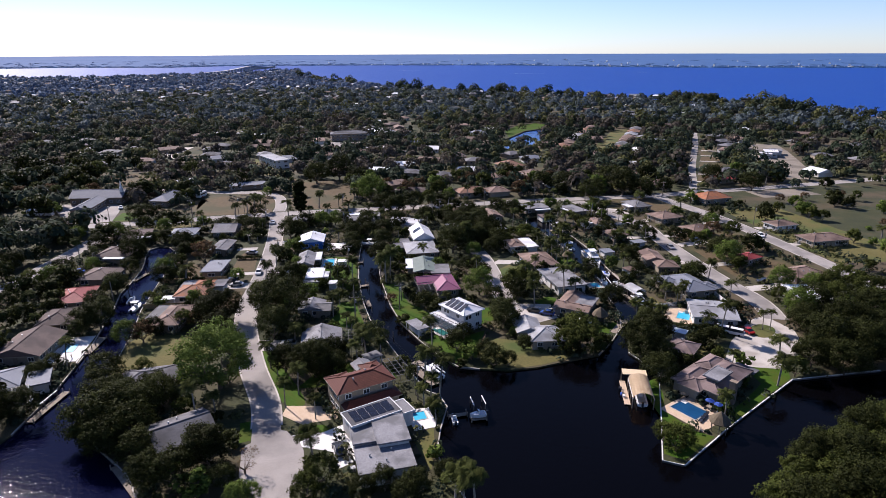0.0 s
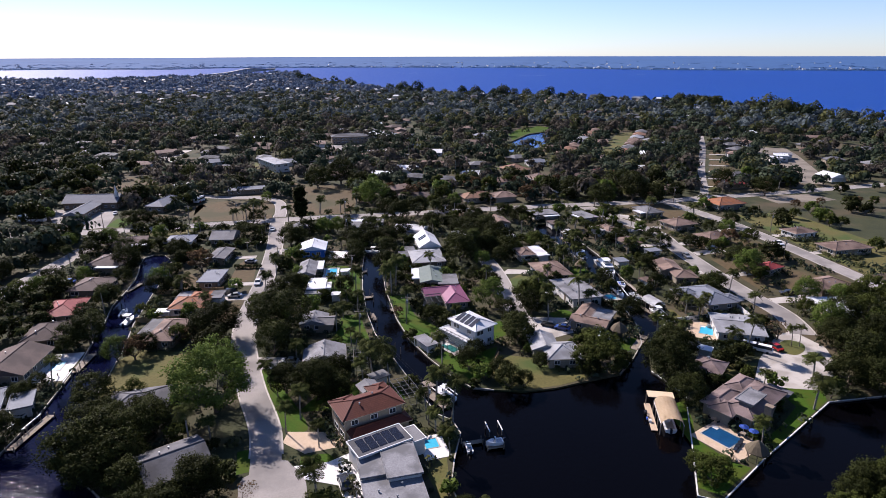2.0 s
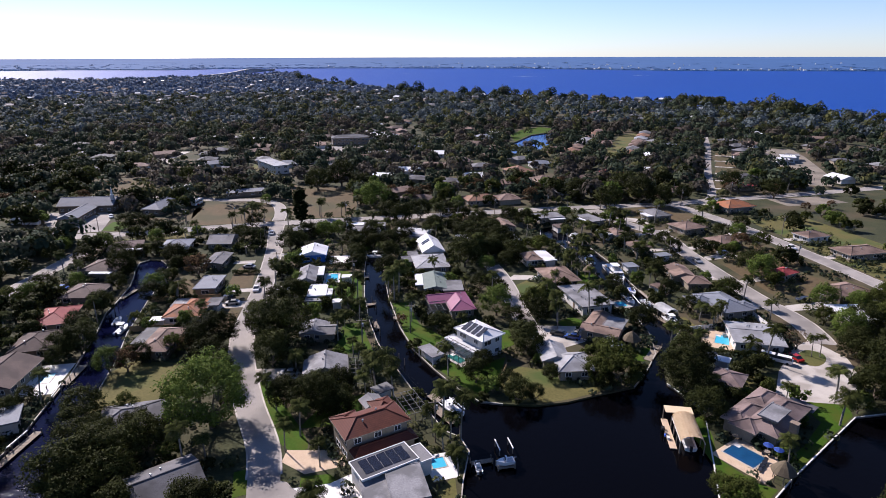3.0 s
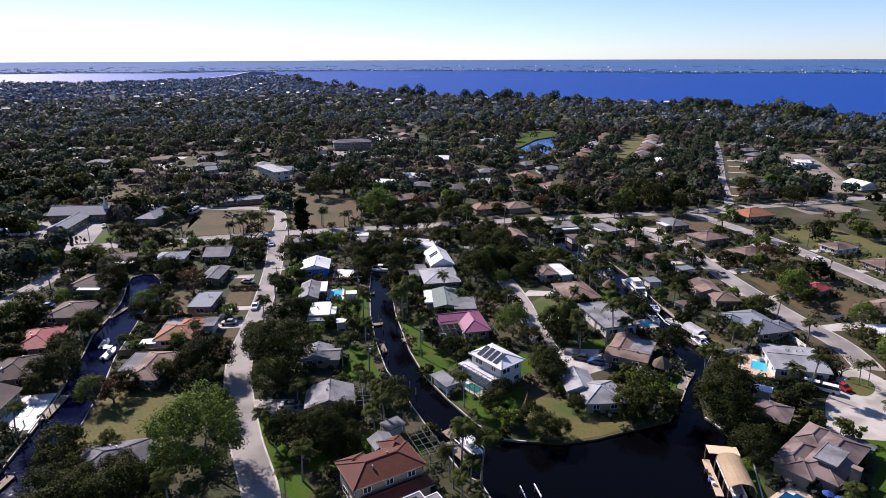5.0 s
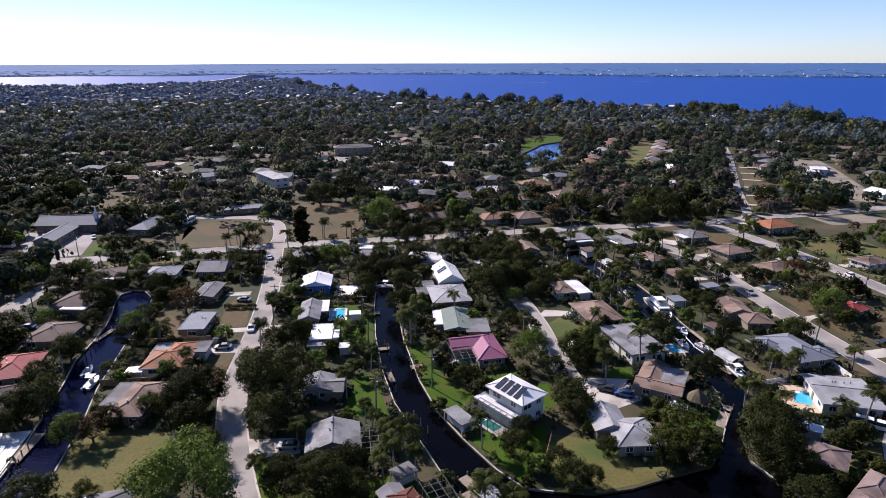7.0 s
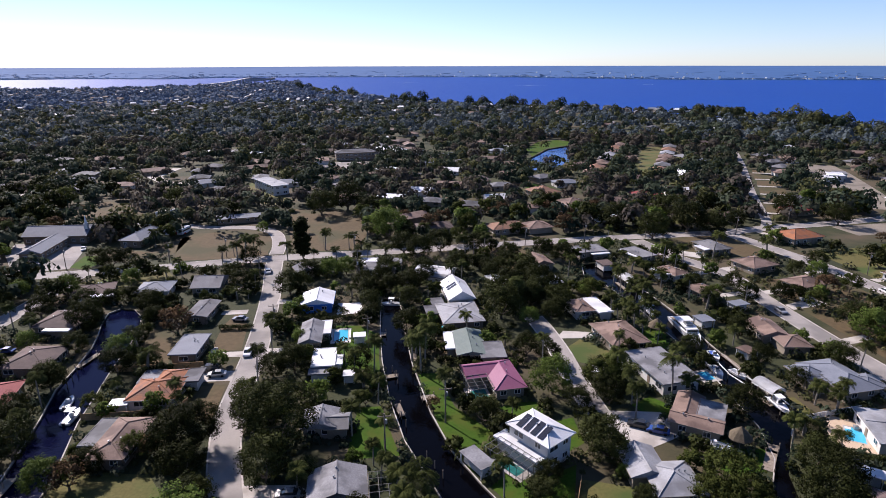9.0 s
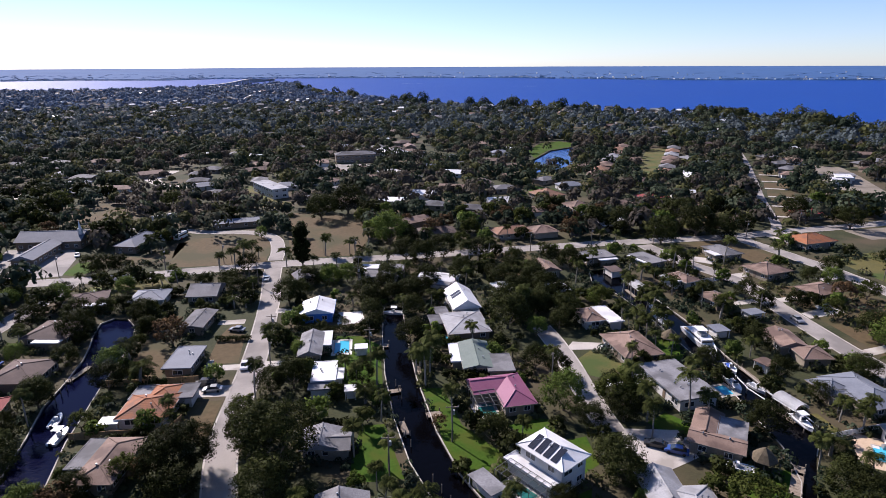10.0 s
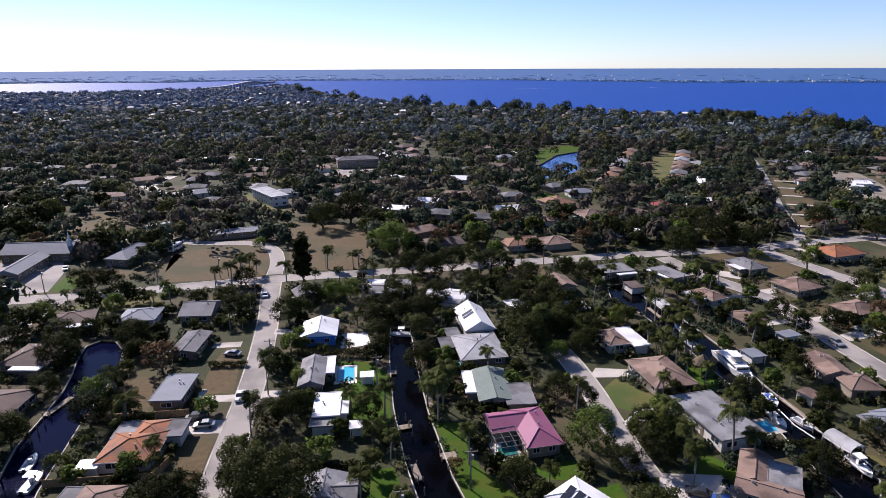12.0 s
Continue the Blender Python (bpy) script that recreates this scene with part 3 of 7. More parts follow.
def house(x, y, rot, w, d, roof="hip", roof_mat="roof_grey", wall="wall_cream", h=2.7, pitch=0.32, along="", over=0.6, storeys=1, label="", wings=(), garage="", vents=2,
          solar=0, simple=False, group="", edge="", edge_on=(0, 1, 2, 3, 4), name="house"):
    """A house of one block and optional wings (dx, dy, w, d, roof, along, material, height, turn)."""
    rnd = random.Random(int(abs(x) * 13 + abs(y) * 7))
    m = pose(x, y, 0, 0, 0, rot)
    ob = root(name, m, label, "house", group)
    along = along or ("x" if w >= d else "y")
    blocks = [(0, 0, w, d, roof, along, roof_mat, h)] + [tuple(v) for v in wings]
    for i, (dx, dy, bw, bd, style, way, rmat, bh, *turn) in enumerate(blocks):
        turn = turn[0] if turn else 0.0
        at = pose(dx, dy, 0.004 * i, 0, 0, turn)
        o = part("wall", boxes((-bw / 2, -bd / 2, -0.3, bw / 2, bd / 2, bh + (0.1 if style == "flat" else 0.0))), wall, ob)
        o.matrix_basis = at
        if style == "gable":
            top = bh + pitch * (bd if way == "x" else bw) / 2 - 0.02
            for s in (-1, 1):
                if way == "x":
                    q = [(s * bw / 2, -bd / 2, bh - 0.1), (s * bw / 2, bd / 2, bh - 0.1), (s * bw / 2, 0, top)]
                else:
                    q = [(-bw / 2, s * bd / 2, bh - 0.1), (bw / 2, s * bd / 2, bh - 0.1), (0, s * bd / 2, top)]
                bm = bmesh.new()
                bm.faces.new([bm.verts.new(p) for p in q])
                bmesh.ops.solidify(bm, geom=bm.faces[:], thickness=0.1)
                part("gable_wall", bm, wall, ob).matrix_basis = at
        bm, top = roof_mesh(bw, bd, bh, style, pitch, over, way)
        r = part("roof", bm, rmat, ob)
        r.matrix_basis = at
        if style == "flat":
            X, Y, z = bw / 2 + over, bd / 2 + over, bh + 0.28
            e = part("roof_edge", boxes((-X - 0.05, -Y - 0.05, z - 0.25, X + 0.05, -Y + 0.12, z + 0.08), (-X - 0.05, Y - 0.12, z - 0.25, X + 0.05, Y + 0.05, z + 0.08),
                                        (-X - 0.05, -Y + 0.12, z - 0.25, -X + 0.12, Y - 0.12, z + 0.08), (X - 0.12, -Y + 0.12, z - 0.25, X + 0.05, Y - 0.12, z + 0.08)), edge if edge and i in edge_on else rmat, ob)
            e.matrix_basis = at
        else:
            if not simple:
                c = part("ridge_cap", ridge_caps(bw, bd, bh, style, pitch, over, way), rmat, ob)
                c.matrix_basis = at
                X, Y = bw / 2 + over, bd / 2 + over
                e = part("fascia", boxes((-X - 0.04, -Y - 0.04, bh - 0.23, X + 0.04, -Y, bh + 0.0), (-X - 0.04, Y, bh - 0.23, X + 0.04, Y + 0.04, bh + 0.0),
                                         (-X - 0.04, -Y, bh - 0.23, -X, Y, bh), (X, -Y, bh - 0.23, X + 0.04, Y, bh)), wall, ob)
                e.matrix_basis = at
        hw, hd = bw / 2 + 0.4, bd / 2 + 0.4
        c, s = math.cos(radians(rot)), math.sin(radians(rot))
        BLOCKED.append((x + dx * c - dy * s, y + dx * s + dy * c, math.cos(radians(rot + turn)), math.sin(radians(rot + turn)), hw, hd))
        if i == 0 and not simple:
            for k in range(vents):
                u, v = rnd.uniform(-0.3, 0.3) * bw, rnd.uniform(-0.3, 0.3) * bd
                z = bh + 0.28 if style == "flat" else bh + pitch * max(0.0, (bd / 2 + over - abs(v)) if way == "x" else (bw / 2 + over - abs(u)))
                if style == "hip":
                    z = bh + pitch * max(0.0, min(bd / 2 + over - abs(v), bw / 2 + over - abs(u)))
                share("roof_vent", UNITS["vent"][0], ob, Matrix.Translation((u, v, z)))
            a = share("air_conditioner", UNITS["ac"][0], ob, Matrix.Translation((-bw / 2 - 0.8, bd * 0.2, 0)))
        if solar and i == 0:
            rows = solar
            for k in range(rows):
                a = math.atan(pitch) if style != "flat" else 0.0
                u = (k - (rows - 1) / 2) * 1.75
                if way == "x":
                    v = -bd / 4
                    mat = Matrix.Translation((u, v, bh + pitch * (bd / 2 + over + v) + 0.1 if style != "flat" else bh + 0.45)) @ Matrix.Rotation(a, 4, "X")
                else:
                    v = -bw / 4
                    mat = Matrix.Translation((v, u, bh + pitch * (bw / 2 + over + v) + 0.1 if style != "flat" else bh + 0.45)) @ Matrix.Rotation(radians(-90), 4, "Z") @ Matrix.Rotation(a, 4, "X")
                p = part("solar_panel", boxes((-0.62, -1.7, -0.05, 0.62, 1.7, 0.03)), "solar", ob, "black glass solar panel")
                p.matrix_basis = mat
    add_units(ob, w, d, h, storeys, rnd, garage, simple)
    return ob


# ---- trees ----
def quad_mesh(name, corners, mats, index=None, normals=None):
    """A mesh of loose quads from an array (n, 4, 3), with soft shading normals if given."""
    n = len(corners)
    me = bpy.data.meshes.new(name)
    me.vertices.add(n * 4)
    me.vertices.foreach_set("co", np.ascontiguousarray(corners, dtype=np.float32).ravel())
    me.loops.add(n * 4)
    me.loops.foreach_set("vertex_index", np.arange(n * 4, dtype=np.int32))
    me.polygons.add(n)
    me.polygons.foreach_set("loop_start", np.arange(n, dtype=np.int32) * 4)
    if index is not None:
        me.polygons.foreach_set("material_index", np.ascontiguousarray(index, dtype=np.int32))
    me.update(calc_edges=True)
    for one in mats:
        me.materials.append(MATS[one])
    if normals is not None:
        normals = normals / (np.linalg.norm(normals, axis=1, keepdims=True) + 1e-9)
        me.normals_split_custom_set_from_vertices(np.repeat(normals, 4, axis=0).tolist())
    return me


def leaves(centres, outward, size, rng, tilt=0.7, aspect=0.6):
    """Quads at the centres, facing about outward."""
    n = len(centres)
    nor = outward + rng.normal(0, tilt, (n, 3))
    nor /= np.linalg.norm(nor, axis=1, keepdims=True) + 1e-9
    nor *= np.where((nor * outward).sum(1, keepdims=True) < 0, -1.0, 1.0)
    ref = rng.normal(0, 1, (n, 3))
    u = np.cross(nor, ref)
    u /= np.linalg.norm(u, axis=1, keepdims=True) + 1e-9
    v = np.cross(nor, u)
    s = (size * rng.uniform(0.6, 1.35, n))[:, None]
    u, v = u * s, v * s * aspect
    c = centres
    return np.stack([c - u * 1.0, c - v + u * 0.15, c + u * 1.0, c + v + u * 0.15], 1)


def crown_points(rng, n_clumps, per, rx, rz, z0, lump=0.28, hollow=0.5):
    """Leaf places and their outward ways, in clumps over an uneven round crown."""
    way = rng.normal(0, 1, (n_clumps, 3))
    way /= np.linalg.norm(way, axis=1, keepdims=True)
    way[:, 2] = np.where(way[:, 2] < -0.7, -way[:, 2], way[:, 2])
    bulge = 1 + 0.16 * np.sin(3 * np.arctan2(way[:, 1], way[:, 0]) + rng.uniform(0, 6))
    rad = rng.uniform(hollow, 1.0, n_clumps) ** 0.5 * bulge
    centre = way * rad[:, None] * np.array([rx, rx, rz]) * (1 - lump * 0.6)
    size = rx * lump * rng.uniform(0.6, 1.4, n_clumps)
    p = rng.normal(0, 1, (n_clumps, per, 3))
    p /= np.linalg.norm(p, axis=2, keepdims=True)
    r = rng.uniform(0.5, 1.1, (n_clumps, per, 1))
    pts = centre[:, None, :] + p * r * size[:, None, None] * np.array([1, 1, 0.75])
    pts = pts.reshape(-1, 3)
    out = p.reshape(-1, 3) + np.array([0, 0, 0.4])
    soft = 0.75 * p.reshape(-1, 3) + 0.55 * pts / np.array([rx, rx, rz]) + rng.normal(0, 0.22, pts.shape) + np.array([0, 0, 0.15])
    pts[:, 2] += z0
    return pts, out, soft


def trunk_mesh(rng, height, radius, reach, bark):
    bm = bmesh.new()
    fork = height * 0.45
    tube(bm, (0, 0, -0.3), (0, 0, fork), radius, radius * 0.75, 8)
    for k in range(5):
        a = k * math.tau / 5 + rng.uniform(-0.4, 0.4)
        mid = (reach * 0.25 * math.cos(a), reach * 0.25 * math.sin(a), fork + (height - fork) * 0.5)
        end = (reach * 0.5 * math.cos(a), reach * 0.5 * math.sin(a), height + reach * 0.1)
        tube(bm, (0, 0, fork - 0.2), mid, radius * 0.55, radius * 0.35, 6)
        tube(bm, mid, end, radius * 0.35, radius * 0.1, 5)
    me = bpy.data.meshes.new("trunk")
    bm.to_mesh(me)
    bm.free()
    me.materials.append(MATS[bark])
    return me


TREE_KINDS = {}


def tree_kind(key, seed, leaf, rx, rz, trunk, n_clumps, per, size, lump=0.28, tilt=0.7, bark="bark", variants=3):
    for v in range(variants):
        rng = np.random.default_rng(seed + v * 17)
        pts, out, soft = crown_points(rng, n_clumps, per, rx, rz, trunk + rz * 0.8, lump)
        q = leaves(pts, out, size, rng, tilt)
        TREE_KINDS.setdefault(key, []).append((quad_mesh("crown", q, [leaf], normals=soft), trunk_mesh(rng, trunk + rz * 0.3, rx * 0.07, rx, bark)))


def palm_meshes(seed, height, fronds, length, droop, lean):
    rng = random.Random(seed)
    bm = bmesh.new()
    top = Vector((lean, lean * 0.4, height))
    prev = Vector((0, 0, -0.3))
    for k in range(1, 6):
        f = k / 5
        p = Vector((lean * f * f, lean * 0.4 * f * f, height * f))
        tube(bm, prev, p, 0.2 - 0.06 * (f - 0.2), 0.2 - 0.06 * f, 7)
        prev = p
    trunk = bpy.data.meshes.new("trunk")
    bm.to_mesh(trunk)
    bm.free()
    trunk.materials.append(MATS["palm_bark"])
    quads = []
    for k in range(fronds):
        a = k * 2.399 + rng.uniform(-0.2, 0.2)
        rise = rng.uniform(-0.35, 1.1)
        L = length * rng.uniform(0.8, 1.1)
        way = Vector((math.cos(a), math.sin(a), 0))
        side = Vector((-math.sin(a), math.cos(a), 0))
        pts = []
        for j in range(9):
            f = j / 8
            pts.append(top + way * L * (f * math.cos(rise * 0.8) * (1 - 0.15 * f * f)) + Vector((0, 0, L * (math.sin(rise * 0.8) * f - droop * f * f))))
        for j in range(8):
            a0, b0 = pts[j], pts[j + 1]
            wj = L * 0.24 * math.sin(math.pi * min(1, (j + 0.7) / 8.4)) + 0.05
            for s in (1, -1):
                for half in (0.0, 0.5):
                    p0 = a0.lerp(b0, half)
                    p1 = a0.lerp(b0, half + 0.36)
                    tip = side * s * wj + way * 0.25 * wj + Vector((0, 0, -0.45 * wj - rng.uniform(0, 0.15)))
                    quads.append([p0, p1, p1 + tip * 0.97, p0 + tip * 1.03])
    return quad_mesh("fronds", np.array([[tuple(c) for c in q] for q in quads]), ["leaf_palm"]), trunk


tree_kind("oak", 10, "leaf_dark", 5.0, 3.9, 1.3, 112, 56, 0.175, lump=0.22, tilt=0.5)
tree_kind("great_oak", 20, "leaf_dark", 5.0, 3.9, 1.3, 190, 80, 0.12, lump=0.17, tilt=0.5, variants=2)
tree_kind("great_green", 50, "leaf_green", 4.6, 3.9, 1.2, 190, 80, 0.115, lump=0.17, tilt=0.5, variants=1)
tree_kind("green", 40, "leaf_green", 4.6, 3.9, 1.2, 112, 56, 0.17, lump=0.22, tilt=0.5)
tree_kind("olive", 70, "leaf_olive", 4.2, 3.3, 1.4, 84, 56, 0.17, lump=0.2)
tree_kind("rust", 100, "leaf_rust", 4.0, 3.0, 1.6, 44, 34, 0.26, lump=0.22)
tree_kind("yard_oak", 310, "leaf_dark", 5.0, 4.2, 1.0, 32, 32, 0.55, lump=0.3)
tree_kind("yard_green", 340, "leaf_green", 4.6, 4.2, 1.0, 32, 32, 0.52, lump=0.3)
tree_kind("yard_olive", 370, "leaf_olive", 4.2, 3.6, 1.2, 32, 30, 0.46, lump=0.26)
tree_kind("cypress", 130, "leaf_dark", 1.6, 6.0, 0.6, 130, 40, 0.3, lump=0.36, variants=1)
tree_kind("bush", 160, "leaf_green", 1.3, 1.0, 0.0, 12, 26, 0.24, lump=0.4)
tree_kind("darkbush", 190, "leaf_dark", 1.4, 1.1, 0.0, 12, 26, 0.26, lump=0.4)
tree_kind("bare", 220, "leaf_rust", 4.2, 3.0, 2.4, 30, 14, 0.18, lump=0.24, variants=2)
tree_kind("mangrove", 250, "leaf_olive", 4.6, 3.2, 0.6, 80, 40, 0.23, lump=0.22, variants=3)
TREE_KINDS["palm"] = [palm_meshes(s, h, 25, 3.1, 0.5, l) for s, h, l in ((1, 7.0, 0.5), (2, 8.5, 1.0), (3, 6.0, 0.3), (4, 9.5, 0.7))]
TREE_KINDS["low_palm"] = [palm_meshes(s, h, 16, 2.1, 0.42, l) for s, h, l in ((5, 2.2, 0.1), (6, 3.2, 0.4))]
TREE_TEXT = {
    "great_oak": ("oak_tree", "very large spreading dark green tree beside the street", "tree"), "great_green": ("ficus_tree", "very large bright green tree with a broad domed crown", "tree"),
    "oak": ("oak_tree", "dense dark green broadleaf tree in a yard", "tree"), "green": ("ficus_tree", "bright green leafy yard tree with a rounded crown", "tree"),
    "olive": ("broadleaf_tree", "olive green yard tree with a loose open crown", "tree"), "rust": ("broadleaf_tree", "reddish brown tree with thin winter foliage", "tree"),
    "yard_oak": ("yard_tree", "small dark green tree beside a house", "tree"), "yard_green": ("yard_tree", "small bright green tree beside a house", "tree"),
    "yard_olive": ("yard_tree", "small olive green tree in a yard", "tree"),
    "cypress": ("cypress_tree", "tall narrow dark green columnar conifer", "tree"), "bush": ("shrub", "rounded green garden shrub beside a house", "shrub"),
    "darkbush": ("shrub", "dark green garden shrub in a yard", "shrub"), "palm": ("palm_tree", "tall palm with a slim grey trunk and feathery fronds", "palm"),
    "mangrove": ("mangrove_tree", "low dense olive green mangrove by the water", "tree"),
    "low_palm": ("palm_tree", "low young palm with arching green fronds", "palm"), "bare": ("bare_tree", "nearly bare grey brown tree with sparse twigs", "tree")}


def tree(kind, x, y, scale=1.0, tall=1.0, z=0.0):
    rnd = random.Random(int(abs(x) * 31 + abs(y) * 17))
    crown, trunk = rnd.choice(TREE_KINDS[kind])
    name, label, category = TREE_TEXT[kind]
    ob = new(name, trunk)
    ob.matrix_basis = Matrix.Translation((x, y, z)) @ Matrix.Rotation(rnd.uniform(0, 6.28), 4, "Z") @ Matrix.Diagonal((scale, scale, scale * tall, 1))
    tagged(ob, label, category, category + "s of the neighbourhood")
    share("fronds" if "palm" in kind else "crown", crown, ob)
    return ob


def on_firm_ground(x, y):
    """The nearest place that is neither water, road nor house."""
    for k in range(60):
        r, a = 0.25 * k, k * 2.4
        u, v = x + r * math.cos(a), y + r * math.sin(a)
        if any(inside(u, v, w) for w in WATERS) or any(near_line(u, v, p, w + 0.6) for p, w in ROADS):
            continue
        if all(abs((u - bx) * c + (v - by) * s) > hw or abs(-(u - bx) * s + (v - by) * c) > hd for bx, by, c, s, hw, hd in BLOCKED):
            return u, v
    return x, y


PLACED = []       # (x, y, radius) of the single trees


def trees(kind, rows):
    for x, y, s in rows:
        x, y = on_firm_ground(x, y)
        PLACED.append((x, y, 2.2 * s if "palm" in kind else 4.4 * s))
        tree(kind, x, y, s)


# ---- the houses between the left canal and the main canal ----
house(-19.3, 227, -1, 8.7, 9.6, "gable", "roof_white", "wall_blue", 3.0, 0.32, "y", label="house with blue walls and a white metal gable roof")
house(-19.3, 202.8, 0, 4.9, 12.5, "gable", "roof_membrane", "wall_cream", 2.7, 0.4, "y", label="cream house with a grey gable roof and flat white side porch", wings=[(3.3, 3.1, 2.5, 7.6, "flat", "x", "roof_white", 2.4)])
house(-14.9, 186.9, -1, 4.5, 8.3, "flat", "roof_white", "wall_white", 2.9, label="low white house with a flat white roof", wings=[(3, -1.3, 1.9, 3.9, "flat", "x", "roof_white", 2.7), (-0.5, -6.1, 4.2, 1.9, "flat", "x", "roof_grey", 2.4)])
house(-13.9, 160.6, -3, 6.4, 6.2, "gable", "roof_membrane", "wall_cream", 2.7, 0.3, "y", label="grey gabled house half in tree shade", wings=[(3.4, -1, 3.7, 4.9, "gable", "x", "roof_membrane", 2.6)])
house(-51, 177.2, -2, 9.6, 8.6, "hip", "roof_orange", "wall_white", 2.7, 0.36, label="white house with an orange tile hip roof", wings=[(1.4, 5.4, 5.6, 6, "hip", "y", "roof_orange", 2.6), (-3.2, 5.6, 3.4, 5, "flat", "x", "roof_membrane", 2.5), (6.0, 5.6, 3.2, 5.2, "flat", "x", "roof_darkgrey", 2.5)])
house(-49.7, 199, -4, 5.8, 10.8, "flat", "roof_bluegrey", "wall_tan", 2.7, label="low house with a flat blue grey roof", vents=3)
house(-52.6, 223.8, -6, 5.6, 11.6, "gable", "roof_darkgrey", "wall_tan", 2.7, 0.15, "y", label="house with a shallow dark grey gable roof")
house(-56.1, 247.3, -3, 8.5, 10.9, "gable", "roof_grey", "wall_cream", 2.7, 0.35, "x", label="long house with a grey gable roof")
house(-72.5, 244.8, 1, 9.4, 8.8, "hip", "roof_bluegrey", "wall_white", 2.7, 0.3, label="white house with a pale blue grey roof")
house(-52, 158.9, -6, 6.4, 12.8, "hip", "roof_brown", "wall_tan", 2.7, 0.34, label="tan house with a brown hip roof by the canal", wings=[(-4.7, 2, 3.4, 8.2, "flat", "x", "roof_grey", 2.4)])
house(-34.3, 102, 30, 10.2, 9.6, "gable", "roof_darkgrey", "wall_tan", 2.7, 0.34, "x", label="house with a grey gable roof under trees")
house(-47.5, 124, 8, 11, 8, "hip", "roof_darkgrey", "wall_tan", 2.7, 0.32, label="dark roofed house in tree shade")
house(0.7, 111.7, 23, 12.2, 6.4, "hip", "roof_redtile", "wall_cream", 5.6, 0.42, storeys=2, label="two-storey cream house with a dark red tile hip roof", wings=[(0.6, -4.2, 11.8, 2.4, "hip", "x", "roof_redtile", 2.9), (4.3, 4, 3.4, 4, "hip", "y", "roof_redtile", 5.3), (-3.9, 3.1, 4.1, 2.9, "hip", "y", "roof_redtile", 5.3), (3.4, 7.3, 3.2, 2.8, "gable", "y", "roof_grey", 4.6)])
house(-9.7, 139.7, 2, 9.1, 7.6, "gable", "roof_membrane", "wall_cream", 2.7, 0.34, "y", label="grey gabled house beside a screened patio")
flat_house = house(5.1, 88.1, 8, 9.7, 7.4, "flat", "roof_membrane", "wall_white", 2.8, over=0.3, label="modern white house with stepped flat grey roofs", garage="w", vents=3, edge="trim_white", edge_on=(1, 4),
                   wings=[(-0.4, 13.1, 10.4, 5.0, "flat", "x", "roof_darkgrey", 4.0, 17), (2.3, 6.8, 5.7, 8.2, "flat", "x", "roof_membrane", 3.8), (-2.8, 7.2, 4.2, 5.4, "flat", "x", "roof_membrane", 3.3), (5.9, 14.4, 3.2, 4.4, "flat", "x", "roof_grey", 3.2, 17)])
for i in range(5):
    for j in range(2):
        panel = part("solar_panel", boxes((-0.8, -0.85, 0, 0.8, 0.85, 0.05)), "solar", flat_house, "black glass solar panel")
        panel.matrix_basis = pose(-0.4, 13.1, 4.42, 0, 0, 17) @ pose(-3.5 + i * 1.75, -0.95 + j * 1.9, 0, 8, 0, 0)
# ---- the houses on the point between the canals ----
house(26.7, 173.8, 5, 6.4, 12.4, "hip", "roof_pink", "wall_cream", 2.7, 0.42, "y", label="house with a pink metal hip roof", wings=[(-4.4, 3.0, 7.4, 6.0, "gable", "x", "roof_pink", 2.68)])
house(28.2, 147.6, -57, 9.6, 6.6, "hip", "roof_white", "wall_white", 5.6, 0.38, storeys=2, label="two-storey white house with solar panels on its roof", solar=4, wings=[(-1, -4.2, 10, 2.2, "flat", "x", "roof_white", 2.7)])
house(48.2, 134.1, -4, 7.6, 8.1, "hip", "roof_pale", "wall_cream", 2.7, 0.36, "y", label="house with pale blue grey hip roofs", wings=[(-3.6, 4.9, 5.9, 7.7, "gable", "y", "roof_pale", 2.7)])
house(21.8, 191.5, -3, 6.5, 13.3, "gable", "roof_green", "wall_cream", 2.7, 0.22, "y", label="house with a green metal gable roof", wings=[(5.2, -4.7, 5.2, 7.8, "flat", "x", "roof_grey", 2.5), (-4.4, 1.6, 2.7, 8.8, "flat", "x", "roof_white", 2.4)])
house(22.2, 211.3, 3, 10.9, 13.7, "hip", "roof_pale", "wall_tan", 2.7, 0.2, "x", label="house with a weathered pale grey roof", wings=[(-6.5, 3.3, 4.9, 5.5, "flat", "x", "roof_darkgrey", 2.4)])
house(24, 228.4, 4, 7.4, 14.9, "gable", "roof_white", "wall_white", 2.9, 0.6, "y", label="white house with a steep white gable roof", solar=2)
house(38.6, 237.6, 12, 3.9, 6.6, "flat", "roof_white", "wall_cream", 2.6, label="small house with a flat white roof")
house(62.7, 192.2, 5, 9.6, 13.2, "hip", "roof_brown", "wall_cream", 2.7, 0.36, "y", label="cream house with a brown hip roof")
house(65.1, 172.7, 7, 9.0, 15.8, "flat", "roof_membrane", "wall_white", 2.9, label="long white house with a flat grey roof", vents=4)
house(61.4, 150, -36, 9.2, 4.4, "gable", "roof_brown", "wall_cream", 2.8, 0.3, "x", label="house with brown gable roofs and a pale flat porch roof", wings=[(-2.3, 5.8, 4.4, 8.4, "gable", "y", "roof_brown", 2.8), (2.3, 5.2, 4.2, 6.4, "flat", "x", "roof_membrane", 2.7)])
house(58.6, 211.8, 6, 5.4, 8.4, "hip", "roof_brown", "wall_white", 2.7, 0.3, label="small white house with a brown roof", wings=[(5.2, -1.0, 3.4, 10.5, "flat", "x", "roof_white", 2.5)])
house(56.4, 234.7, 8, 5.6, 6.6, "hip", "roof_white", "wall_white", 2.7, 0.3, label="white house with a white roof", along="x")
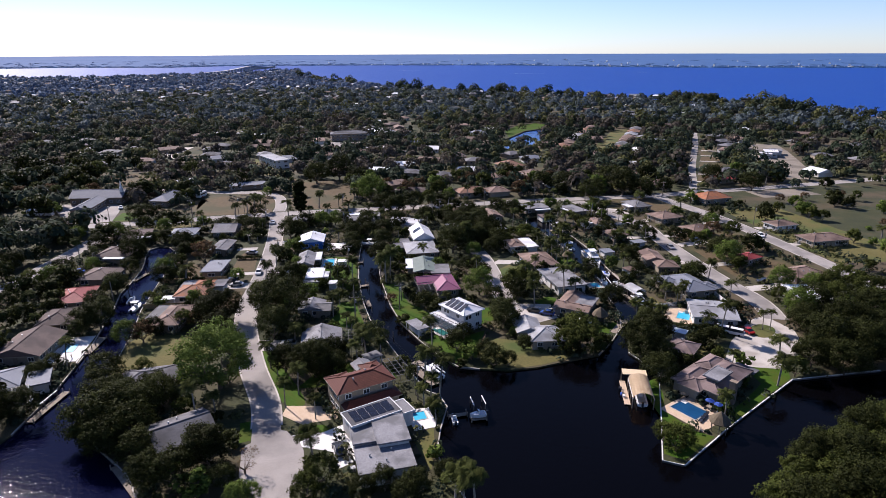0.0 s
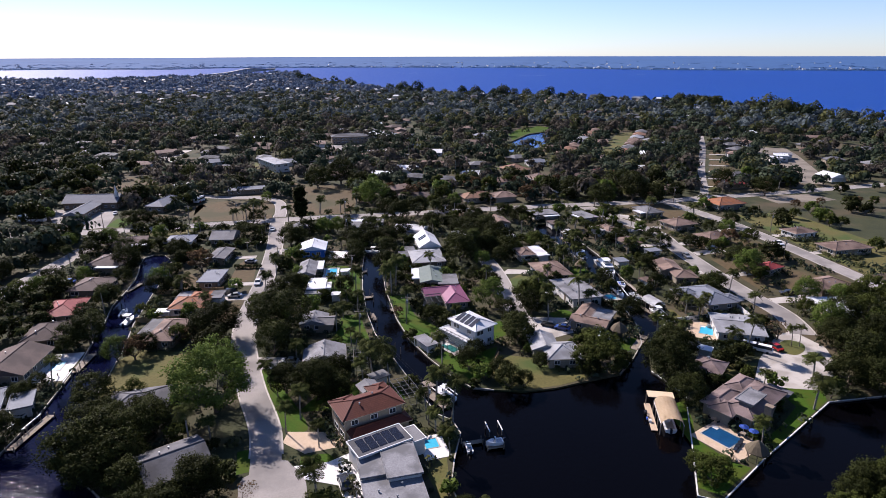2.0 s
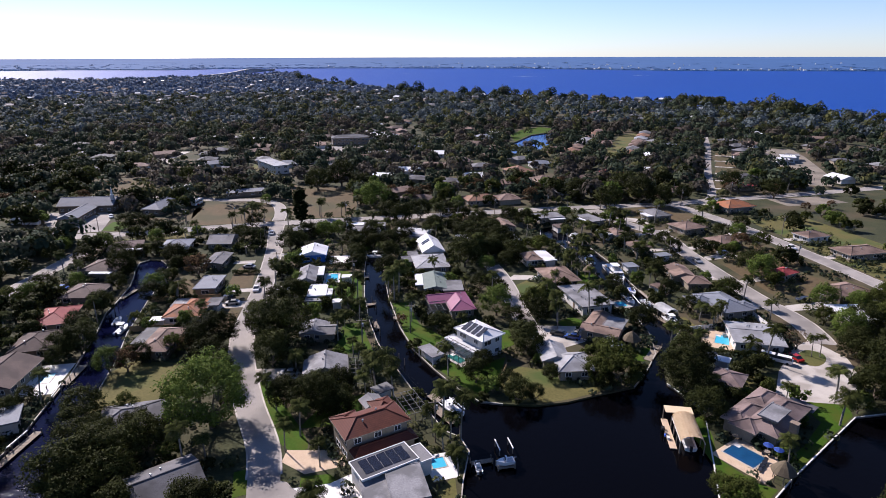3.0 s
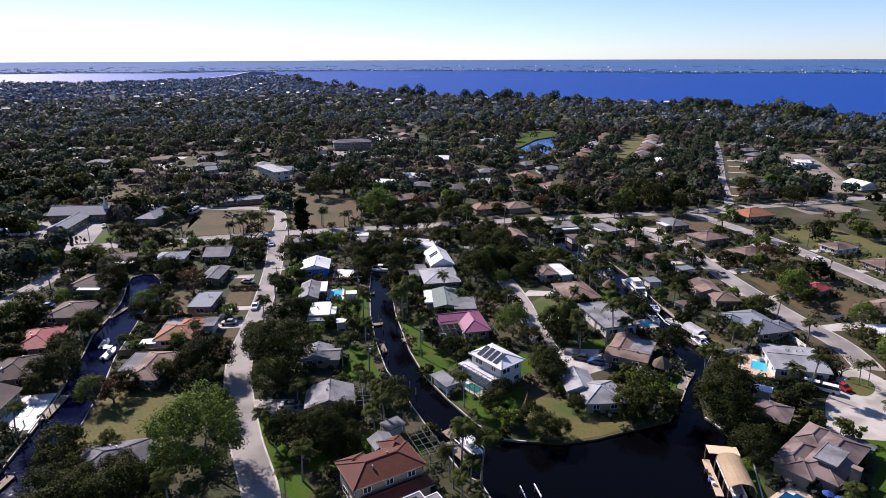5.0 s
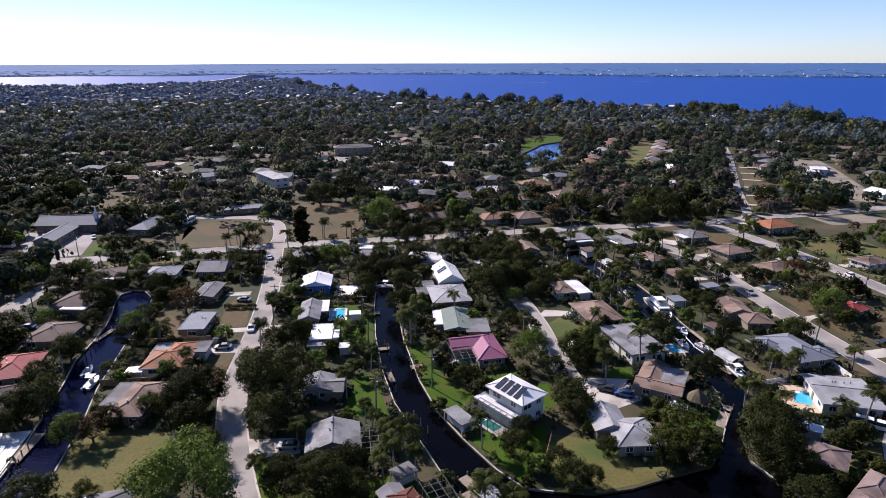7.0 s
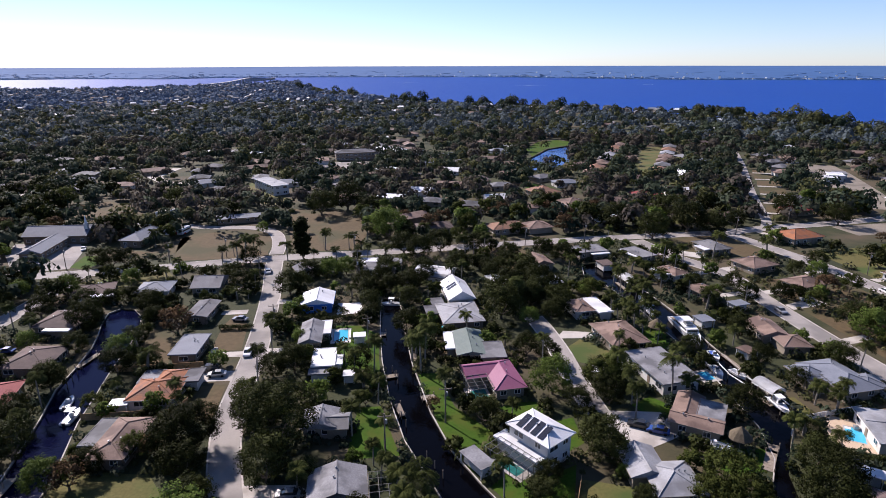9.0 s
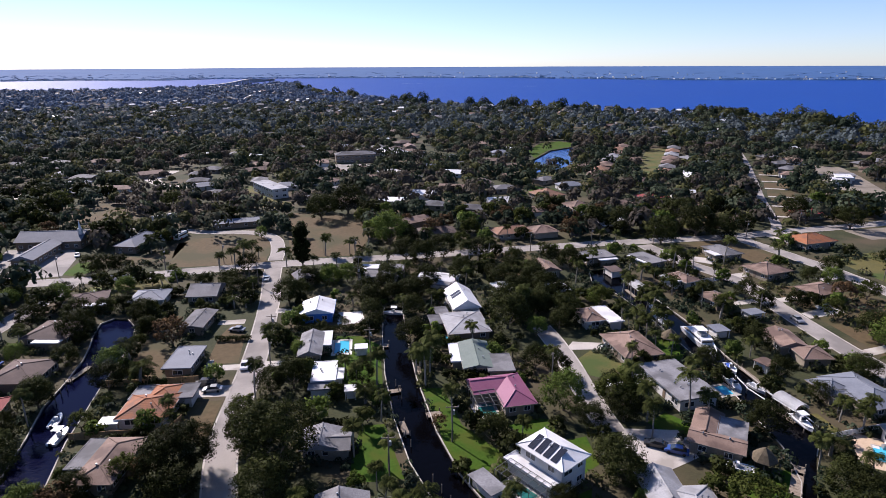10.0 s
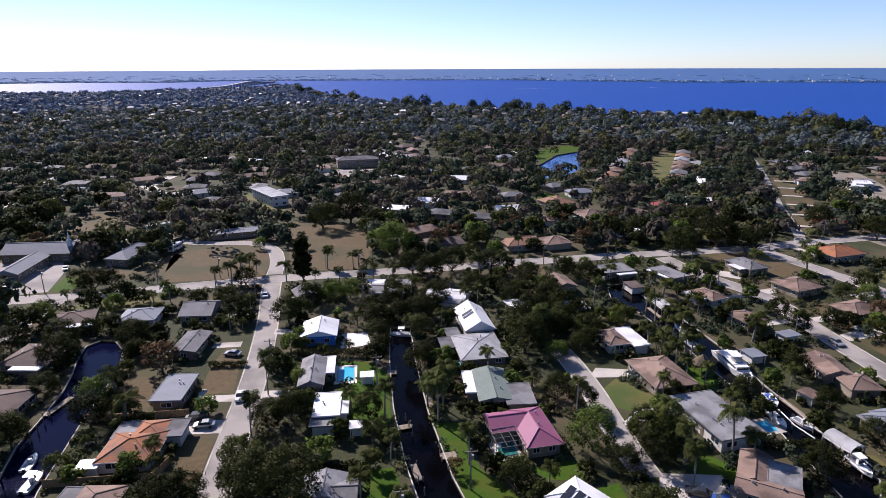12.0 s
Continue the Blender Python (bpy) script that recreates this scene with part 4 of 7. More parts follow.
house(58, 255.3, 6, 7.4, 9.9, "gable", "roof_brown", "wall_cream", 2.7, 0.35, "y", label="house with a tan gable roof")
house(81, 266, 8, 11, 8, "flat", "roof_grey", "wall_cream", 2.7, label="low house with a flat grey roof", wings=[(2, -5, 6, 2.4, "flat", "x", "roof_white", 2.4)])
house(0.4, 257, -6, 10.5, 8, "gable", "roof_membrane", "wall_white", 2.7, 0.2, "x", label="white house with patched pale grey roofs by the canal end", wings=[(-4.4, 5.4, 5, 4.5, "flat", "x", "roof_white", 2.5), (4.8, 5.0, 4, 5, "flat", "x", "roof_grey", 2.5)])
house(19.4, 249.6, -26, 12, 7.5, "gable", "roof_white", "wall_white", 2.7, 0.22, "x", label="low white house with a weathered white roof", wings=[(2.4, -5.0, 6, 4.5, "flat", "x", "roof_membrane", 2.5)])
house(-26.5, 257.5, 20, 5.5, 6.5, "gable", "roof_darkgrey", "wall_tan", 2.5, 0.4, "y", label="small outbuilding with a dark gable roof under trees")
# ---- the houses east of the second canal ----
house(131.6, 265.4, 10, 8, 12, "hip", "roof_grey", "wall_cream", 2.7, 0.3, "y", label="cream house with a pale grey hip roof", wings=[(-5, -2, 3.5, 5, "flat", "x", "roof_white", 2.4)])
house(98.4, 259.4, 18, 6, 11.4, "flat", "roof_grey", "wall_cream", 2.7, label="low house with a grey and white flat roof", wings=[(-3.2, 0, 2, 9.7, "flat", "x", "roof_white", 2.5)])
house(101, 238.1, 20, 5.8, 8.7, "hip", "roof_brown", "wall_white", 2.7, 0.33, label="house with a brown roof and a white porch roof", wings=[(-4, 0.9, 2.6, 6.1, "flat", "x", "roof_white", 2.5)])
house(102.3, 219.8, 12, 6.2, 8, "hip", "roof_brown", "wall_tan", 2.7, 0.33, label="tan house with a light brown hip roof")
house(103.9, 190, -8, 6.2, 9.4, "gable", "roof_brown", "wall_cream", 2.7, 0.33, "y", label="cream house with a grey brown gable roof", wings=[(2.4, -8.0, 6.4, 6.4, "hip", "x", "roof_brown", 2.6)])
house(103.6, 163.5, 6, 9.0, 13.6, "hip", "roof_bluegrey", "wall_cream", 2.7, 0.34, "y", label="large house with a blue grey hip roof", wings=[(-5.2, 3.2, 6.0, 6, "hip", "x", "roof_bluegrey", 2.65), (4.2, -3.6, 4.6, 5, "hip", "x", "roof_bluegrey", 2.62)])
house(99.8, 142.5, -20, 11.2, 12, "gable", "roof_pale", "wall_white", 2.9, 0.12, "x", label="white house with a low white roof beside a pool", vents=4)
point_house = house(81.5, 107.2, 33, 15.1, 6.1, "hip", "roof_mauve", "wall_cream", 2.9, 0.38, "x", label="tan house with a mauve brown hip roof beside the seawall", wings=[(-4, 4.5, 8.9, 3.9, "hip", "x", "roof_mauve", 2.85), (-6.9, 2.5, 4.9, 4.2, "hip", "y", "roof_mauve", 2.8), (4.9, 4.7, 6.7, 3.5, "hip", "x", "roof_mauve", 2.75), (-2.7, -0.4, 5.1, 2.5, "flat", "x", "roof_membrane", 4.55)])
part("chimney", boxes((-0.55, -0.7, 0, 0.55, 0.7, 5.2), (-0.65, -0.8, 5.2, 0.65, 0.8, 5.35)), "wall_tan", point_house, "tan masonry chimney").matrix_basis = pose(-4.2, -4.7, 0)
part("porch_roof", boxes((-1.6, -2.6, 2.35, 1.6, 2.6, 2.5)), "roof_darkgrey", point_house, "dark screened porch roof").matrix_basis = pose(8.6, -1.6, 0)
house(80.6, 122.6, -44, 5.6, 6.3, "hip", "roof_mauve", "wall_cream", 2.7, 0.36, label="small outbuilding with a brown hip roof", along="x")
house(135, 243, 15, 11, 10, "hip", "roof_brown", "wall_cream", 2.7, 0.33, label="house with a grey brown hip roof")
house(175, 274, 10, 15, 11, "hip", "roof_orange", "wall_cream", 3.0, 0.4, label="house with a bright orange tile roof")
house(139, 222, 14, 11, 8, "hip", "roof_brown", "wall_tan", 2.7, 0.33, label="house with a brown hip roof")
house(138.3, 185.2, 20, 6.5, 5, "hip", "roof_red", "wall_cream", 2.7, 0.35, label="house with a red roof among trees")
house(177.7, 224, 10, 10.1, 7.4, "hip", "roof_brown", "wall_white", 2.7, 0.33, label="white house with a brown hip roof")
house(181, 203, 5, 16, 9, "hip", "roof_brown", "wall_cream", 2.7, 0.3, label="long house with a brown hip roof")
house(135, 151, -8, 8.5, 10, "flat", "roof_white", "wall_cream", 2.7, label="small house with a flat pale roof")
house(146, 168, 12, 12, 8, "hip", "roof_brown", "wall_tan", 2.7, 0.33, label="tan house with a brown roof")
# ---- the houses west of the left canal ----
# the dark roof browns of this row partly have shade painted in
house(-91.6, 245, 14, 11, 10, "hip", "roof_darkbrown", "wall_tan", 2.5, 0.3, label="tan house with a brown hip roof", wings=[(3, -6, 5.5, 2.6, "flat", "x", "roof_white", 2.3)])
house(-89.6, 221, -8, 11, 11, "hip", "roof_darkbrown", "wall_tan", 2.7, 0.3, label="house with a dark brown hip roof", wings=[(2, -6.4, 6, 2.4, "flat", "x", "roof_white", 2.3)])
house(-86, 197, -4, 10, 11, "hip", "roof_darkbrown", "wall_tan", 2.7, 0.3, label="house with a brown hip roof by the canal")
house(-86, 178, 8, 8.5, 12, "hip", "roof_red", "wall_cream", 2.7, 0.36, "y", label="house with a faded red hip roof")
house(-83.5, 162, 8, 8.5, 11, "hip", "roof_darkbrown", "wall_tan", 2.7, 0.36, "y", label="house with a brown hip roof by the dark canal")
house(-83.3, 145, -2, 11, 13, "gable", "roof_darkbrown", "wall_cream", 2.7, 0.34, "y", label="large house with a brown gable roof by the canal")
house(-81, 126, 20, 9, 9, "hip", "roof_bluegrey", "wall_white", 3.0, 0.3, label="white house with a pale roof by the canal", wings=[(8.5, -2.5, 3.5, 6, "flat", "x", "roof_bluegrey", 2.6)])
# ---- church and the buildings beyond ----
house(-133, 315.5, -2, 25, 11, "gable", "roof_bluegrey", "wall_tan", 3.6, 0.5, "x", label="long church hall with a blue grey gable roof", name="church")
house(-131.5, 297.6, 0, 7.5, 22, "gable", "roof_bluegrey", "wall_tan", 3.2, 0.4, "y", label="church wing with a blue grey gable roof", name="church_wing")
house(-98.1, 310.5, 76, 19.4, 8.7, "hip", "roof_bluegrey", "wall_tan", 3.0, 0.45, label="church building with a blue grey hip roof", name="church_building")
house(-64.6, 339, 12, 19, 8, "gable", "roof_bluegrey", "wall_tan", 2.7, 0.2, label="long low building with a grey metal roof", name="low_building")
house(-59.9, 411, -60, 30, 9, "flat", "roof_pale", "wall_white", 5.4, storeys=2, label="two-storey white apartment block", name="apartment_building")
house(57.6, 305, 10, 16, 10, "hip", "roof_terracotta", "wall_cream", 2.7, 0.36, label="house with an orange brown tile roof", wings=[(13, -3, 11, 10, "hip", "y", "roof_brown", 2.7)])
house(95, 378, 18, 14, 15, "hip", "roof_terracotta", "wall_cream", 2.7, 0.38, label="house with a faded red tile roof")
house(292, 398, 60, 12, 8, "flat", "roof_white", "wall_white", 3.6, wings=[(10, -4, 9, 7, "flat", "x", "roof_membrane", 3.2), (-9, 4, 8, 7, "flat", "x", "roof_white", 3.0)], label="large white flat roofed building by a parking lot", name="white_building")
house(16, 550, -50, 34, 14, "hip", "roof_white", "wall_white", 4.2, label="large pale building among trees", name="pale_building", wings=[(10, 13, 18, 12, "hip", "y", "roof_brown", 4.0)])
house(-13, 528, 8, 30, 12, "hip", "roof_darkgrey", "wall_tan", 6.0, storeys=2, label="two-storey dark apartment building", name="apartment_building")
house(148.8, 362, 15, 14, 10, "hip", "roof_red", "wall_cream", 2.8, 0.36, label="house with a bright red roof")
house(206.6, 318, 10, 12, 9, "hip", "roof_red", "wall_cream", 2.7, 0.36, label="house with a dark red roof")
ROW_ROOFS = ("roof_brown", "roof_terracotta", "roof_brown", "roof_grey", "roof_pale")
ROW_WORDS = {"roof_brown": "brown", "roof_terracotta": "terracotta", "roof_grey": "grey", "roof_pale": "pale grey"}
for i in range(8):
    roof = ROW_ROOFS[i % 5]
    house(144 + i * 10.5, 433 + i * 18.5, 62, 12, 10, "hip", roof, "wall_cream", 2.8, 0.4, simple=True, label=f"house with a {ROW_WORDS[roof]} roof in a close row", group="row houses")
for i in range(7):
    roof = ROW_ROOFS[(i * 2 + 1) % 5]
    house(193 + i * 10.5, 435 + i * 18.5, 62, 12, 10, "hip", roof, "wall_cream", 2.8, 0.4, simple=True, label=f"house with a {ROW_WORDS[roof]} roof in a close row", group="row houses")
house(102, 347, 12, 12, 12, "hip", "roof_brown", "wall_white", 2.8, 0.38, label="house with a tan roof beside palms")

# ---- lawns, drives and decks ----
GREEN, OLIVE, DRY = "short bright green lawn", "olive green patchy lawn", "dry brown winter grass"
patch("lawn_1", [(-26.4, 137.8), (-23.2, 140.5), (-18.6, 129.5), (-13.4, 118.4), (-11.6, 112.3), (-15.2, 112.1), (-21, 121.7)], "lawn", GREEN, curved=True)
patch("lawn_2", [(7.6, 181.5), (12.3, 181), (14.4, 165.6), (21.5, 154.1), (18.2, 142), (14.5, 143.5), (10.2, 158)], "lawn", GREEN)
patch("lawn_3", [(17, 139), (22.1, 143.6), (26.7, 139.9), (34.2, 143.2), (29.9, 131.8), (24.5, 124.6)], "lawn", GREEN)
patch("lawn_4", [(29.9, 131.8), (33.7, 139), (41.6, 136), (47.3, 129.6), (57.5, 129.2), (51.8, 124.7), (44.4, 122.5), (39, 121.8), (31, 122.8)], "olive_lawn", OLIVE)
patch("lawn_5", [(30.7, 156.7), (38.6, 158.4), (38, 149.5), (33.3, 146.6)], "lawn", GREEN)
patch("lawn_6", [(-13, 195.5), (-13.7, 212.3), (-6.5, 211.4), (-1.6, 204.9), (-1.5, 182.6), (-5.4, 181), (-9.6, 183.6)], "lawn", GREEN)
patch("lawn_7", [(-58.4, 128.4), (-60.6, 148.1), (-57.6, 153), (-44.2, 150), (-37.9, 140.4), (-43.1, 131.1), (-48.3, 127.1)], "olive_lawn", OLIVE)
patch("lawn_8", [(64.7, 144.2), (72.5, 143.2), (69.3, 137.5), (62.4, 135), (60, 138.5)], "lawn", GREEN)
patch("lawn_9", [(69.5, 199), (77.5, 201.4), (77.4, 190.5), (70, 183.5)], "lawn", GREEN)
patch("lawn_10", [(53, 161.5), (58.5, 164.5), (62, 159.5), (56.5, 152.4)], "lawn", GREEN)
patch("lawn_11", [(92.5, 117), (103, 114.1), (100.3, 108.9), (87.4, 100.7), (76.5, 93.8), (77.6, 97.4), (83.5, 101), (92, 107.5)], "lawn", GREEN)
patch("lawn_12", [(64, 111), (69.5, 113), (67.4, 105.6), (64.8, 99.6), (67.6, 92.4), (70.4, 90), (61, 83.9), (58, 86.2), (63, 97)], "lawn", GREEN)
patch("lawn_24", [(84.5, 118.5), (90, 119.5), (95.5, 126.5), (88, 128.5), (83.5, 125)], "olive_lawn", OLIVE, keep_open=False)
patch("lawn_25", [(-24.2, 106.6), (-20.8, 107.6), (-20.3, 100.6), (-23.2, 99.8)], "lawn", GREEN)
patch("lawn_13", [(-82, 432), (-73, 440), (-56, 399), (-44, 384), (-48, 372), (-66, 380)], "olive_lawn", OLIVE)
patch("lawn_14", [(-113.6, 277), (-114, 291), (-108, 291), (-103, 281), (-108, 274.5)], "lawn", GREEN)
patch("lawn_15", [(-104, 259), (-88.6, 267), (-76, 268), (-70, 258), (-84.8, 254)], "olive_lawn", OLIVE, keep_open=False)
patch("lawn_16", [(23.8, 164.2), (30.6, 166), (34.9, 164.5), (32.1, 159.9), (26, 160.7)], "lawn", GREEN)
patch("lawn_17", [(47.6, 190.2), (52.9, 194.8), (57, 190), (58.5, 184.5), (51.2, 180.2), (48.2, 182.2)], "olive_lawn", OLIVE)
patch("lawn_18", [(88, 150), (87, 160), (90.5, 160), (90.5, 146), (88, 141)], "olive_lawn", OLIVE)
patch("lawn_20", [(-14, 119), (-9, 128), (2, 131), (7.5, 127), (9, 121), (3, 118.5)], "lawn", GREEN)
patch("lawn_21", [(-8.5, 150), (-8, 158), (-6.5, 168), (-1.5, 168), (0.4, 156), (1.6, 150)], "lawn", GREEN)
patch("lawn_22", [(-8, 97), (-12, 101), (-12, 104), (-7, 104), (-5, 102)], "lawn", GREEN)
patch("lawn_23", [(11, 96), (15.4, 101), (14.8, 92), (13.5, 87)], "olive_lawn", OLIVE)
patch("field_1", [(-78, 280), (-83.3, 314.6), (-74, 320), (-57.6, 322), (-48, 316.5), (-43.8, 306), (-43.6, 287.7), (-46, 281.4)], "dry_grass", "open field of dry mown grass", curved=True)
patch("field_2", [(-40, 326), (-46, 340), (-41.3, 362), (-8.8, 352), (-4, 312), (-7, 286), (-34, 286), (-37, 305)], "dry_grass", "open field of dry mown grass")
patch("field_3", [(-159, 353), (-156, 376), (-145, 394), (-128, 387), (-114, 358), (-114, 347), (-129, 344)], "dry_grass", "open field of dry mown grass")
patch("yard_1", [(-62.6, 194), (-65.5, 213), (-61.9, 218.7), (-54.5, 206), (-54.3, 194), ], "dry_grass", DRY)
patch("yard_2", [(-45.2, 199.8), (-45.6, 216), (-43, 228), (-38.5, 215.5), (-37.4, 200)], "dry_grass", DRY)
patch("yard_3", [(-42.3, 167.8), (-43, 182), (-37.4, 182), (-37.2, 168)], "dry_grass", DRY)
patch("yard_4", [(126, 170), (127, 232), (157, 232), (160, 170)], "dry_grass", DRY, keep_open=False, z=0.008)
patch("yard_5", [(118, 266), (124, 286), (150, 287), (156, 262), (140, 255)], "dry_grass", DRY)
patch("yard_6", [(36, 262), (42, 280), (60, 282), (56, 262), (48, 247)], "dry_grass", DRY, keep_open=False)
patch("yard_7", [(170, 180), (171, 260), (200, 262), (205, 180)], "olive_lawn", OLIVE, keep_open=False, z=0.008)
PALE = "pale concrete driveway"
patch("driveway_1", [(-44.7, 196.7), (-45.6, 202.3), (-43.8, 202.3), (-43.5, 199.2), (-36.6, 199), (-36.7, 195.9)], "concrete", PALE, 0.04)
patch("driveway_2", [(-44.2, 184), (-44.2, 189.6), (-36.5, 188.4), (-36.5, 183.6)], "concrete", PALE, 0.04)
patch("driveway_3", [(-32.6, 231.2), (-32.6, 235), (-24, 233), (-24, 230)], "concrete", PALE, 0.04)
patch("driveway_4", [(-30.4, 196.8), (-30.4, 199.8), (-22.6, 199.5), (-22.6, 196.5)], "concrete", PALE, 0.04)
patch("driveway_5", [(-25.9, 142.2), (-26.8, 144.9), (-17.7, 144), (-14.6, 142.2), (-16, 138.9), (-25, 138.6)], "concrete", PALE, 0.04)
patch("driveway_6", [(-16, 108.5), (-15.4, 112), (-6.6, 110.8), (-5.2, 110.5), (-4, 106), (-11.4, 104.5)], "pavers", "tan paved forecourt", 0.04)
patch("driveway_7", [(-6.8, 101.4), (-3, 103.6), (-1, 98.5), (-0.2, 91.5), (-3.3, 89.6), (-4.6, 94.7), (-13, 98), (-13, 101)], "white_deck", "white concrete driveway", 0.045)
patch("driveway_8", [(46.5, 196), (50, 200.5), (58.2, 198.5), (57, 195)], "concrete", PALE, 0.04)
patch("driveway_9", [(47, 176.5), (52, 181), (60, 181.5), (60, 177)], "white_deck", "pale circular driveway", 0.04)
patch("driveway_10", [(47, 160), (58, 158), (57.5, 149), (50, 146), (43, 152)], "concrete", "shaded concrete turning area", 0.035)
patch("driveway_11", [(110, 268), (116, 270), (128, 262), (124, 256)], "concrete", PALE, 0.04)
patch("driveway_12", [(124, 206), (124, 210), (136, 214), (138, 209)], "concrete", PALE, 0.04)
patch("driveway_13", [(124, 160), (124, 164), (140, 166), (140, 161)], "concrete", PALE, 0.04)
for i, (x0, y0, x1, y1) in enumerate(((122.5, 220, 133, 222), (122.5, 184, 131.5, 186), (109.5, 188, 116.4, 189), (110.8, 165, 116.4, 166), (107, 220, 116.8, 221), (107, 239.5, 115.8, 242), (168.4, 226, 182.5, 228), (168.4, 203, 172.5, 204), (170.5, 280.5, 168, 290), (150.5, 236, 159.6, 238), (-40.4, 226, -48, 226), (-39.8, 246, -49, 246))):
    way = Vector((x1 - x0, y1 - y0)).normalized() * 1.6
    patch(f"driveway_{40 + i}", [(x0 - way.y, y0 + way.x), (x1 - way.y, y1 + way.x), (x1 + way.y, y1 - way.x), (x0 + way.y, y0 - way.x)], "concrete", PALE, 0.02)
patch("parking_church", [(-131, 272.3), (-148, 300), (-150, 312), (-137, 312), (-123, 309), (-117, 296), (-115, 286), (-113, 275.5)], "asphalt", "pale asphalt church parking lot", 0.034)
patch("plaza", [(97, 128), (109.9, 140), (116, 142), (118, 132), (114.7, 124), (107, 116), (101.2, 113), (92.5, 115.5), (86.3, 115.5), (90, 119)], "concrete", "pale turning circle at the street's end", 0.034)
patch("island", [(104.6, 131), (106.9, 135), (111, 137), (113.5, 134.5), (111.5, 131), (107.5, 129)], "olive_lawn", "round grass island in the turning circle", 0.06, curved=True)
patch("driveway_14", [(121, 241), (121, 245), (130, 247), (130, 243)], "concrete", PALE, 0.04)
patch("parking_far", [(252, 322), (266, 372), (300, 440), (318, 456), (332, 448), (318, 415), (288, 355), (264, 318)], "sand_lot", "pale parking lot", 0.03)
patch("dirt_lot", [(207, 278), (206, 293), (238, 296), (242, 281)], "sand_lot", "pale sandy parking lot", 0.03)
patch("lawn_pond", [(128, 523), (134, 567), (157, 611), (180, 626), (192, 603), (182, 588), (152, 566)], "lawn", GREEN)
patch("lawn_26", [(104, 447), (136, 445), (146, 478), (128, 463), (112, 457)], "olive_lawn", OLIVE)
patch("lawn_27", [(168, 432), (190, 430), (262, 560), (240, 562)], "olive_lawn", OLIVE)
patch("lawn_28", [(-113, 292), (-113, 302), (-108, 300), (-92, 294), (-86, 304), (-85, 314), (-80, 314), (-80, 290), (-100, 287)], "dry_grass", DRY)
patch("lawn_19", [(86, 392), (98, 412), (108, 398)], "lawn", GREEN)
patch("parking_mid", [(-39, 477), (-34, 516), (0, 514), (-4, 484)], "asphalt", "worn asphalt parking lot among trees", 0.02)
patch("lane_loop", [(-147, 481), (-150, 470), (-133, 444), (-116, 436), (-96, 439), (-96, 445), (-115, 443), (-130, 450), (-140, 470), (-136, 503), (-143, 504)], "concrete", "pale curved lane", 0.02)
patch("track_sand", [(-212, 408), (-208, 425), (-214, 450), (-211, 475), (-220, 497), (-214, 499), (-203, 478), (-203, 450), (-197, 425), (-200, 408)], "concrete", "pale sandy track", 0.02)
disc("road_end", -15.8, 93, 6.2, 10, "asphalt", "wide asphalt end of the residential street", 0.05, 8)
for i in range(6):
    ux, uy = 190 + i * 12.5, 320 + i * 21.5
    patch(f"driveway_{20 + i}", [(ux + 3, uy), (ux + 15, uy - 5), (ux + 16.5, uy - 2.5), (ux + 4.5, uy + 2.5)], "concrete", PALE, 0.02)
    patch(f"verge_{i + 1}", [(ux + 4.6, uy + 3), (ux + 18, uy - 2), (ux + 28, uy + 14), (ux + 14.5, uy + 18)], "dry_grass", DRY, 0.012)


patch("terrace_1", [(-13.6, 219.5), (-13.6, 229), (-6.5, 229), (-5.5, 221)], "white_deck", "white paved terrace behind the blue house", 0.04)


# ---- pools ----
def pool(x, y, rot, w, d, deck, mat="pool_tile", deck_mat="white_deck", round_end=False):
    """A pool with a raised coping in a paved deck. deck: margins west, south, east, north."""
    ob = root("swimming_pool", pose(x, y, 0, 0, 0, rot), "blue swimming pool in a pale paved deck", "pool", "swimming pools")
    a, b, c, e = deck
    X, Y = w / 2, d / 2
    part("deck", boxes((-X - a, -Y - b, -0.1, X + c, -Y - 0.25, 0.06), (-X - a, Y + 0.25, -0.1, X + c, Y + e, 0.06), (-X - a, -Y - 0.25, -0.1, -X - 0.25, Y + 0.25, 0.06), (X + 0.25, -Y - 0.25, -0.1, X + c, Y + 0.25, 0.06)), deck_mat, ob)
    part("coping", boxes((-X - 0.25, -Y - 0.25, -0.1, X + 0.25, -Y, 0.1), (-X - 0.25, Y, -0.1, X + 0.25, Y + 0.25, 0.1), (-X - 0.25, -Y, -0.1, -X, Y, 0.1), (X, -Y, -0.1, X + 0.25, Y, 0.1)), "concrete", ob)
    bm = bmesh.new()
    box(bm, -X, -Y, -0.2, X, Y, 0.03)
    part("pool_water", bm, mat, ob, "clear blue pool water")
    if w > 3:
        part("steps", boxes((-X, Y - 1.0, -0.1, -X + 1.2, Y, 0.05)), "white_deck", ob)
    cs, sn = math.cos(radians(rot)), math.sin(radians(rot))
    ox, oy = (c - a) / 2, (e - b) / 2
    BLOCKED.append((x + ox * cs - oy * sn, y + ox * sn + oy * cs, cs, sn, X + (a + c) / 2, Y + (b + e) / 2))
    return ob


pool(-11.7, 205.5, 0, 3.8, 7.2, (0.8, 1.2, 0.8, 0.8))
pool(93.0, 145.2, -35, 3.4, 5.4, (3.2, 3.0, 3.0, 3.0), deck_mat="pavers")
pool(70.2, 99.6, -62, 6.0, 4.6, (0.9, 2.4, 3.4, 1.8), "pool_deep", "pavers")
# two pools under screens: their shade is painted into the greenish water
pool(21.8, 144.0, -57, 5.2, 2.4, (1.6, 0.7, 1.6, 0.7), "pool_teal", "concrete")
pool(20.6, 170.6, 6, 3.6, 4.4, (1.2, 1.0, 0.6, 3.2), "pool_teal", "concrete")
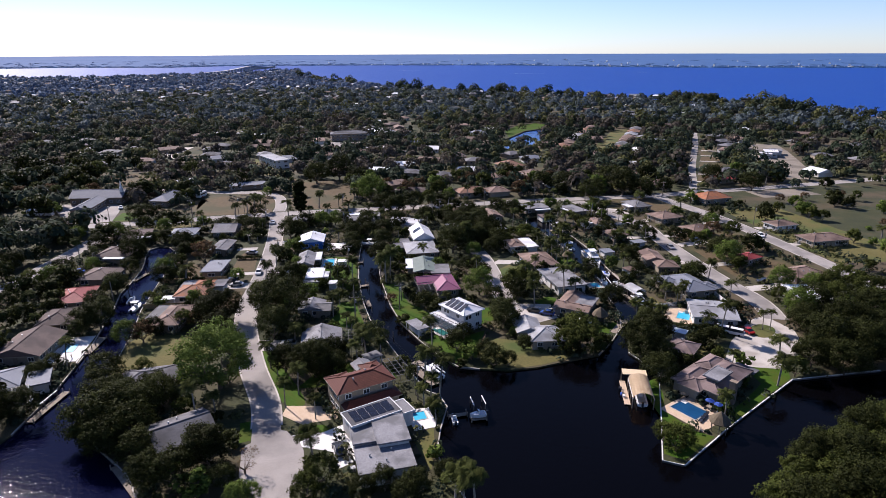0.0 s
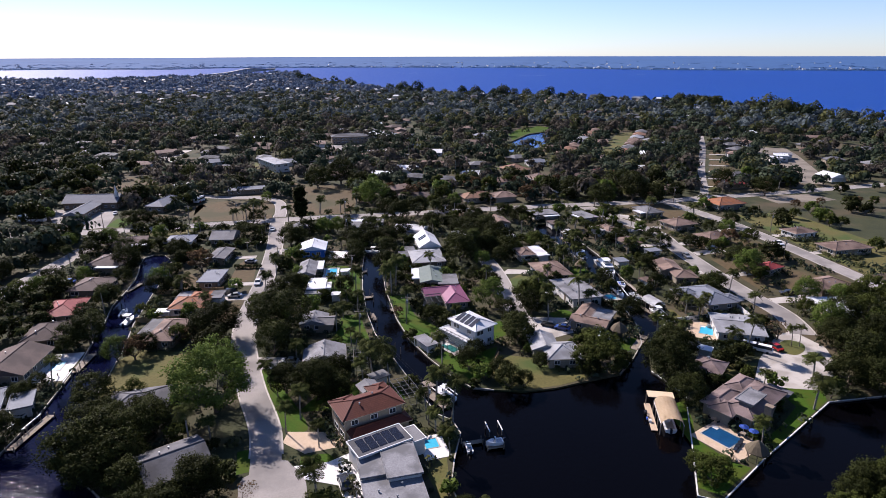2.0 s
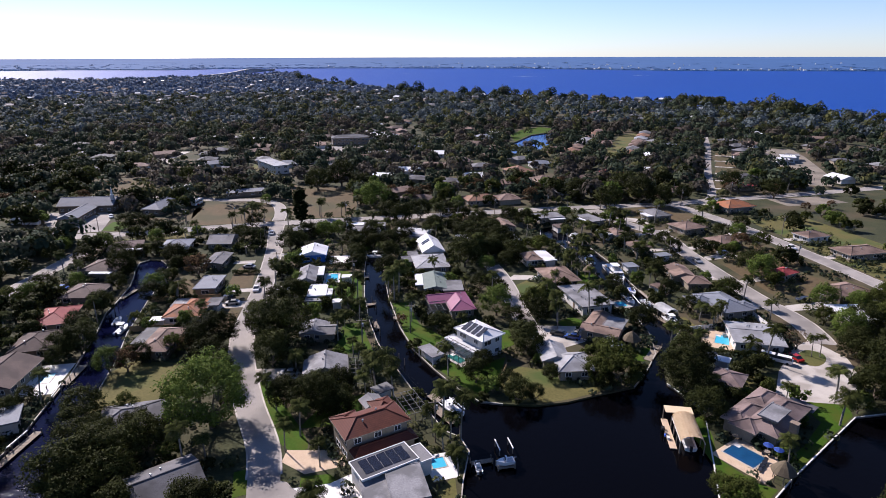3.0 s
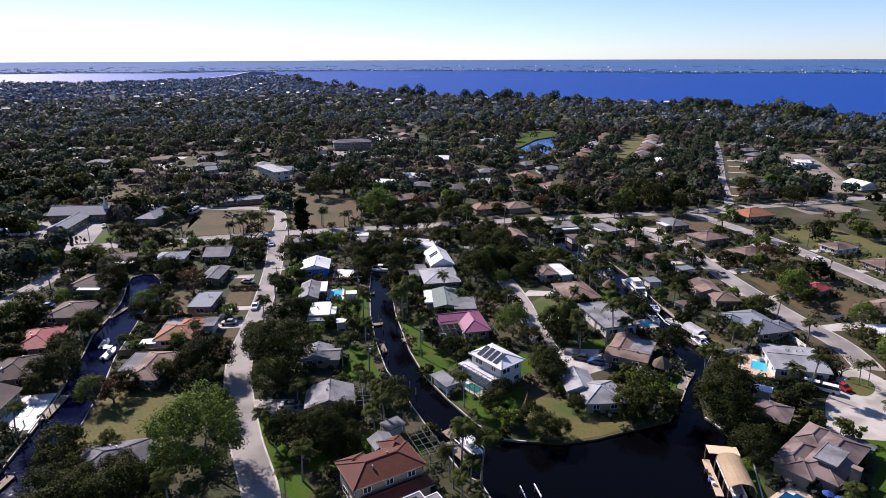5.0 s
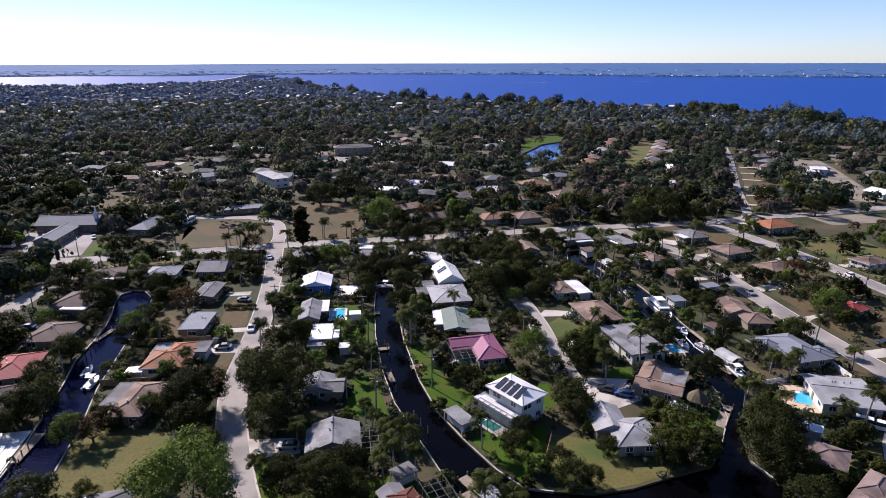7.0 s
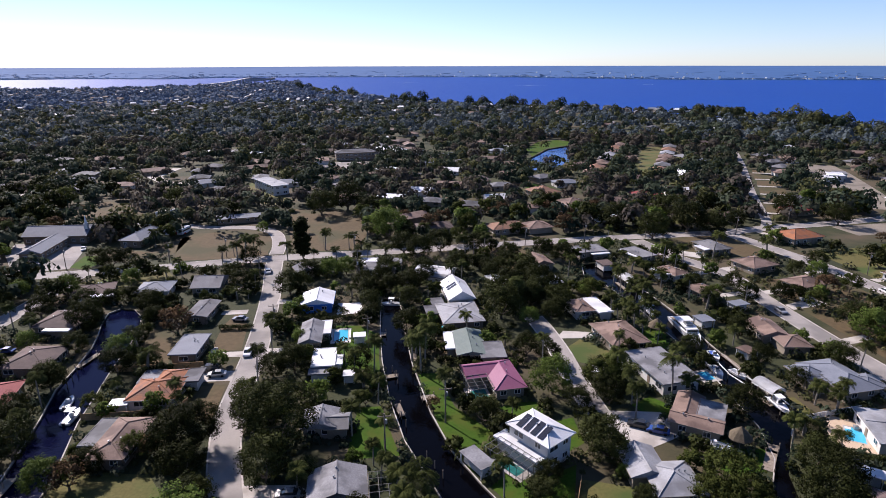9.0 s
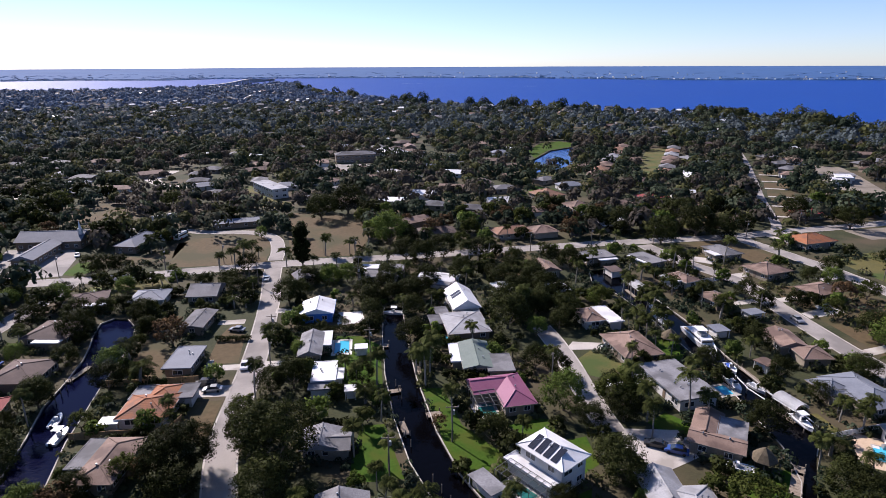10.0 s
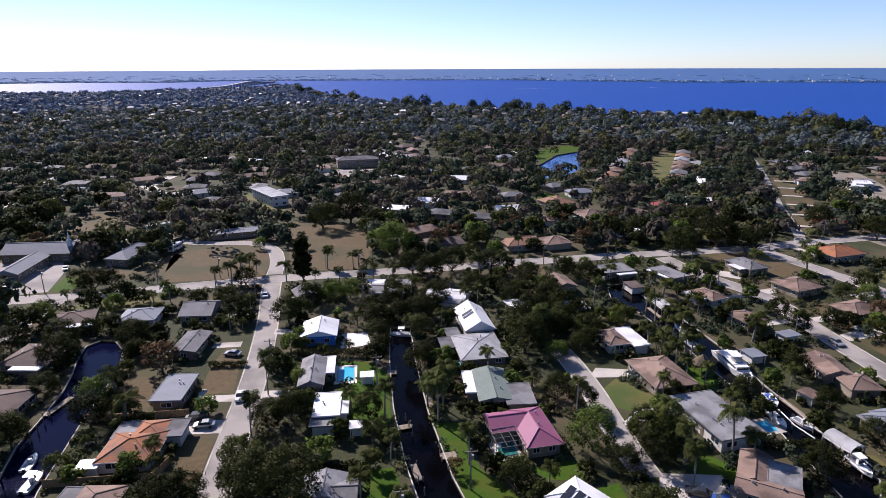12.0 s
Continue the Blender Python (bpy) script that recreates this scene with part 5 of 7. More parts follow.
pool(76.2, 171.4, 8, 2.8, 3.8, (1.4, 0.8, 1.0, 1.0), "pool_tile", "concrete")
pool(12.8, 104.6, 10, 2.6, 2.8, (1.0, 3.4, 1.4, 1.2))
pool(17.2, 206.5, 3, 3.0, 4.0, (0.6, 0.8, 0.6, 0.8), "pool_tile", "concrete")
pool(-74.5, 146.5, 4, 2.6, 4.6, (3.4, 5.4, 2.6, 4.4))


# ---- screened patios, sheds, huts, fences ----
def unit_bar():
    bm = boxes((-0.5, -0.5, 0, 0.5, 0.5, 1))
    me = bpy.data.meshes.new("bar")
    bm.to_mesh(me)
    bm.free()
    me.materials.append(MATS["screen_frame"])
    return me


BAR = unit_bar()


def bar(name, a, b, thick, parent):
    a, b = Vector(a), Vector(b)
    q = (b - a).to_track_quat("Z", "Y").to_matrix().to_4x4()
    return share(name, BAR, parent, Matrix.Translation(a) @ q @ Matrix.Diagonal((thick, thick, (b - a).length, 1)))


def cage(x, y, rot, w, d, h=2.9, step=1.6):
    ob = root("screen_enclosure", pose(x, y, 0, 0, 0, rot), "aluminium framed insect screen enclosure over a patio", "enclosure")
    n, k = max(2, round(w / step)), max(2, round(d / step))
    for i in range(n + 1):
        u = -w / 2 + w * i / n
        bar("post", (u, -d / 2, 0), (u, -d / 2, h), 0.09, ob)
        bar("beam", (u, -d / 2, h), (u, d / 2, h + 0.3), 0.09, ob)
    for j in range(k + 1):
        v = -d / 2 + d * j / k
        bar("beam", (-w / 2, v, h + 0.3 * j / k), (w / 2, v, h + 0.3 * j / k), 0.08, ob)
        if j:
            bar("post", (-w / 2, v, 0), (-w / 2, v, h), 0.09, ob)
            bar("post", (w / 2, v, 0), (w / 2, v, h), 0.09, ob)
    bar("rail", (-w / 2, -d / 2, 1.0), (w / 2, -d / 2, 1.0), 0.07, ob)
    c, s = math.cos(radians(rot)), math.sin(radians(rot))
    BLOCKED.append((x, y, c, s, w / 2, d / 2))
    return ob


cage(21.8, 144.0, -57, 9.8, 4.2)
cage(-1.8, 137.5, 2, 5.0, 8.5)
cage(20.4, 172.0, 7, 5.4, 9.0)
cage(97.5, 162, 0, 6.5, 6.0)
# added enclosure, in place of a flat grey tiled patio by the canal
cage(9.0, 121.0, 19, 4.5, 8.0)
cage(-73.5, 118.5, 30, 6.0, 7.0)


def shed(x, y, rot, w, d, roof="roof_white", h=2.2):
    ob = root("shed", pose(x, y, 0, 0, 0, rot), "small garden shed with a pale flat roof", "shed", "garden sheds")
    for u in (-w / 2 + 0.1, w / 2 - 0.1):
        for v in (-d / 2 + 0.1, d / 2 - 0.1):
            part("post", boxes((u - 0.08, v - 0.08, -0.2, u + 0.08, v + 0.08, h)), "trim_white", ob)
    part("wall", boxes((-w / 2 + 0.3, -d / 2 + 0.6, -0.1, w / 2 - 0.3, d / 2 - 0.3, h - 0.1)), "wall_white", ob)
    part("roof", boxes((-w / 2 - 0.2, -d / 2 - 0.2, h, w / 2 + 0.2, d / 2 + 0.2, h + 0.16)), roof, ob)
    c, s = math.cos(radians(rot)), math.sin(radians(rot))
    BLOCKED.append((x, y, c, s, w / 2, d / 2))
    return ob


shed(-6.5, 200.5, 0, 3, 2.6)
shed(-8.8, 179.7, 0, 2.4, 2.6)
shed(15.6, 144.6, -63, 6.4, 3.2, "roof_membrane")
shed(-57.5, 173, 0, 3.6, 2.6)
shed(3.2, 128.5, 30, 4, 3, "roof_grey")
shed(84.5, 131.5, -40, 3.2, 2.6)
shed(16.8, 221, 4, 3.6, 6, "roof_darkgrey")
shed(90.8, 199, 5, 4.0, 4.4, "roof_bluegrey")
shed(107.2, 208.4, 10, 5.0, 3.6, "roof_bluegrey")
shed(91.3, 179.2, 20, 3.6, 3.6, "roof_brown")
shed(81.9, 250.5, 6, 4.5, 6, "roof_darkbrown")


def hut(x, y, r, h=2.3):
    """A round thatched shelter on posts."""
    ob = root("thatched_hut", pose(x, y, 0), "round palm thatch shelter on wooden posts", "hut", "thatched huts")
    bm = bmesh.new()
    rings = []
    for rr, z in ((r, h - 0.15), (r * 1.02, h), (r * 0.55, h + r * 0.55), (0.12, h + r * 0.95)):
        rings.append([bm.verts.new((rr * (1 + 0.05 * math.sin(i * 2.7)) * math.cos(i * math.tau / 14), rr * (1 + 0.05 * math.sin(i * 2.7)) * math.sin(i * math.tau / 14), z)) for i in range(14)])
    for a, b in zip(rings, rings[1:]):
        for i in range(14):
            bm.faces.new((a[i], a[(i + 1) % 14], b[(i + 1) % 14], b[i]))
    bm.faces.new(rings[-1])
    bm.faces.new(rings[0][::-1])
    part("roof", bm, "thatch", ob)
    for k in range(6):
        a = k * math.tau / 6
        part("post", tube(bmesh.new(), (r * 0.75 * math.cos(a), r * 0.75 * math.sin(a), -1.4), (r * 0.75 * math.cos(a), r * 0.75 * math.sin(a), h), 0.09, 0.08), "pole_wood", ob)
    BLOCKED.append((x, y, 1, 0, r, r))
    return ob


hut(67.4, 144.5, 2.3)
hut(72.4, 92.0, 2.1)
hut(75.0, 195.5, 2.4)


def fence(pts, h=1.7, mat="fence_wood", label="weathered wooden board fence"):
    line = [Vector((a, b, 0)) for a, b in pts]
    ob = root("fence", pose(line[0].x, line[0].y, 0), label, "fence")
    board = bpy.data.meshes.new("board")
    bm = boxes((0, -0.02, 0.05, 0.92, 0.02, h), (0, -0.05, h - 0.12, 0.98, 0.05, h))
    bm.to_mesh(board)
    bm.free()
    board.materials.append(MATS[mat])
    post = bpy.data.meshes.new("post")
    bm = boxes((-0.06, -0.06, -0.3, 0.06, 0.06, h + 0.06))
    bm.to_mesh(post)
    bm.free()
    post.materials.append(MATS[mat])
    for a, b in zip(line, line[1:]):
        n = max(1, round((b - a).length))
        step = (b - a) / n
        ang = math.atan2(step.y, step.x)
        for i in range(n):
            p = a + step * i - line[0]
            m = Matrix.Translation(p) @ Matrix.Rotation(ang, 4, "Z")
            share("board", board, ob, m @ Matrix.Diagonal((step.length, 1, 1, 1)))
            if i % 2 == 0:
                share("post", post, ob, m)
    return ob


fence([(-65.5, 191.5), (-54.5, 191.0), (-44.6, 191.2)])
fence([(-64.4, 170.2), (-45.4, 169.8), (-43.8, 174.5)])
fence([(109.8, 158.6), (109.2, 150.6)], 1.6, "trim_white", "white panel garden fence")
fence([(86.8, 151.3), (101, 153.2)], 1.3, "trim_white", "white panel garden fence")
fence([(30.3, 131.6), (33.5, 138.6)], 1.2, "fence_wood")


def hedge(x0, y0, x1, y1, h=1.8, w=1.3):
    """A clipped hedge of small leaves along a line."""
    rng = np.random.default_rng(int(abs(x0) * 10 + abs(y0)))
    length = math.hypot(x1 - x0, y1 - y0)
    n = int(length * 110)
    way, side = np.array([x1 - x0, y1 - y0, 0]) / length, np.array([y0 - y1, x1 - x0, 0]) / length
    t, o, z = rng.uniform(0, length, n), rng.uniform(-0.5, 0.5, n) * w, rng.uniform(0, 1, n) ** 0.6 * h
    pts = np.array([x0, y0, 0]) + t[:, None] * way + o[:, None] * side
    pts[:, 2] = z + 0.2 * np.sin(t * 1.7)
    out = o[:, None] * side + np.array([0, 0, 0.6])
    return tagged(new("hedge", quad_mesh("hedge", leaves(pts, out, 0.22, rng, 0.5), ["leaf_dark"])), "clipped dark green hedge between gardens", "hedge", "garden hedges")


hedge(-25, 215.8, -6, 214.2, 2.2, 1.6)
hedge(70.5, 164.2, 81.5, 163.2, 2.0)
hedge(58, 200.5, 66, 202.6, 1.6)
hedge(-46, 213.5, -36.5, 213.0, 1.4)
hedge(-27, 190.5, -10, 190.0, 1.8)
hedge(-25, 168, -6, 168.5, 1.8)
hedge(14, 186, 34, 182.5, 1.8)
hedge(13, 203.2, 33, 201, 1.6)
hedge(86, 136.8, 98, 134.8, 1.8)


# ---- seawalls, docks and boats ----
def seawall(pts, cap="concrete", label="concrete seawall with a pale cap along the canal"):
    line = [Vector((a, b, 0)) for a, b in pts]
    ob = tagged(mesh_object("seawall", ribbon(bmesh.new(), line, 0.16, -0.06, -1.9, -0.05), "seawall_concrete"), label, kind="structure")
    part("cap", ribbon(bmesh.new(), line, 0.16, -0.08, -0.05, 0.09), cap, ob, "pale concrete seawall cap")
    return ob


seawall(BASIN[1:17])
seawall(BASIN[17:] + COVE[:1])
seawall(COVE[4:16])
seawall(COVE[16:25])
seawall(COVE[26:] + POINT[:8], "white_deck")
seawall(CREEK[:11])
seawall(CREEK[11:22])


def dock(x, y, rot, w, d, z=0.05, label="grey weathered wooden dock on piles"):
    ob = root("dock", pose(x, y, z, 0, 0, rot), label, "dock", "docks along the canals")
    n = max(2, round(w / 0.9))
    plank = bpy.data.meshes.new("plank")
    bm = boxes((0.02, -d / 2, -0.12, w / n - 0.02, d / 2, 0.0))
    bm.to_mesh(plank)
    bm.free()
    plank.materials.append(MATS["wood_dock"])
    for i in range(n):
        share("plank", plank, ob, Matrix.Translation((-w / 2 + i * w / n, 0, 0)))
    for u in (-w / 2 + 0.1, w / 2 - 0.1):
        for v in (-d / 2, d / 2):
            part("pile", tube(bmesh.new(), (u, v, -2.6), (u, v, 0.7), 0.14, 0.13, 7), "pole_wood", ob)
    return ob


for row in ((9.0, 170.3, 5, 3.2, 2.0), (-0.4, 205, 0, 2.4, 2.2), (1.0, 181, 10, 3.4, 1.6), (15.6, 120.5, -62, 8.5, 2.2), (14.6, 126.8, -60, 3.4, 2.2), (20.8, 104, 6, 4.2, 1.1), (25.0, 102.4, 4, 3.4, 1.6),
            (70.6, 139.5, 50, 6.5, 2.0), (73.5, 143.8, 140, 3.4, 2.2), (-69.0, 147.5, 88, 9.5, 2.0), (-66.8, 118.5, 80, 12.0, 1.6), (2.4, 166, -80, 5, 1.3), (7.4, 193, 92, 10, 1.2), (86.4, 177, 92, 9, 1.2),
            (-74.8, 199, 75, 8, 1.4), (79.4, 176, 92, 5, 1.2), (-40.5, 90, -52, 14, 1.2)):
    dock(*row)


def pilings(x, y, n, step, rot):
    way = (math.cos(radians(rot)), math.sin(radians(rot)))
    for i in range(n):
        bm = bmesh.new()
        tube(bm, (0, 0, -2.6), (0, 0, 1.3), 0.14, 0.12, 7)
        tube(bm, (0, 0, 1.3), (0, 0, 1.42), 0.15, 0.05, 7)
        ob = tagged(mesh_object("mooring_post", bm, "pole_wood"), "weathered wooden mooring post in the canal", "post", "mooring posts")
        ob.location = (x + way[0] * step * i, y + way[1] * step * i, 0)


pilings(2.6, 178, 3, 3.0, 100)
pilings(3.4, 160, 3, 3.2, 105)
pilings(9.0, 143, 3, 3.2, 112)
pilings(-68.4, 140, 5, 2.4, 92)
pilings(-67.4, 116, 5, 2.6, 95)
pilings(84.4, 166, 3, 2.6, 90)
pilings(80.4, 178, 3, 2.6, 92)
pilings(85.0, 186, 3, 3.0, 92)
pilings(-74.2, 186, 4, 3.0, 93)
pilings(68.5, 141.5, 3, 2.4, 50)


def hull(length, beam, height):
    bm = bmesh.new()
    rows = []
    for k in range(9):
        f = k / 8
        wid = beam / 2 * (1 - max(0, (f - 0.45) / 0.55) ** 2.2 * 0.97)
        y = -length / 2 + length * f
        sheer = height * (1 + 0.18 * f * f)
        rows.append([bm.verts.new(p) for p in ((-wid, y, sheer), (-wid * 0.82, y, 0.25 * height), (0, y, 0.12 * height * f), (wid * 0.82, y, 0.25 * height), (wid, y, sheer), (wid * 0.8, y, sheer * 0.92), (-wid * 0.8, y, sheer * 0.92))])
    for a, b in zip(rows, rows[1:]):
        for i in range(7):
            bm.faces.new((a[i], a[(i + 1) % 7], b[(i + 1) % 7], b[i]))
    bm.faces.new(rows[0])
    bm.faces.new(rows[-1][::-1])
    bmesh.ops.recalc_face_normals(bm, faces=bm.faces)
    return bm


def boat(x, y, rot, length=6.5, beam=2.3, z=-0.8, label="small white motorboat moored in the canal", top=True, cover=""):
    ob = root("motorboat", pose(x, y, z, 0, 0, rot), label, "boat", "boats in the canals")
    part("hull", hull(length, beam, 0.95), "boat_white", ob)
    part("cockpit", boxes((-beam * 0.34, -length * 0.42, 0.85, beam * 0.34, length * 0.12, 0.93)), cover or "metal_grey", ob, "grey cockpit floor")
    part("console", boxes((-0.4, -length * 0.08, 0.9, 0.4, length * 0.02, 1.7)), "boat_white", ob)
    part("windshield", boxes((-0.5, length * 0.03, 1.3, 0.5, length * 0.05, 1.9)), "glass_dark", ob)
    part("outboard_motor", boxes((-0.22, -length * 0.5 - 0.45, 0.4, 0.22, -length * 0.5, 1.35), (-0.1, -length * 0.5 - 0.3, -0.4, 0.1, -length * 0.5 - 0.1, 0.4)), "car_dark", ob)
    if top:
        part("sun_top", boxes((-beam * 0.4, -length * 0.2, 2.55, beam * 0.4, length * 0.1, 2.63)), "boat_white", ob)
        for u in (-beam * 0.36, beam * 0.36):
            for v in (-length * 0.18, length * 0.08):
                part("top_post", tube(bmesh.new(), (u, v, 0.9), (u, v, 2.56), 0.03, 0.03, 5), "metal_grey", ob)
    return ob


def yacht(x, y, rot, length=16, beam=4.4):
    ob = root("motor_yacht", pose(x, y, -0.9, 0, 0, rot), "large white motor yacht with two decks", "boat")
    part("hull", hull(length, beam, 1.9), "boat_white", ob)
    part("cabin", boxes((-beam * 0.36, -length * 0.26, 1.7, beam * 0.36, length * 0.2, 2.9)), "boat_white", ob)
    for s in (-1, 1):
        part("window_band", boxes((s * beam * 0.36 - 0.03, -length * 0.23, 2.1, s * beam * 0.36 + 0.03, length * 0.17, 2.6)), "glass_dark", ob)
    part("front_window", boxes((-beam * 0.32, length * 0.2 - 0.02, 2.1, beam * 0.32, length * 0.2 + 0.04, 2.7)), "glass_dark", ob)
    part("aft_deck", boxes((-beam * 0.36, -length * 0.47, 1.72, beam * 0.36, -length * 0.27, 1.8)), "wood_dock", ob, "teak aft deck")
    part("upper_deck", boxes((-beam * 0.4, -length * 0.34, 2.9, beam * 0.4, length * 0.12, 3.0)), "boat_white", ob)
    part("flybridge", boxes((-beam * 0.22, -length * 0.06, 3.0, beam * 0.22, length * 0.08, 3.6)), "metal_grey", ob)
    part("canopy", boxes((-beam * 0.3, -length * 0.16, 4.3, beam * 0.3, length * 0.04, 4.37)), "boat_white", ob)
    for u in (-beam * 0.27, beam * 0.27):
        for v in (-length * 0.14, length * 0.02):
            part("canopy_post", tube(bmesh.new(), (u, v, 3.0), (u, v, 4.32), 0.04, 0.04, 5), "metal_grey", ob)
    part("foredeck_hatch", boxes((-0.7, length * 0.28, 1.95, 0.7, length * 0.36, 2.12)), "glass_dark", ob)
    return ob


yacht(84.3, 196, 176, 16.5, 4.4)
boat(83.9, 181.2, 170, 5.5, 2.2, -0.8, "small motorboat with a blue cover", False, "tarp_blue")
boat(79.8, 173.2, 175, 6.0, 2.2, -0.6, top=False)
boat(84.4, 171.5, 190, 5.0, 2.0, top=False)
boat(19.9, 102.6, 4, 3.2, 1.2, -0.75, "small white dinghy beside the seawall", False)
boat(25.0, 102.6, 95, 3.4, 1.6, 0.05, "small white boat on a dock platform", False)
boat(17.6, 121.8, 28, 6.5, 2.3, -0.3, "white motorboat on a lift by the dock", True)
boat(-67.2, 172.5, -5, 6.4, 2.2, label="white motorboat moored by the fence")
boat(-70.6, 178.5, 5, 5.4, 2.0, top=False)
boat(84.6, 156.8, 180, 6.2, 2.2, -0.2)
boat(2.8, 227, 80, 6.0, 2.2, -0.8)
boat(80.5, 212, 5, 7.5, 2.5)
boat(82.6, 220, 5, 6.5, 2.3, top=False)
boat(62, 144.4, 58, 6.0, 2.2, 0.35, "white motorboat on a trailer in a yard", False)


def boathouse(x, y, rot, w, d, h, mat, label, walk_w=1.15, walk_mat="wood_dock", flat=0.0):
    """A barrel canopy on posts over a boat slip."""
    ob = root("boathouse", pose(x, y, 0, 0, 0, rot), label, "boathouse")
    bm = bmesh.new()
    rows = []
    for v in (-d / 2, d / 2):
        rows.append([bm.verts.new((-w / 2 * math.cos(i * math.pi / 10) * 1.0, v, h + 0.33 * w * math.sin(i * math.pi / 10))) for i in range(11)])
    for i in range(10):
        bm.faces.new((rows[0][i], rows[0][i + 1], rows[1][i + 1], rows[1][i]))
    bmesh.ops.solidify(bm, geom=bm.faces[:], thickness=0.08)
    part("canopy", bm, mat, ob)
    for u in (-w / 2, w / 2):
        for k in range(4):
            v = -d / 2 + 0.2 + (d - 0.4) * k / 3
            part("post", tube(bmesh.new(), (u, v, -2.6), (u, v, h + 0.05), 0.13, 0.12, 7), "pole_wood", ob)
        part("rail", boxes((u - 0.08, -d / 2, h - 0.1, u + 0.08, d / 2, h + 0.05)), "trim_white", ob)
    part("walkway", boxes((-w / 2 - walk_w - 0.15, -d / 2 - (1.0 if not flat else -1.2), -0.3, -w / 2 - 0.15, d / 2 + flat, -0.12)), walk_mat, ob)
    if flat:
        part("flat_canopy", boxes((-w / 2 - 1.2, d / 2 + 0.1, h + 0.75, w / 2 - 0.2, d / 2 + flat, h + 0.87)), mat, ob, "flat tan canvas canopy")
        for u in (-w / 2 - 1.1, w / 2 - 0.3):
            part("post", tube(bmesh.new(), (u, d / 2 + flat - 0.2, -2.6), (u, d / 2 + flat - 0.2, h + 0.76), 0.12, 0.11, 7), "pole_wood", ob)
        for k, (v, s) in enumerate(((-0.5, 0.5), (1.2, 0.4), (2.6, 0.6), (0.4, 0.3))):
            part("dock_box", boxes((-w / 2 - 1.0 - s - 0.2 * k, v, -0.12, -w / 2 - 1.0 - 0.2 * k, v + 0.9 * s + 0.2, 0.3 + 0.2 * s)), ("trim_white", "wood_dock", "car_dark", "tarp_blue")[k], ob)
    return ob


boathouse(61.9, 105.6, -16, 4.4, 8.6, 2.2, "canvas_tan", "boathouse with a tan barrel canopy over the water", 1.3, "pavers", 2.6)
boathouse(85.4, 162, 12, 3.8, 6.0, 1.8, "roof_white", "boathouse with a white barrel canopy")
boathouse(83.4, 233, 2, 4.0, 7.0, 2.0, "roof_white", "boathouse with a white barrel canopy")
boat(61.9, 105.6, -16, 7.0, 2.4, -0.4, "white motorboat under the tan canopy")


def lift(x, y, rot, w=3.0, d=5.0):
    ob = root("boat_lift", pose(x, y, 0, 0, 0, rot), "wooden boat lift posts with white beams", "boat lift", "boat lifts")
    for u in (-w / 2, w / 2):
        for v in (-d / 2, d / 2):
            part("post", tube(bmesh.new(), (u, v, -2.6), (u, v, 0.95), 0.13, 0.12, 7), "pole_wood", ob)
        part("beam", boxes((u - 0.1, -d / 2 - 0.3, 0.9, u + 0.1, d / 2 + 0.3, 1.08)), "trim_white", ob)
    return ob


for row in ((25.8, 107.4, 5, 2.6, 2.8), (17.6, 121.8, 28), (79.8, 173.2, -5), (84.6, 156.8, 0), (82.8, 168, 10), (-70.4, 139, 5), (-69.2, 121, -10)):
    lift(*row)


# ---- vehicles ----
def car(x, y, rot, paint="car_white", kind="sedan", label=""):
    words = {"car_white": "white", "car_silver": "silver", "car_red": "red", "car_dark": "dark", "car_blue": "blue"}[paint]
    ob = root("car", pose(x, y, 0.03, 0, 0, rot), label or f"{words} car parked on the pavement", "car", "parked cars")
    prof = {"sedan": [(-2.2, 0.35), (-2.25, 0.8), (-1.6, 0.98), (1.0, 0.95), (2.0, 0.8), (2.25, 0.6), (2.2, 0.35)], "van": [(-2.5, 0.35), (-2.55, 1.1), (-2.3, 1.15), (1.6, 1.1), (2.4, 0.95), (2.55, 0.6), (2.5, 0.35)]}[kind]
    glass = {"sedan": [(-1.75, 0.95), (-1.1, 1.42), (0.3, 1.45), (1.15, 0.95)], "van": [(-2.35, 1.1), (-2.2, 1.85), (0.9, 1.9), (1.75, 1.1)]}[kind]
    for name, pts, hw, top_in, mat in (("body", prof, 0.9, 0.0, paint), ("cabin_glass", glass, 0.8, 0.1, "glass_dark")):
        bm = bmesh.new()
        rows = [[bm.verts.new((s * (hw - (top_in if z > 1.2 else 0)), y0, z)) for y0, z in pts] for s in (-1, 1)]
        for i in range(len(pts)):
            j = (i + 1) % len(pts)
            bm.faces.new((rows[0][i], rows[0][j], rows[1][j], rows[1][i]))
        bm.faces.new(rows[0][::-1])
        bm.faces.new(rows[1])
        bmesh.ops.recalc_face_normals(bm, faces=bm.faces)
        part(name, bm, mat, ob)
    y0, y1, z = glass[1][0], glass[2][0], glass[1][1]
    part("roof", boxes((-0.7, y0 + 0.02, z - 0.02, 0.7, y1, z + 0.06)), paint, ob)
    for u in (-0.86, 0.86):
        for v in (-1.4, 1.4):
            part("wheel", tube(bmesh.new(), (u - 0.1, v, 0.33), (u + 0.1, v, 0.33), 0.33, 0.33, 12), "tyre", ob)
    return ob


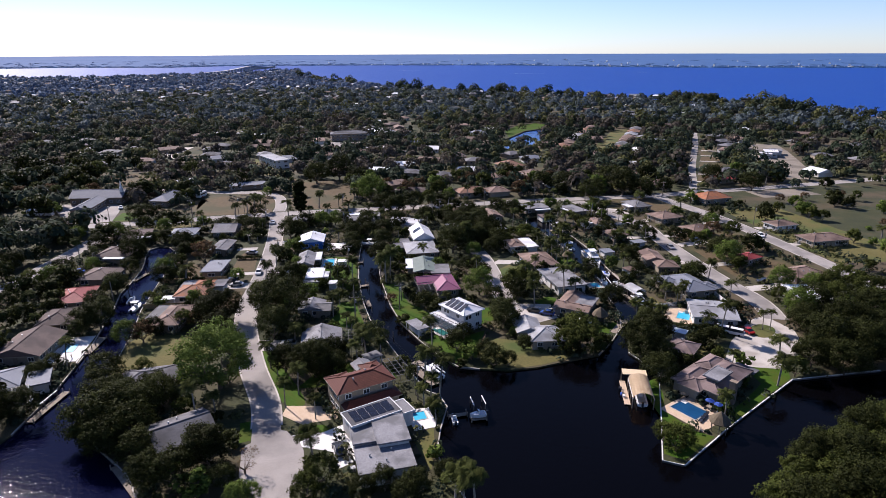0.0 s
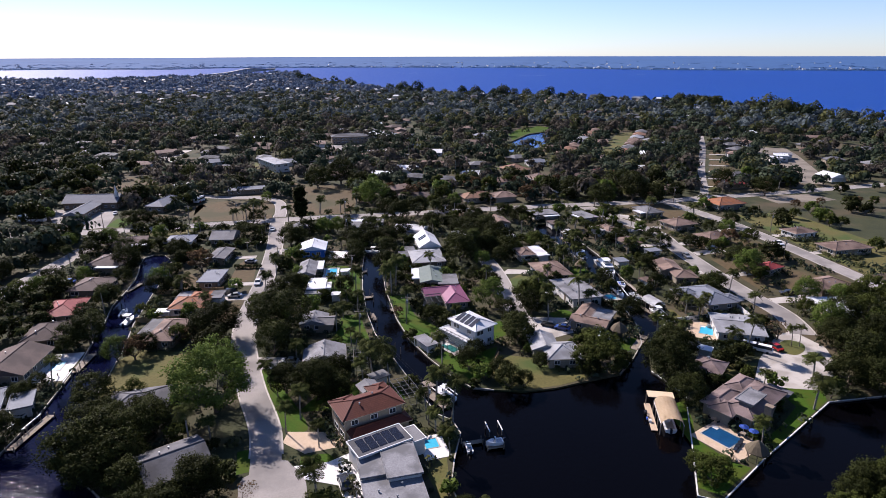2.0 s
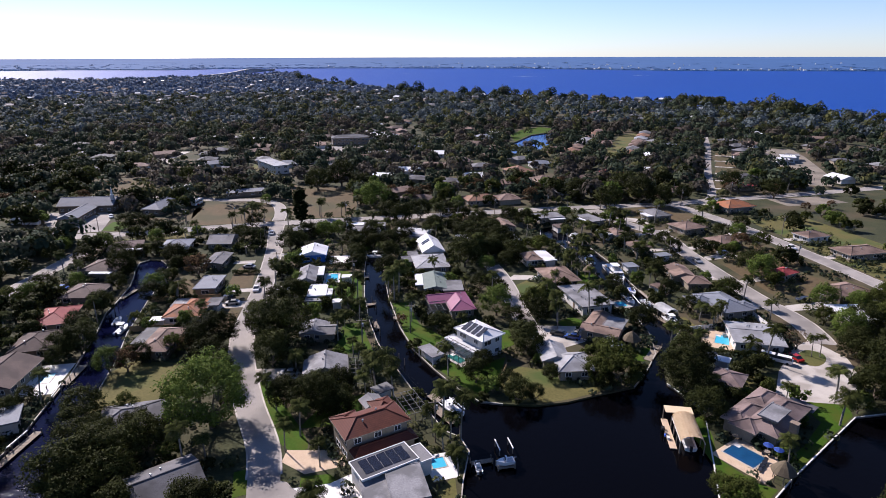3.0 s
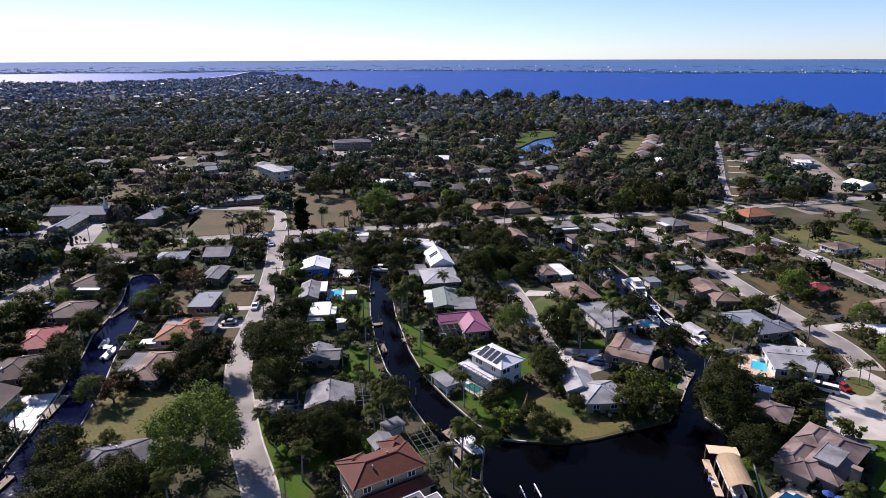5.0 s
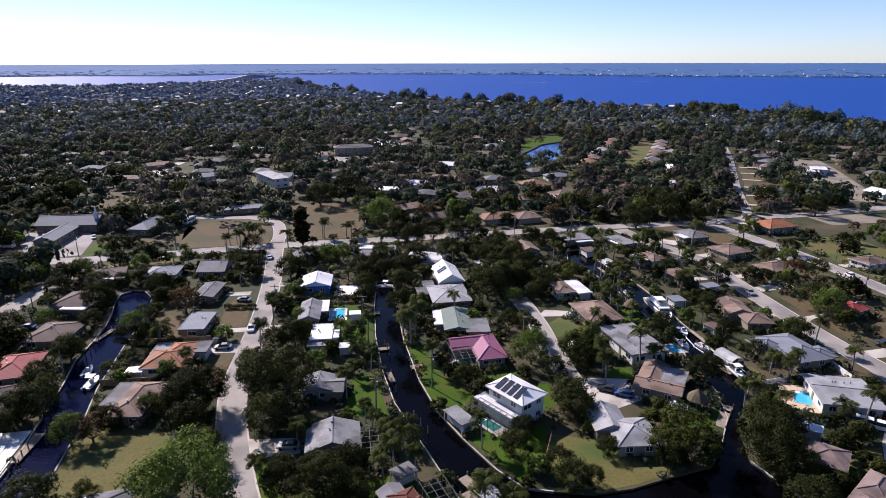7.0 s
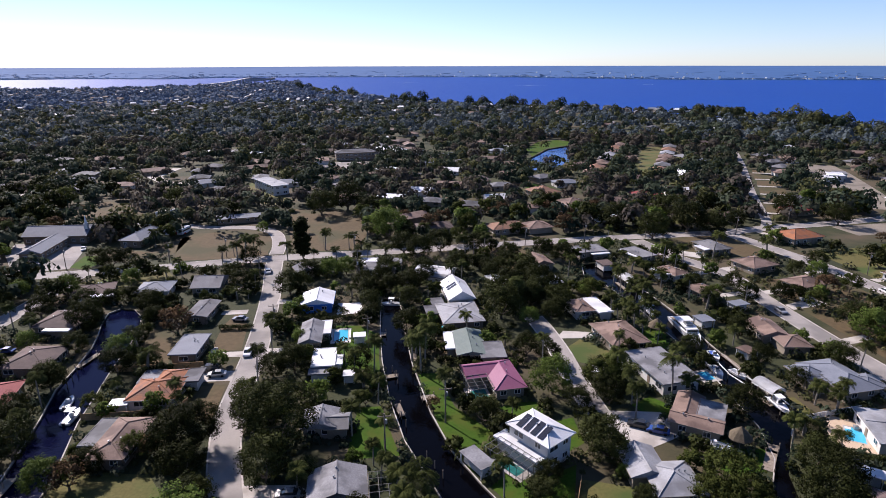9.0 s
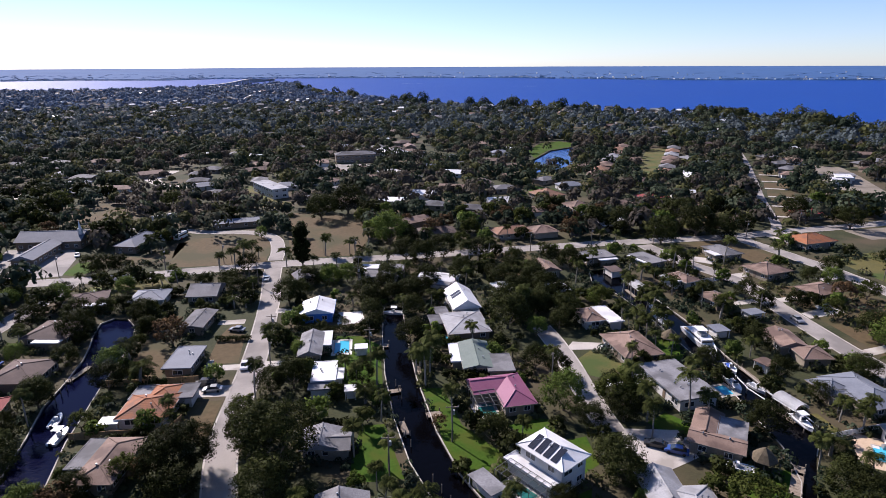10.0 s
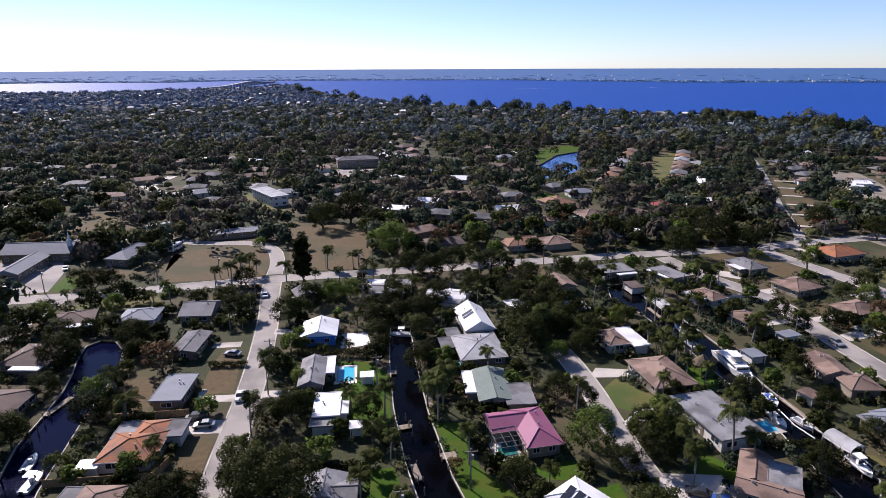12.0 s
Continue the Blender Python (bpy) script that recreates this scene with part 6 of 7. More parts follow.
for row in ((-35.2, 197.2, 182, "car_white"), (-40.5, 186.4, 92, "car_silver"), (-42.6, 189.0, 88, "car_dark", "van"), (-41.4, 219.4, 75, "car_silver"), (-129.9, 283, 30, "car_dark"), (-125, 279, 35, "car_dark"),
            (-100.6, 202.7, 80, "car_blue", "van"), (-98, 206, 85, "car_blue"), (-118.1, 300, 20, "car_white"), (-18.4, 141, 85, "car_silver"), (104.5, 133, 10, "car_red"), (97.6, 134.4, 50, "car_white", "van"),
            (100.3, 132.0, 50, "car_white", "van"), (84.6, 135, 0, "car_dark", "van"), (-3.6, 94.8, 15, "car_dark"), (51, 153.5, 60, "car_dark"), (54, 151, 60, "car_blue"), (-39.6, 262, 4, "car_white"), (119, 205, 178, "car_silver"),
            (163, 215, 178, "car_white"), (132, 166.5, 80, "car_dark"), (-110, 250, 0, "car_silver"), (58, 195.2, 85, "car_white"), (-86, 318.6, 60, "car_red", "van"), (126, 262, 60, "car_white"), (133, 212, 80, "car_silver")):
    car(*row)


def bus(x, y, rot, length=9.0, label="white camper bus parked on the grass"):
    ob = root("bus", pose(x, y, 0, 0, 0, rot), label, "bus")
    bm = boxes((-1.25, -length / 2, 0.5, 1.25, length / 2, 3.1))
    bmesh.ops.bevel(bm, geom=bm.edges[:], offset=0.15, segments=2, affect="EDGES")
    part("body", bm, "car_white", ob)
    for s in (-1, 1):
        part("window_band", boxes((s * 1.25 - 0.02, -length * 0.42, 1.7, s * 1.25 + 0.02, length * 0.42, 2.4)), "glass_dark", ob)
        for v in (-length * 0.32, length * 0.32):
            part("wheel", tube(bmesh.new(), (s * 1.12 - 0.13, v, 0.48), (s * 1.12 + 0.13, v, 0.48), 0.48, 0.48, 12), "tyre", ob)
    part("windscreen", boxes((-1.0, length / 2 - 0.02, 1.5, 1.0, length / 2 + 0.03, 2.6)), "glass_dark", ob)
    part("roof_unit", boxes((-0.5, -0.8, 3.1, 0.5, 0.8, 3.4)), "trim_white", ob)
    return ob


bus(-91.2, 316.5, -20, 8)
bus(-84.5, 319.5, -15, 7)
bus(-150, 290, 80, 12, "long white bus parked by the church lot")
bus(-101.5, 354, -50, 11, "white trailer beside the church lane")
bus(-100.5, 330.5, -62, 10, "white trailer beside the church lane")


# ---- poles, wires and the church steeple ----
def utility_pole(x, y, h=9.0, arm=True, rot=0.0):
    ob = root("utility_pole", pose(x, y, 0, 0, 0, rot), "tall grey wooden utility pole", "pole", "utility poles")
    part("pole", tube(bmesh.new(), (0, 0, -0.5), (0, 0, h), 0.16, 0.11, 8), "pole_wood", ob)
    if arm:
        part("crossarm", boxes((-1.3, -0.07, h - 0.7, 1.3, 0.07, h - 0.55)), "pole_wood", ob)
        for u in (-1.2, 0.0, 1.2):
            part("insulator", tube(bmesh.new(), (u, 0, h - 0.55), (u, 0, h - 0.3), 0.05, 0.04, 6), "metal_grey", ob)
        part("transformer", tube(bmesh.new(), (0.3, 0.0, h - 2.2), (0.3, 0.0, h - 1.3), 0.25, 0.25, 8), "metal_grey", ob)
    return ob


POLES = [(13.0, 111.0), (-1.2, 150.0), (-4.2, 196.0), (-7.6, 245.0), (-9, 277)]
for px, py in POLES:
    utility_pole(px, py, 9.5)
for row in ((-113.6, 274.8), (-118.2, 261), (-78.3, 277.9), (11.6, 160), (35.7, 265), (112.9, 284.5), (155, 286), (-58.5, 282.5), (151.8, 196.6), (220.7, 304.7), (86, 284), (60, 281.6), (190, 300.5), (-41.5, 256), (-30, 210), (171, 232), (157, 160)):
    utility_pole(*row, h=8.5)


def wire(a, b, sag=0.8):
    bm = bmesh.new()
    rings = []
    for k in range(13):
        f = k / 12
        p = Vector(a).lerp(Vector(b), f) - Vector((0, 0, sag * 4 * f * (1 - f)))
        rings.append([bm.verts.new(p + Vector(o)) for o in ((0.012, 0, 0), (-0.008, 0, 0.01), (-0.008, 0, -0.01))])
    for r, s in zip(rings, rings[1:]):
        for n in range(3):
            bm.faces.new((r[n], r[(n + 1) % 3], s[(n + 1) % 3], s[n]))
    bmesh.ops.recalc_face_normals(bm, faces=bm.faces)
    return tagged(mesh_object("power_line", bm, "tyre"), "thin overhead power line between poles", "wire", "overhead power lines")


for (xa, ya), (xb, yb) in zip(POLES, POLES[1:]):
    for o in (-0.3, 0.3):
        wire((xa + o, ya, 8.9), (xb + o, yb, 8.9))

steeple = root("steeple", pose(-121.5, 313, 0), "slim white church steeple", "steeple")
part("tower", boxes((-0.7, -0.7, 5.5, 0.7, 0.7, 8.0)), "wall_white", steeple)
part("spire", tube(bmesh.new(), (0, 0, 8.0), (0, 0, 11.5), 0.6, 0.05, 8), "roof_white", steeple)


# ---- the bridge over the river ----
def bridge():
    a, b = Vector((-545, 2205, 0)), Vector((-440, 3200, 0))
    ob = root("road_bridge", pose(a.x, a.y, 0), "long low concrete road bridge over the river", "bridge")
    way = (b - a).normalized()
    n = 26
    rise = lambda f: 6.0 + 9.0 * math.exp(-((f - 0.55) / 0.2) ** 2)
    side = Vector((-way.y, way.x, 0))
    length = (b - a).length
    for i in range(n):
        f0, f1 = i / n, (i + 1) / n
        bm = bmesh.new()
        q = []
        for f in (f0, f1):
            p = way * length * f
            for o, dz in ((-6, 0), (6, 0), (6, -1.6), (-6, -1.6)):
                q.append(bm.verts.new((*(p + side * o).xy, rise(f) + dz)))
        for k in range(4):
            bm.faces.new((q[k], q[(k + 1) % 4], q[4 + (k + 1) % 4], q[4 + k]))
        bmesh.ops.recalc_face_normals(bm, faces=bm.faces)
        part("span", bm, "concrete", ob)
        p = way * length * f0
        part("pier", boxes((p.x - 5, p.y - 1.2, -4, p.x + 5, p.y + 1.2, rise(f0) - 1.5)), "concrete", ob)
    return ob


bridge()


# ---- patio furniture by the point house ----
def lounger(x, y, rot):
    ob = root("sun_lounger", pose(x, y, 0.06, 0, 0, rot), "dark sun lounger on the pale pool deck", "lounger", "sun loungers by the pool")
    part("bed", boxes((-0.32, -0.95, 0.28, 0.32, 0.45, 0.36)), "car_dark", ob)
    part("backrest", boxes((-0.32, 0.0, -0.04, 0.32, 0.65, 0.04)), "car_dark", ob).matrix_basis = pose(0, 0.44, 0.32, 40, 0, 0)
    for u in (-0.28, 0.28):
        for v in (-0.85, 0.4):
            part("leg", boxes((u - 0.03, v - 0.03, 0, u + 0.03, v + 0.03, 0.28)), "car_dark", ob)


for k in range(3):
    lounger(70.6 + k * 0.95, 95.4 + k * 0.75, -48)


def parasol(x, y):
    ob = root("parasol", pose(x, y, 0.06), "blue parasol over a patio table", "parasol", "blue parasols")
    part("pole", tube(bmesh.new(), (0, 0, 0), (0, 0, 2.5), 0.03, 0.03), "trim_white", ob)
    bm = bmesh.new()
    top = bm.verts.new((0, 0, 2.55))
    rim = [bm.verts.new((0.95 * math.cos(i * math.tau / 8), 0.95 * math.sin(i * math.tau / 8), 2.15)) for i in range(8)]
    for i in range(8):
        bm.faces.new((top, rim[i], rim[(i + 1) % 8]))
    bmesh.ops.solidify(bm, geom=bm.faces[:], thickness=0.03)
    part("canopy", bm, "tarp_blue", ob)
    part("base", tube(bmesh.new(), (0, 0, 0), (0, 0, 0.12), 0.28, 0.25, 10), "concrete", ob)


def patio_table(x, y):
    ob = root("patio_table", pose(x, y, 0.06), "round patio table with dark chairs around it", "table", "patio tables")
    part("tabletop", tube(bmesh.new(), (0, 0, 0.7), (0, 0, 0.75), 0.6, 0.6, 14), "wood_dock", ob)
    part("stand", tube(bmesh.new(), (0, 0, 0), (0, 0, 0.7), 0.06, 0.05), "car_dark", ob)
    for k in range(4):
        a = k * math.tau / 4 + 0.4
        chair = root("patio_chair", pose(x + 1.0 * math.cos(a), y + 1.0 * math.sin(a), 0.06, 0, 0, math.degrees(a) - 90), "dark patio chair beside a table", "chair", "patio chairs")
        part("seat", boxes((-0.24, -0.24, 0.4, 0.24, 0.24, 0.46)), "car_dark", chair)
        part("backrest", boxes((-0.24, 0.2, 0.46, 0.24, 0.25, 0.9)), "car_dark", chair)
        for u in (-0.2, 0.2):
            for v in (-0.2, 0.2):
                part("leg", boxes((u - 0.02, v - 0.02, 0, u + 0.02, v + 0.02, 0.4)), "car_dark", chair)


patio_table(74.4, 99.2)
patio_table(71.4, 104.6)
parasol(74.4, 99.2)
parasol(75.4, 97.6)


# ---- single trees ----
trees("great_oak", [(-21.6, 156.0, 1.62), (-38.5, 156.5, 1.25), (-10.2, 123.5, 1.15)])
trees("oak", [(-37.3, 148.5, 0.9), (-33.2, 138.5, 0.87), (-28.0, 164.5, 1.06), (-22.6, 145.3, 1.11), (-22.0, 185.4, 0.94), (-27.1, 184.5, 0.75), (-6.3, 185.4, 0.75), (4.6, 202.1, 0.95), (8.6, 238.4, 0.81), (34.6, 211.0, 1.29), (45.4, 220.2, 0.99), (36.1, 187.3, 0.77), (40.3, 146.2, 0.97), (19.3, 158.4, 0.75), (24.8, 132.1, 0.73), (27.5, 138.7, 0.58), (32.4, 122.7, 0.7), (31.5, 127.4, 0.63), (42.3, 131.3, 0.47), (70.1, 123.7, 1.23), (65.0, 119.0, 0.99), (78.2, 131.8, 0.91), (95.6, 189.7, 0.8), (79.1, 182.7, 0.68), (110.2, 171.1, 0.85), (113.5, 213.3, 0.8), (92.4, 175.2, 0.68), (130.8, 191.0, 1.05), (98.3, 164.0, 0.6)])
trees("oak", [(-17.5, 127.1, 0.87), (-6.5, 121.2, 0.87), (-89.2, 221.0, 1.06), (-97.3, 273.4, 0.95), (-71.5, 157.9, 1.0), (-72.6, 184.0, 0.88), (-64.3, 189.7, 0.88), (-55.2, 151.8, 0.66), (-40.9, 154.8, 1.14), (-28.6, 95.2, 0.9), (-55.0, 104.9, 1.2), (-48.6, 108.7, 1.12), (-44.1, 111.4, 0.97), (-49.2, 99.3, 0.97), (-41.8, 114.7, 0.93), (-55.0, 99.5, 0.78), (-5.9, 124.4, 0.72), (63.2, 113.9, 0.9), (77.3, 136.2, 0.84), (115.5, 117.8, 1.34), (128.2, 126.6, 1.3), (123.3, 113.5, 1.35), (108.5, 113.1, 0.97), (140.6, 132.5, 1.31), (119.8, 132.2, 0.86), (113.4, 108.5, 1.09), (4.9, 82.7, 0.59), (10.6, 81.1, 0.63), (15.9, 84.0, 0.51)])
trees("oak", [(8.5, 78.6, 0.61), (1.0, 81.3, 0.54), (40.6, 143.1, 0.82), (79.3, 154.0, 0.85), (-29.2, 238.6, 1.03), (-45.5, 244.1, 0.93), (-50.6, 256.2, 0.76), (-59.1, 255.8, 0.69), (-5.4, 240.0, 0.82), (0.6, 243.6, 0.84), (15.4, 269.7, 1.19), (10.1, 277.5, 1.14), (25.1, 281.9, 1.17), (41.4, 230.8, 1.08), (38.4, 243.1, 0.86), (63.6, 267.1, 0.9), (69.0, 259.4, 0.96), (111.4, 257.4, 0.69), (114.2, 222.9, 0.8), (103.1, 227.1, 0.68), (125.5, 214.5, 0.7), (116.5, 287.9, 1.45), (109.6, 308.9, 1.33), (136.3, 293.2, 1.73), (136.9, 312.2, 1.62), (144.3, 286.3, 1.32), (162.5, 298.3, 0.98), (199.8, 316.5, 1.35), (143.9, 232.8, 0.75), (-26.5, 345.8, 1.6)])
trees("oak", [(-13.9, 355.6, 1.86), (-3.3, 341.4, 1.25), (-47.4, 277.0, 0.83), (-104.5, 279.1, 0.8), (-93.5, 277.8, 0.8), (-100.8, 275.3, 0.62), (-68.3, 226.9, 0.95), (-65.7, 220.9, 0.66), (158.1, 240.7, 0.85), (209.5, 295.3, 1.31)])
trees("great_green", [(-31.4, 121.4, 1.95)])
trees("green", [(37.1, 168.2, 1.13), (130.3, 185.0, 1.1), (41.7, 138.3, 0.38), (-22.3, 201.7, 0.52), (-61.0, 147.6, 0.83), (-66.7, 198.5, 0.85), (-19.9, 82.7, 0.52), (-16.8, 83.7, 0.42), (63.4, 88.6, 0.5), (5.0, 298.7, 1.74), (-17.0, 253.7, 0.88), (-11.7, 256.3, 0.81), (150.5, 230.6, 0.8), (-50.1, 316.9, 0.64), (41.3, 205.3, 0.71), (-124, 347.5, 0.5)])
trees("olive", [(45.5, 167.1, 1.25), (57.0, 131.5, 1.23), (52.4, 128.0, 0.96), (130.6, 205.3, 0.85), (-31.2, 171.4, 0.98), (-48.7, 155.8, 0.73), (151.6, 217.1, 0.95), (-50.2, 128.6, 0.68), (-63.6, 173.9, 0.6), (-6.4, 85.5, 0.87), (-8.5, 82.0, 0.75), (60.6, 86.6, 0.8), (59.6, 90.0, 0.6), (151.9, 146.2, 1.29), (139.8, 144.7, 1.14), (57.1, 126.5, 1.05), (-161.6, 384.4, 1.5), (-166.7, 364.6, 1.5), (-103.0, 372.2, 1.4), (32.1, 285.7, 1.02), (65.5, 222.1, 0.96), (85.6, 231.3, 0.61), (93.8, 233.0, 0.81), (102.3, 218.9, 0.78), (40.1, 305.6, 1.22)])
trees("rust", [(142.9, 216.8, 0.95), (-45.2, 155.8, 0.69), (-56.8, 147.5, 0.88), (-56.7, 212.2, 1.21), (9.5, 164.5, 0.48), (-120.2, 350.4, 0.58), (-106.8, 312.2, 0.76), (-140.7, 358.5, 0.9), (24.1, 309.3, 1.17)])
trees("palm", [(-32.3, 198.5, 0.86), (-32.1, 205.1, 0.79), (-30.5, 181.0, 0.97), (-21.3, 129.3, 0.86), (-19.2, 125.8, 0.74), (-16.8, 141.7, 0.88), (-3.5, 147.6, 0.7), (-1.3, 152.7, 0.77), (-2.3, 141.9, 0.72), (1.7, 130.7, 1.07), (-0.4, 128.3, 0.87), (-6.2, 165.9, 0.78), (-2.2, 169.0, 0.72), (6.2, 187.4, 1.17), (8.3, 181.3, 1.2), (49.7, 165.5, 0.71), (51.5, 156.1, 0.9), (53.1, 161.9, 0.94), (18.8, 136.1, 0.81), (74.7, 203.3, 0.71), (72.4, 189.3, 0.75), (71.0, 177.0, 0.93), (-43.2, 168.3, 0.7), (9.9, 186.9, 1.17), (12.5, 167.1, 0.9), (65.6, 160.3, 1.11), (79.4, 219.6, 0.75), (-8.8, 158.3, 0.99), (0.7, 138.4, 0.95), (5.0, 128.5, 0.71)])
trees("palm", [(17.4, 115.2, 1.2), (18.8, 113.0, 1.11), (96.9, 132.5, 1.0), (-8.8, 106.2, 0.73), (-7.8, 89.8, 1.16), (13.3, 105.6, 0.85), (15.8, 110.0, 0.88), (15.9, 99.9, 0.79), (19.3, 80.0, 0.94), (20.2, 77.0, 0.81), (23.5, 72.4, 1.11), (88.6, 114.0, 0.7), (101.4, 115.2, 1.17), (95.5, 104.7, 1.2), (16.2, 75.4, 1.17), (12.7, 112.9, 0.76), (-15.7, 111.7, 0.72), (-13.3, 116.2, 0.99), (-118.4, 328.6, 0.79), (-50.0, 333.3, 0.79), (-90.5, 300.2, 1.16), (-57.1, 275.4, 0.87), (-48.5, 274.2, 1.16), (-52.1, 271.6, 1.19), (-48.3, 283.8, 1.08), (-20.9, 287.0, 1.17), (-15.7, 269.7, 0.99), (-8.0, 268.7, 0.7)])
trees("palm", [(-4.1, 274.5, 0.77), (-34.4, 275.4, 1.16), (-78.4, 278.3, 0.72), (34.0, 257.0, 0.7), (127.2, 256.6, 1.19), (102.4, 247.7, 1.17), (107.0, 247.1, 0.74), (32.8, 266.2, 1.13), (-32.6, 316.7, 0.89), (-39.7, 331.9, 0.79), (41.8, 217.9, 1.11), (69.0, 196.8, 1.04), (69.4, 192.1, 0.84), (76.1, 199.0, 0.71), (68.4, 200.0, 0.74), (67.2, 203.5, 0.71), (66.6, 207.1, 1.11), (-2.8, 184.5, 0.95), (-7.5, 182.9, 0.7), (-9.9, 187.8, 0.8)])
trees("palm", [(77.2, 223.3, 1.0), (76.7, 217.5, 1.1), (76, 212.2, 0.95), (76.4, 209.3, 1.1), (76.6, 206.2, 1.0), (76.8, 203.5, 1.05), (77.2, 229.5, 0.9), (-60.1, 280.9, 0.7), (-55.8, 283.4, 0.75), (-50.7, 282.7, 0.7), (-46.2, 285.2, 0.8), (-21.6, 288.3, 0.75), (-9.4, 286.7, 1.1), (-11.5, 287.5, 0.95)])
trees("oak", [(39.5, 217, 1.0), (46, 219, 0.9), (37, 226, 1.0), (49, 209, 0.7), (40.6, 183.5, 0.7), (49.5, 171.5, 0.8), (48.2, 162.5, 0.9), (40.3, 161, 0.7)])
trees("yard_oak", [(86, 126, 0.5), (90, 127.5, 0.55), (93.5, 129.5, 0.5), (88, 121.5, 0.4), (78.5, 116.5, 0.45), (75.5, 118.5, 0.5)])
trees("palm", [(94.6, 152.5, 0.9), (96.4, 154.2, 0.8), (92.8, 156.5, 0.9), (98, 156, 0.75), (62.6, 162.4, 1.1), (51.2, 166.4, 1.1), (73.8, 94.8, 0.8), (109.6, 133.6, 0.6), (111.6, 133.2, 0.6)])
trees("oak", [(-76.5, 168, 0.8), (-77, 158, 0.75), (-75, 153.5, 0.6), (-79, 173.5, 0.7), (-78.5, 187, 0.7), (-80, 204, 0.7), (-74.5, 130, 0.6), (-73.5, 136, 0.5)])
trees("oak", [(-27.3, 93.2, 1.05), (-31.5, 88.5, 0.9), (-36.5, 89.5, 0.8), (-23.6, 87.2, 0.6), (-40.5, 97, 0.8)])
trees("bare", [(-17.6, 91.8, 0.71), (108.8, 137.9, 0.76)])
trees("mangrove", [(69.4, 68.2, 0.6), (78.0, 74.6, 0.65), (84.5, 78.7, 0.68), (83.6, 73.2, 0.76), (93.3, 81.1, 0.71), (88.6, 72.5, 0.77), (97.7, 77.9, 0.82), (106.5, 85.0, 0.76), (73.7, 67.1, 0.7), (77.5, 65.2, 0.71), (82.8, 64.2, 0.77), (90.2, 67.3, 0.81), (80.0, 71.2, 0.64), (102.4, 86.0, 0.69), (68.7, 64.2, 0.59), (84.3, 68.5, 0.74)])
trees("oak", [(114, 113.5, 1.0), (121, 113, 0.9), (130, 114.5, 1.1), (139, 117, 1.2), (148, 119, 1.2), (126, 119, 1.0), (134, 123, 1.1)])
trees("oak", [(-64, 117, 0.8), (-57.5, 112.5, 0.9), (-49.5, 114.5, 0.9), (-58.5, 104.5, 0.8), (-50.5, 96.5, 0.85), (-44.5, 104, 1.0), (-45, 120, 0.75), (-52, 120, 0.7)])
trees("cypress", [(-28.2, 272.0, 1.76)])
trees("oak", [(452, 870, 1.2), (458, 862, 1.1), (445, 872, 1.0), (540, 640, 1.3), (548, 634, 1.1), (322, 980, 1.2)])


trees("oak", [(-6.5, 130.5, 0.85), (-12.5, 129, 0.8), (-30.5, 212, 0.6), (-26, 240, 0.9), (-24, 252, 0.9), (53, 125.8, 0.5), (36, 123, 0.5), (13, 240, 0.8), (18, 250, 1.0), (28, 252, 1.0), (2, 252, 0.9)])

# ---- filling trees and shrubs ----
CLOSE = random.Random(5)


def scatter(count, x0, x1, y0, y1, kinds, lo, hi, gap=3.0, area=None):
    tries = 0
    done = 0
    while done < count and tries < count * 10:
        tries += 1
        x, y = CLOSE.uniform(x0, x1), CLOSE.uniform(y0, y1)
        s = CLOSE.uniform(lo, hi)
        if any((x - a) ** 2 + (y - b) ** 2 < (r * 0.6 + gap * s * 0.5) ** 2 for a, b, r in PLACED):
            continue
        if area and not inside(x, y, area):
            continue
        if any(inside(x, y, w) for w in WATERS) or not free_spot(x, y, gap * s * 0.4):
            continue
        PLACED.append((x, y, gap * s))
        tree(CLOSE.choice(kinds), x, y, s)
        done += 1


for row, (offset, size) in enumerate(((2.6, 0.7), (6.8, 0.85), (11.5, 0.95), (17.0, 1.05))):
    for k in range(20):
        a, b = POINT[12 + k // 4], POINT[13 + k // 4]
        f = (k % 4 + 0.5 * (row % 2)) / 4
        trees(("mangrove", "oak", "mangrove", "oak", "olive")[(k * 3 + row) % 5], [(a[0] + (b[0] - a[0]) * f + offset * 0.45, a[1] + (b[1] - a[1]) * f - offset, size + 0.06 * ((k * 5 + row) % 4))])
scatter(30, 66, 150, 40, 104, ["mangrove"], 0.8, 1.2, 3.6, [(66, 40), (66, 66), (80, 77.5), (93, 83), (110, 89), (150, 98), (150, 40)])
scatter(16, -62, -43, 84, 130, ["oak"], 0.75, 1.05, 3.6)
scatter(26, -120, -70, 84, 132, ["oak", "oak", "palm"], 0.7, 1.05, 3.4)
scatter(22, 118, 170, 118, 165, ["olive", "oak", "olive", "green"], 0.7, 1.2, 4.8)
scatter(50, -170, -78, 130, 262, ["oak", "oak", "olive", "green", "palm"], 0.6, 1.0, 4.6)
scatter(60, -135, -74, 110, 262, ["yard_oak", "yard_oak", "oak", "palm"], 0.6, 1.0, 4.0)
scatter(12, 34, 56, 204, 280, ["oak"], 0.7, 1.1, 5.0)
scatter(80, -75, 118, 84, 282, ["yard_oak", "yard_green", "yard_olive", "yard_green"], 0.35, 0.7, 4.4)
scatter(50, 120, 250, 130, 300, ["yard_oak", "yard_green", "yard_olive", "yard_olive", "rust"], 0.5, 0.85, 5.0)
trees("oak", [(-84, 238, 0.6), (-78, 239, 0.65), (-72.5, 236.5, 0.6), (-67.3, 229, 0.6), (-64.8, 207, 0.45), (-85, 224, 0.5)])
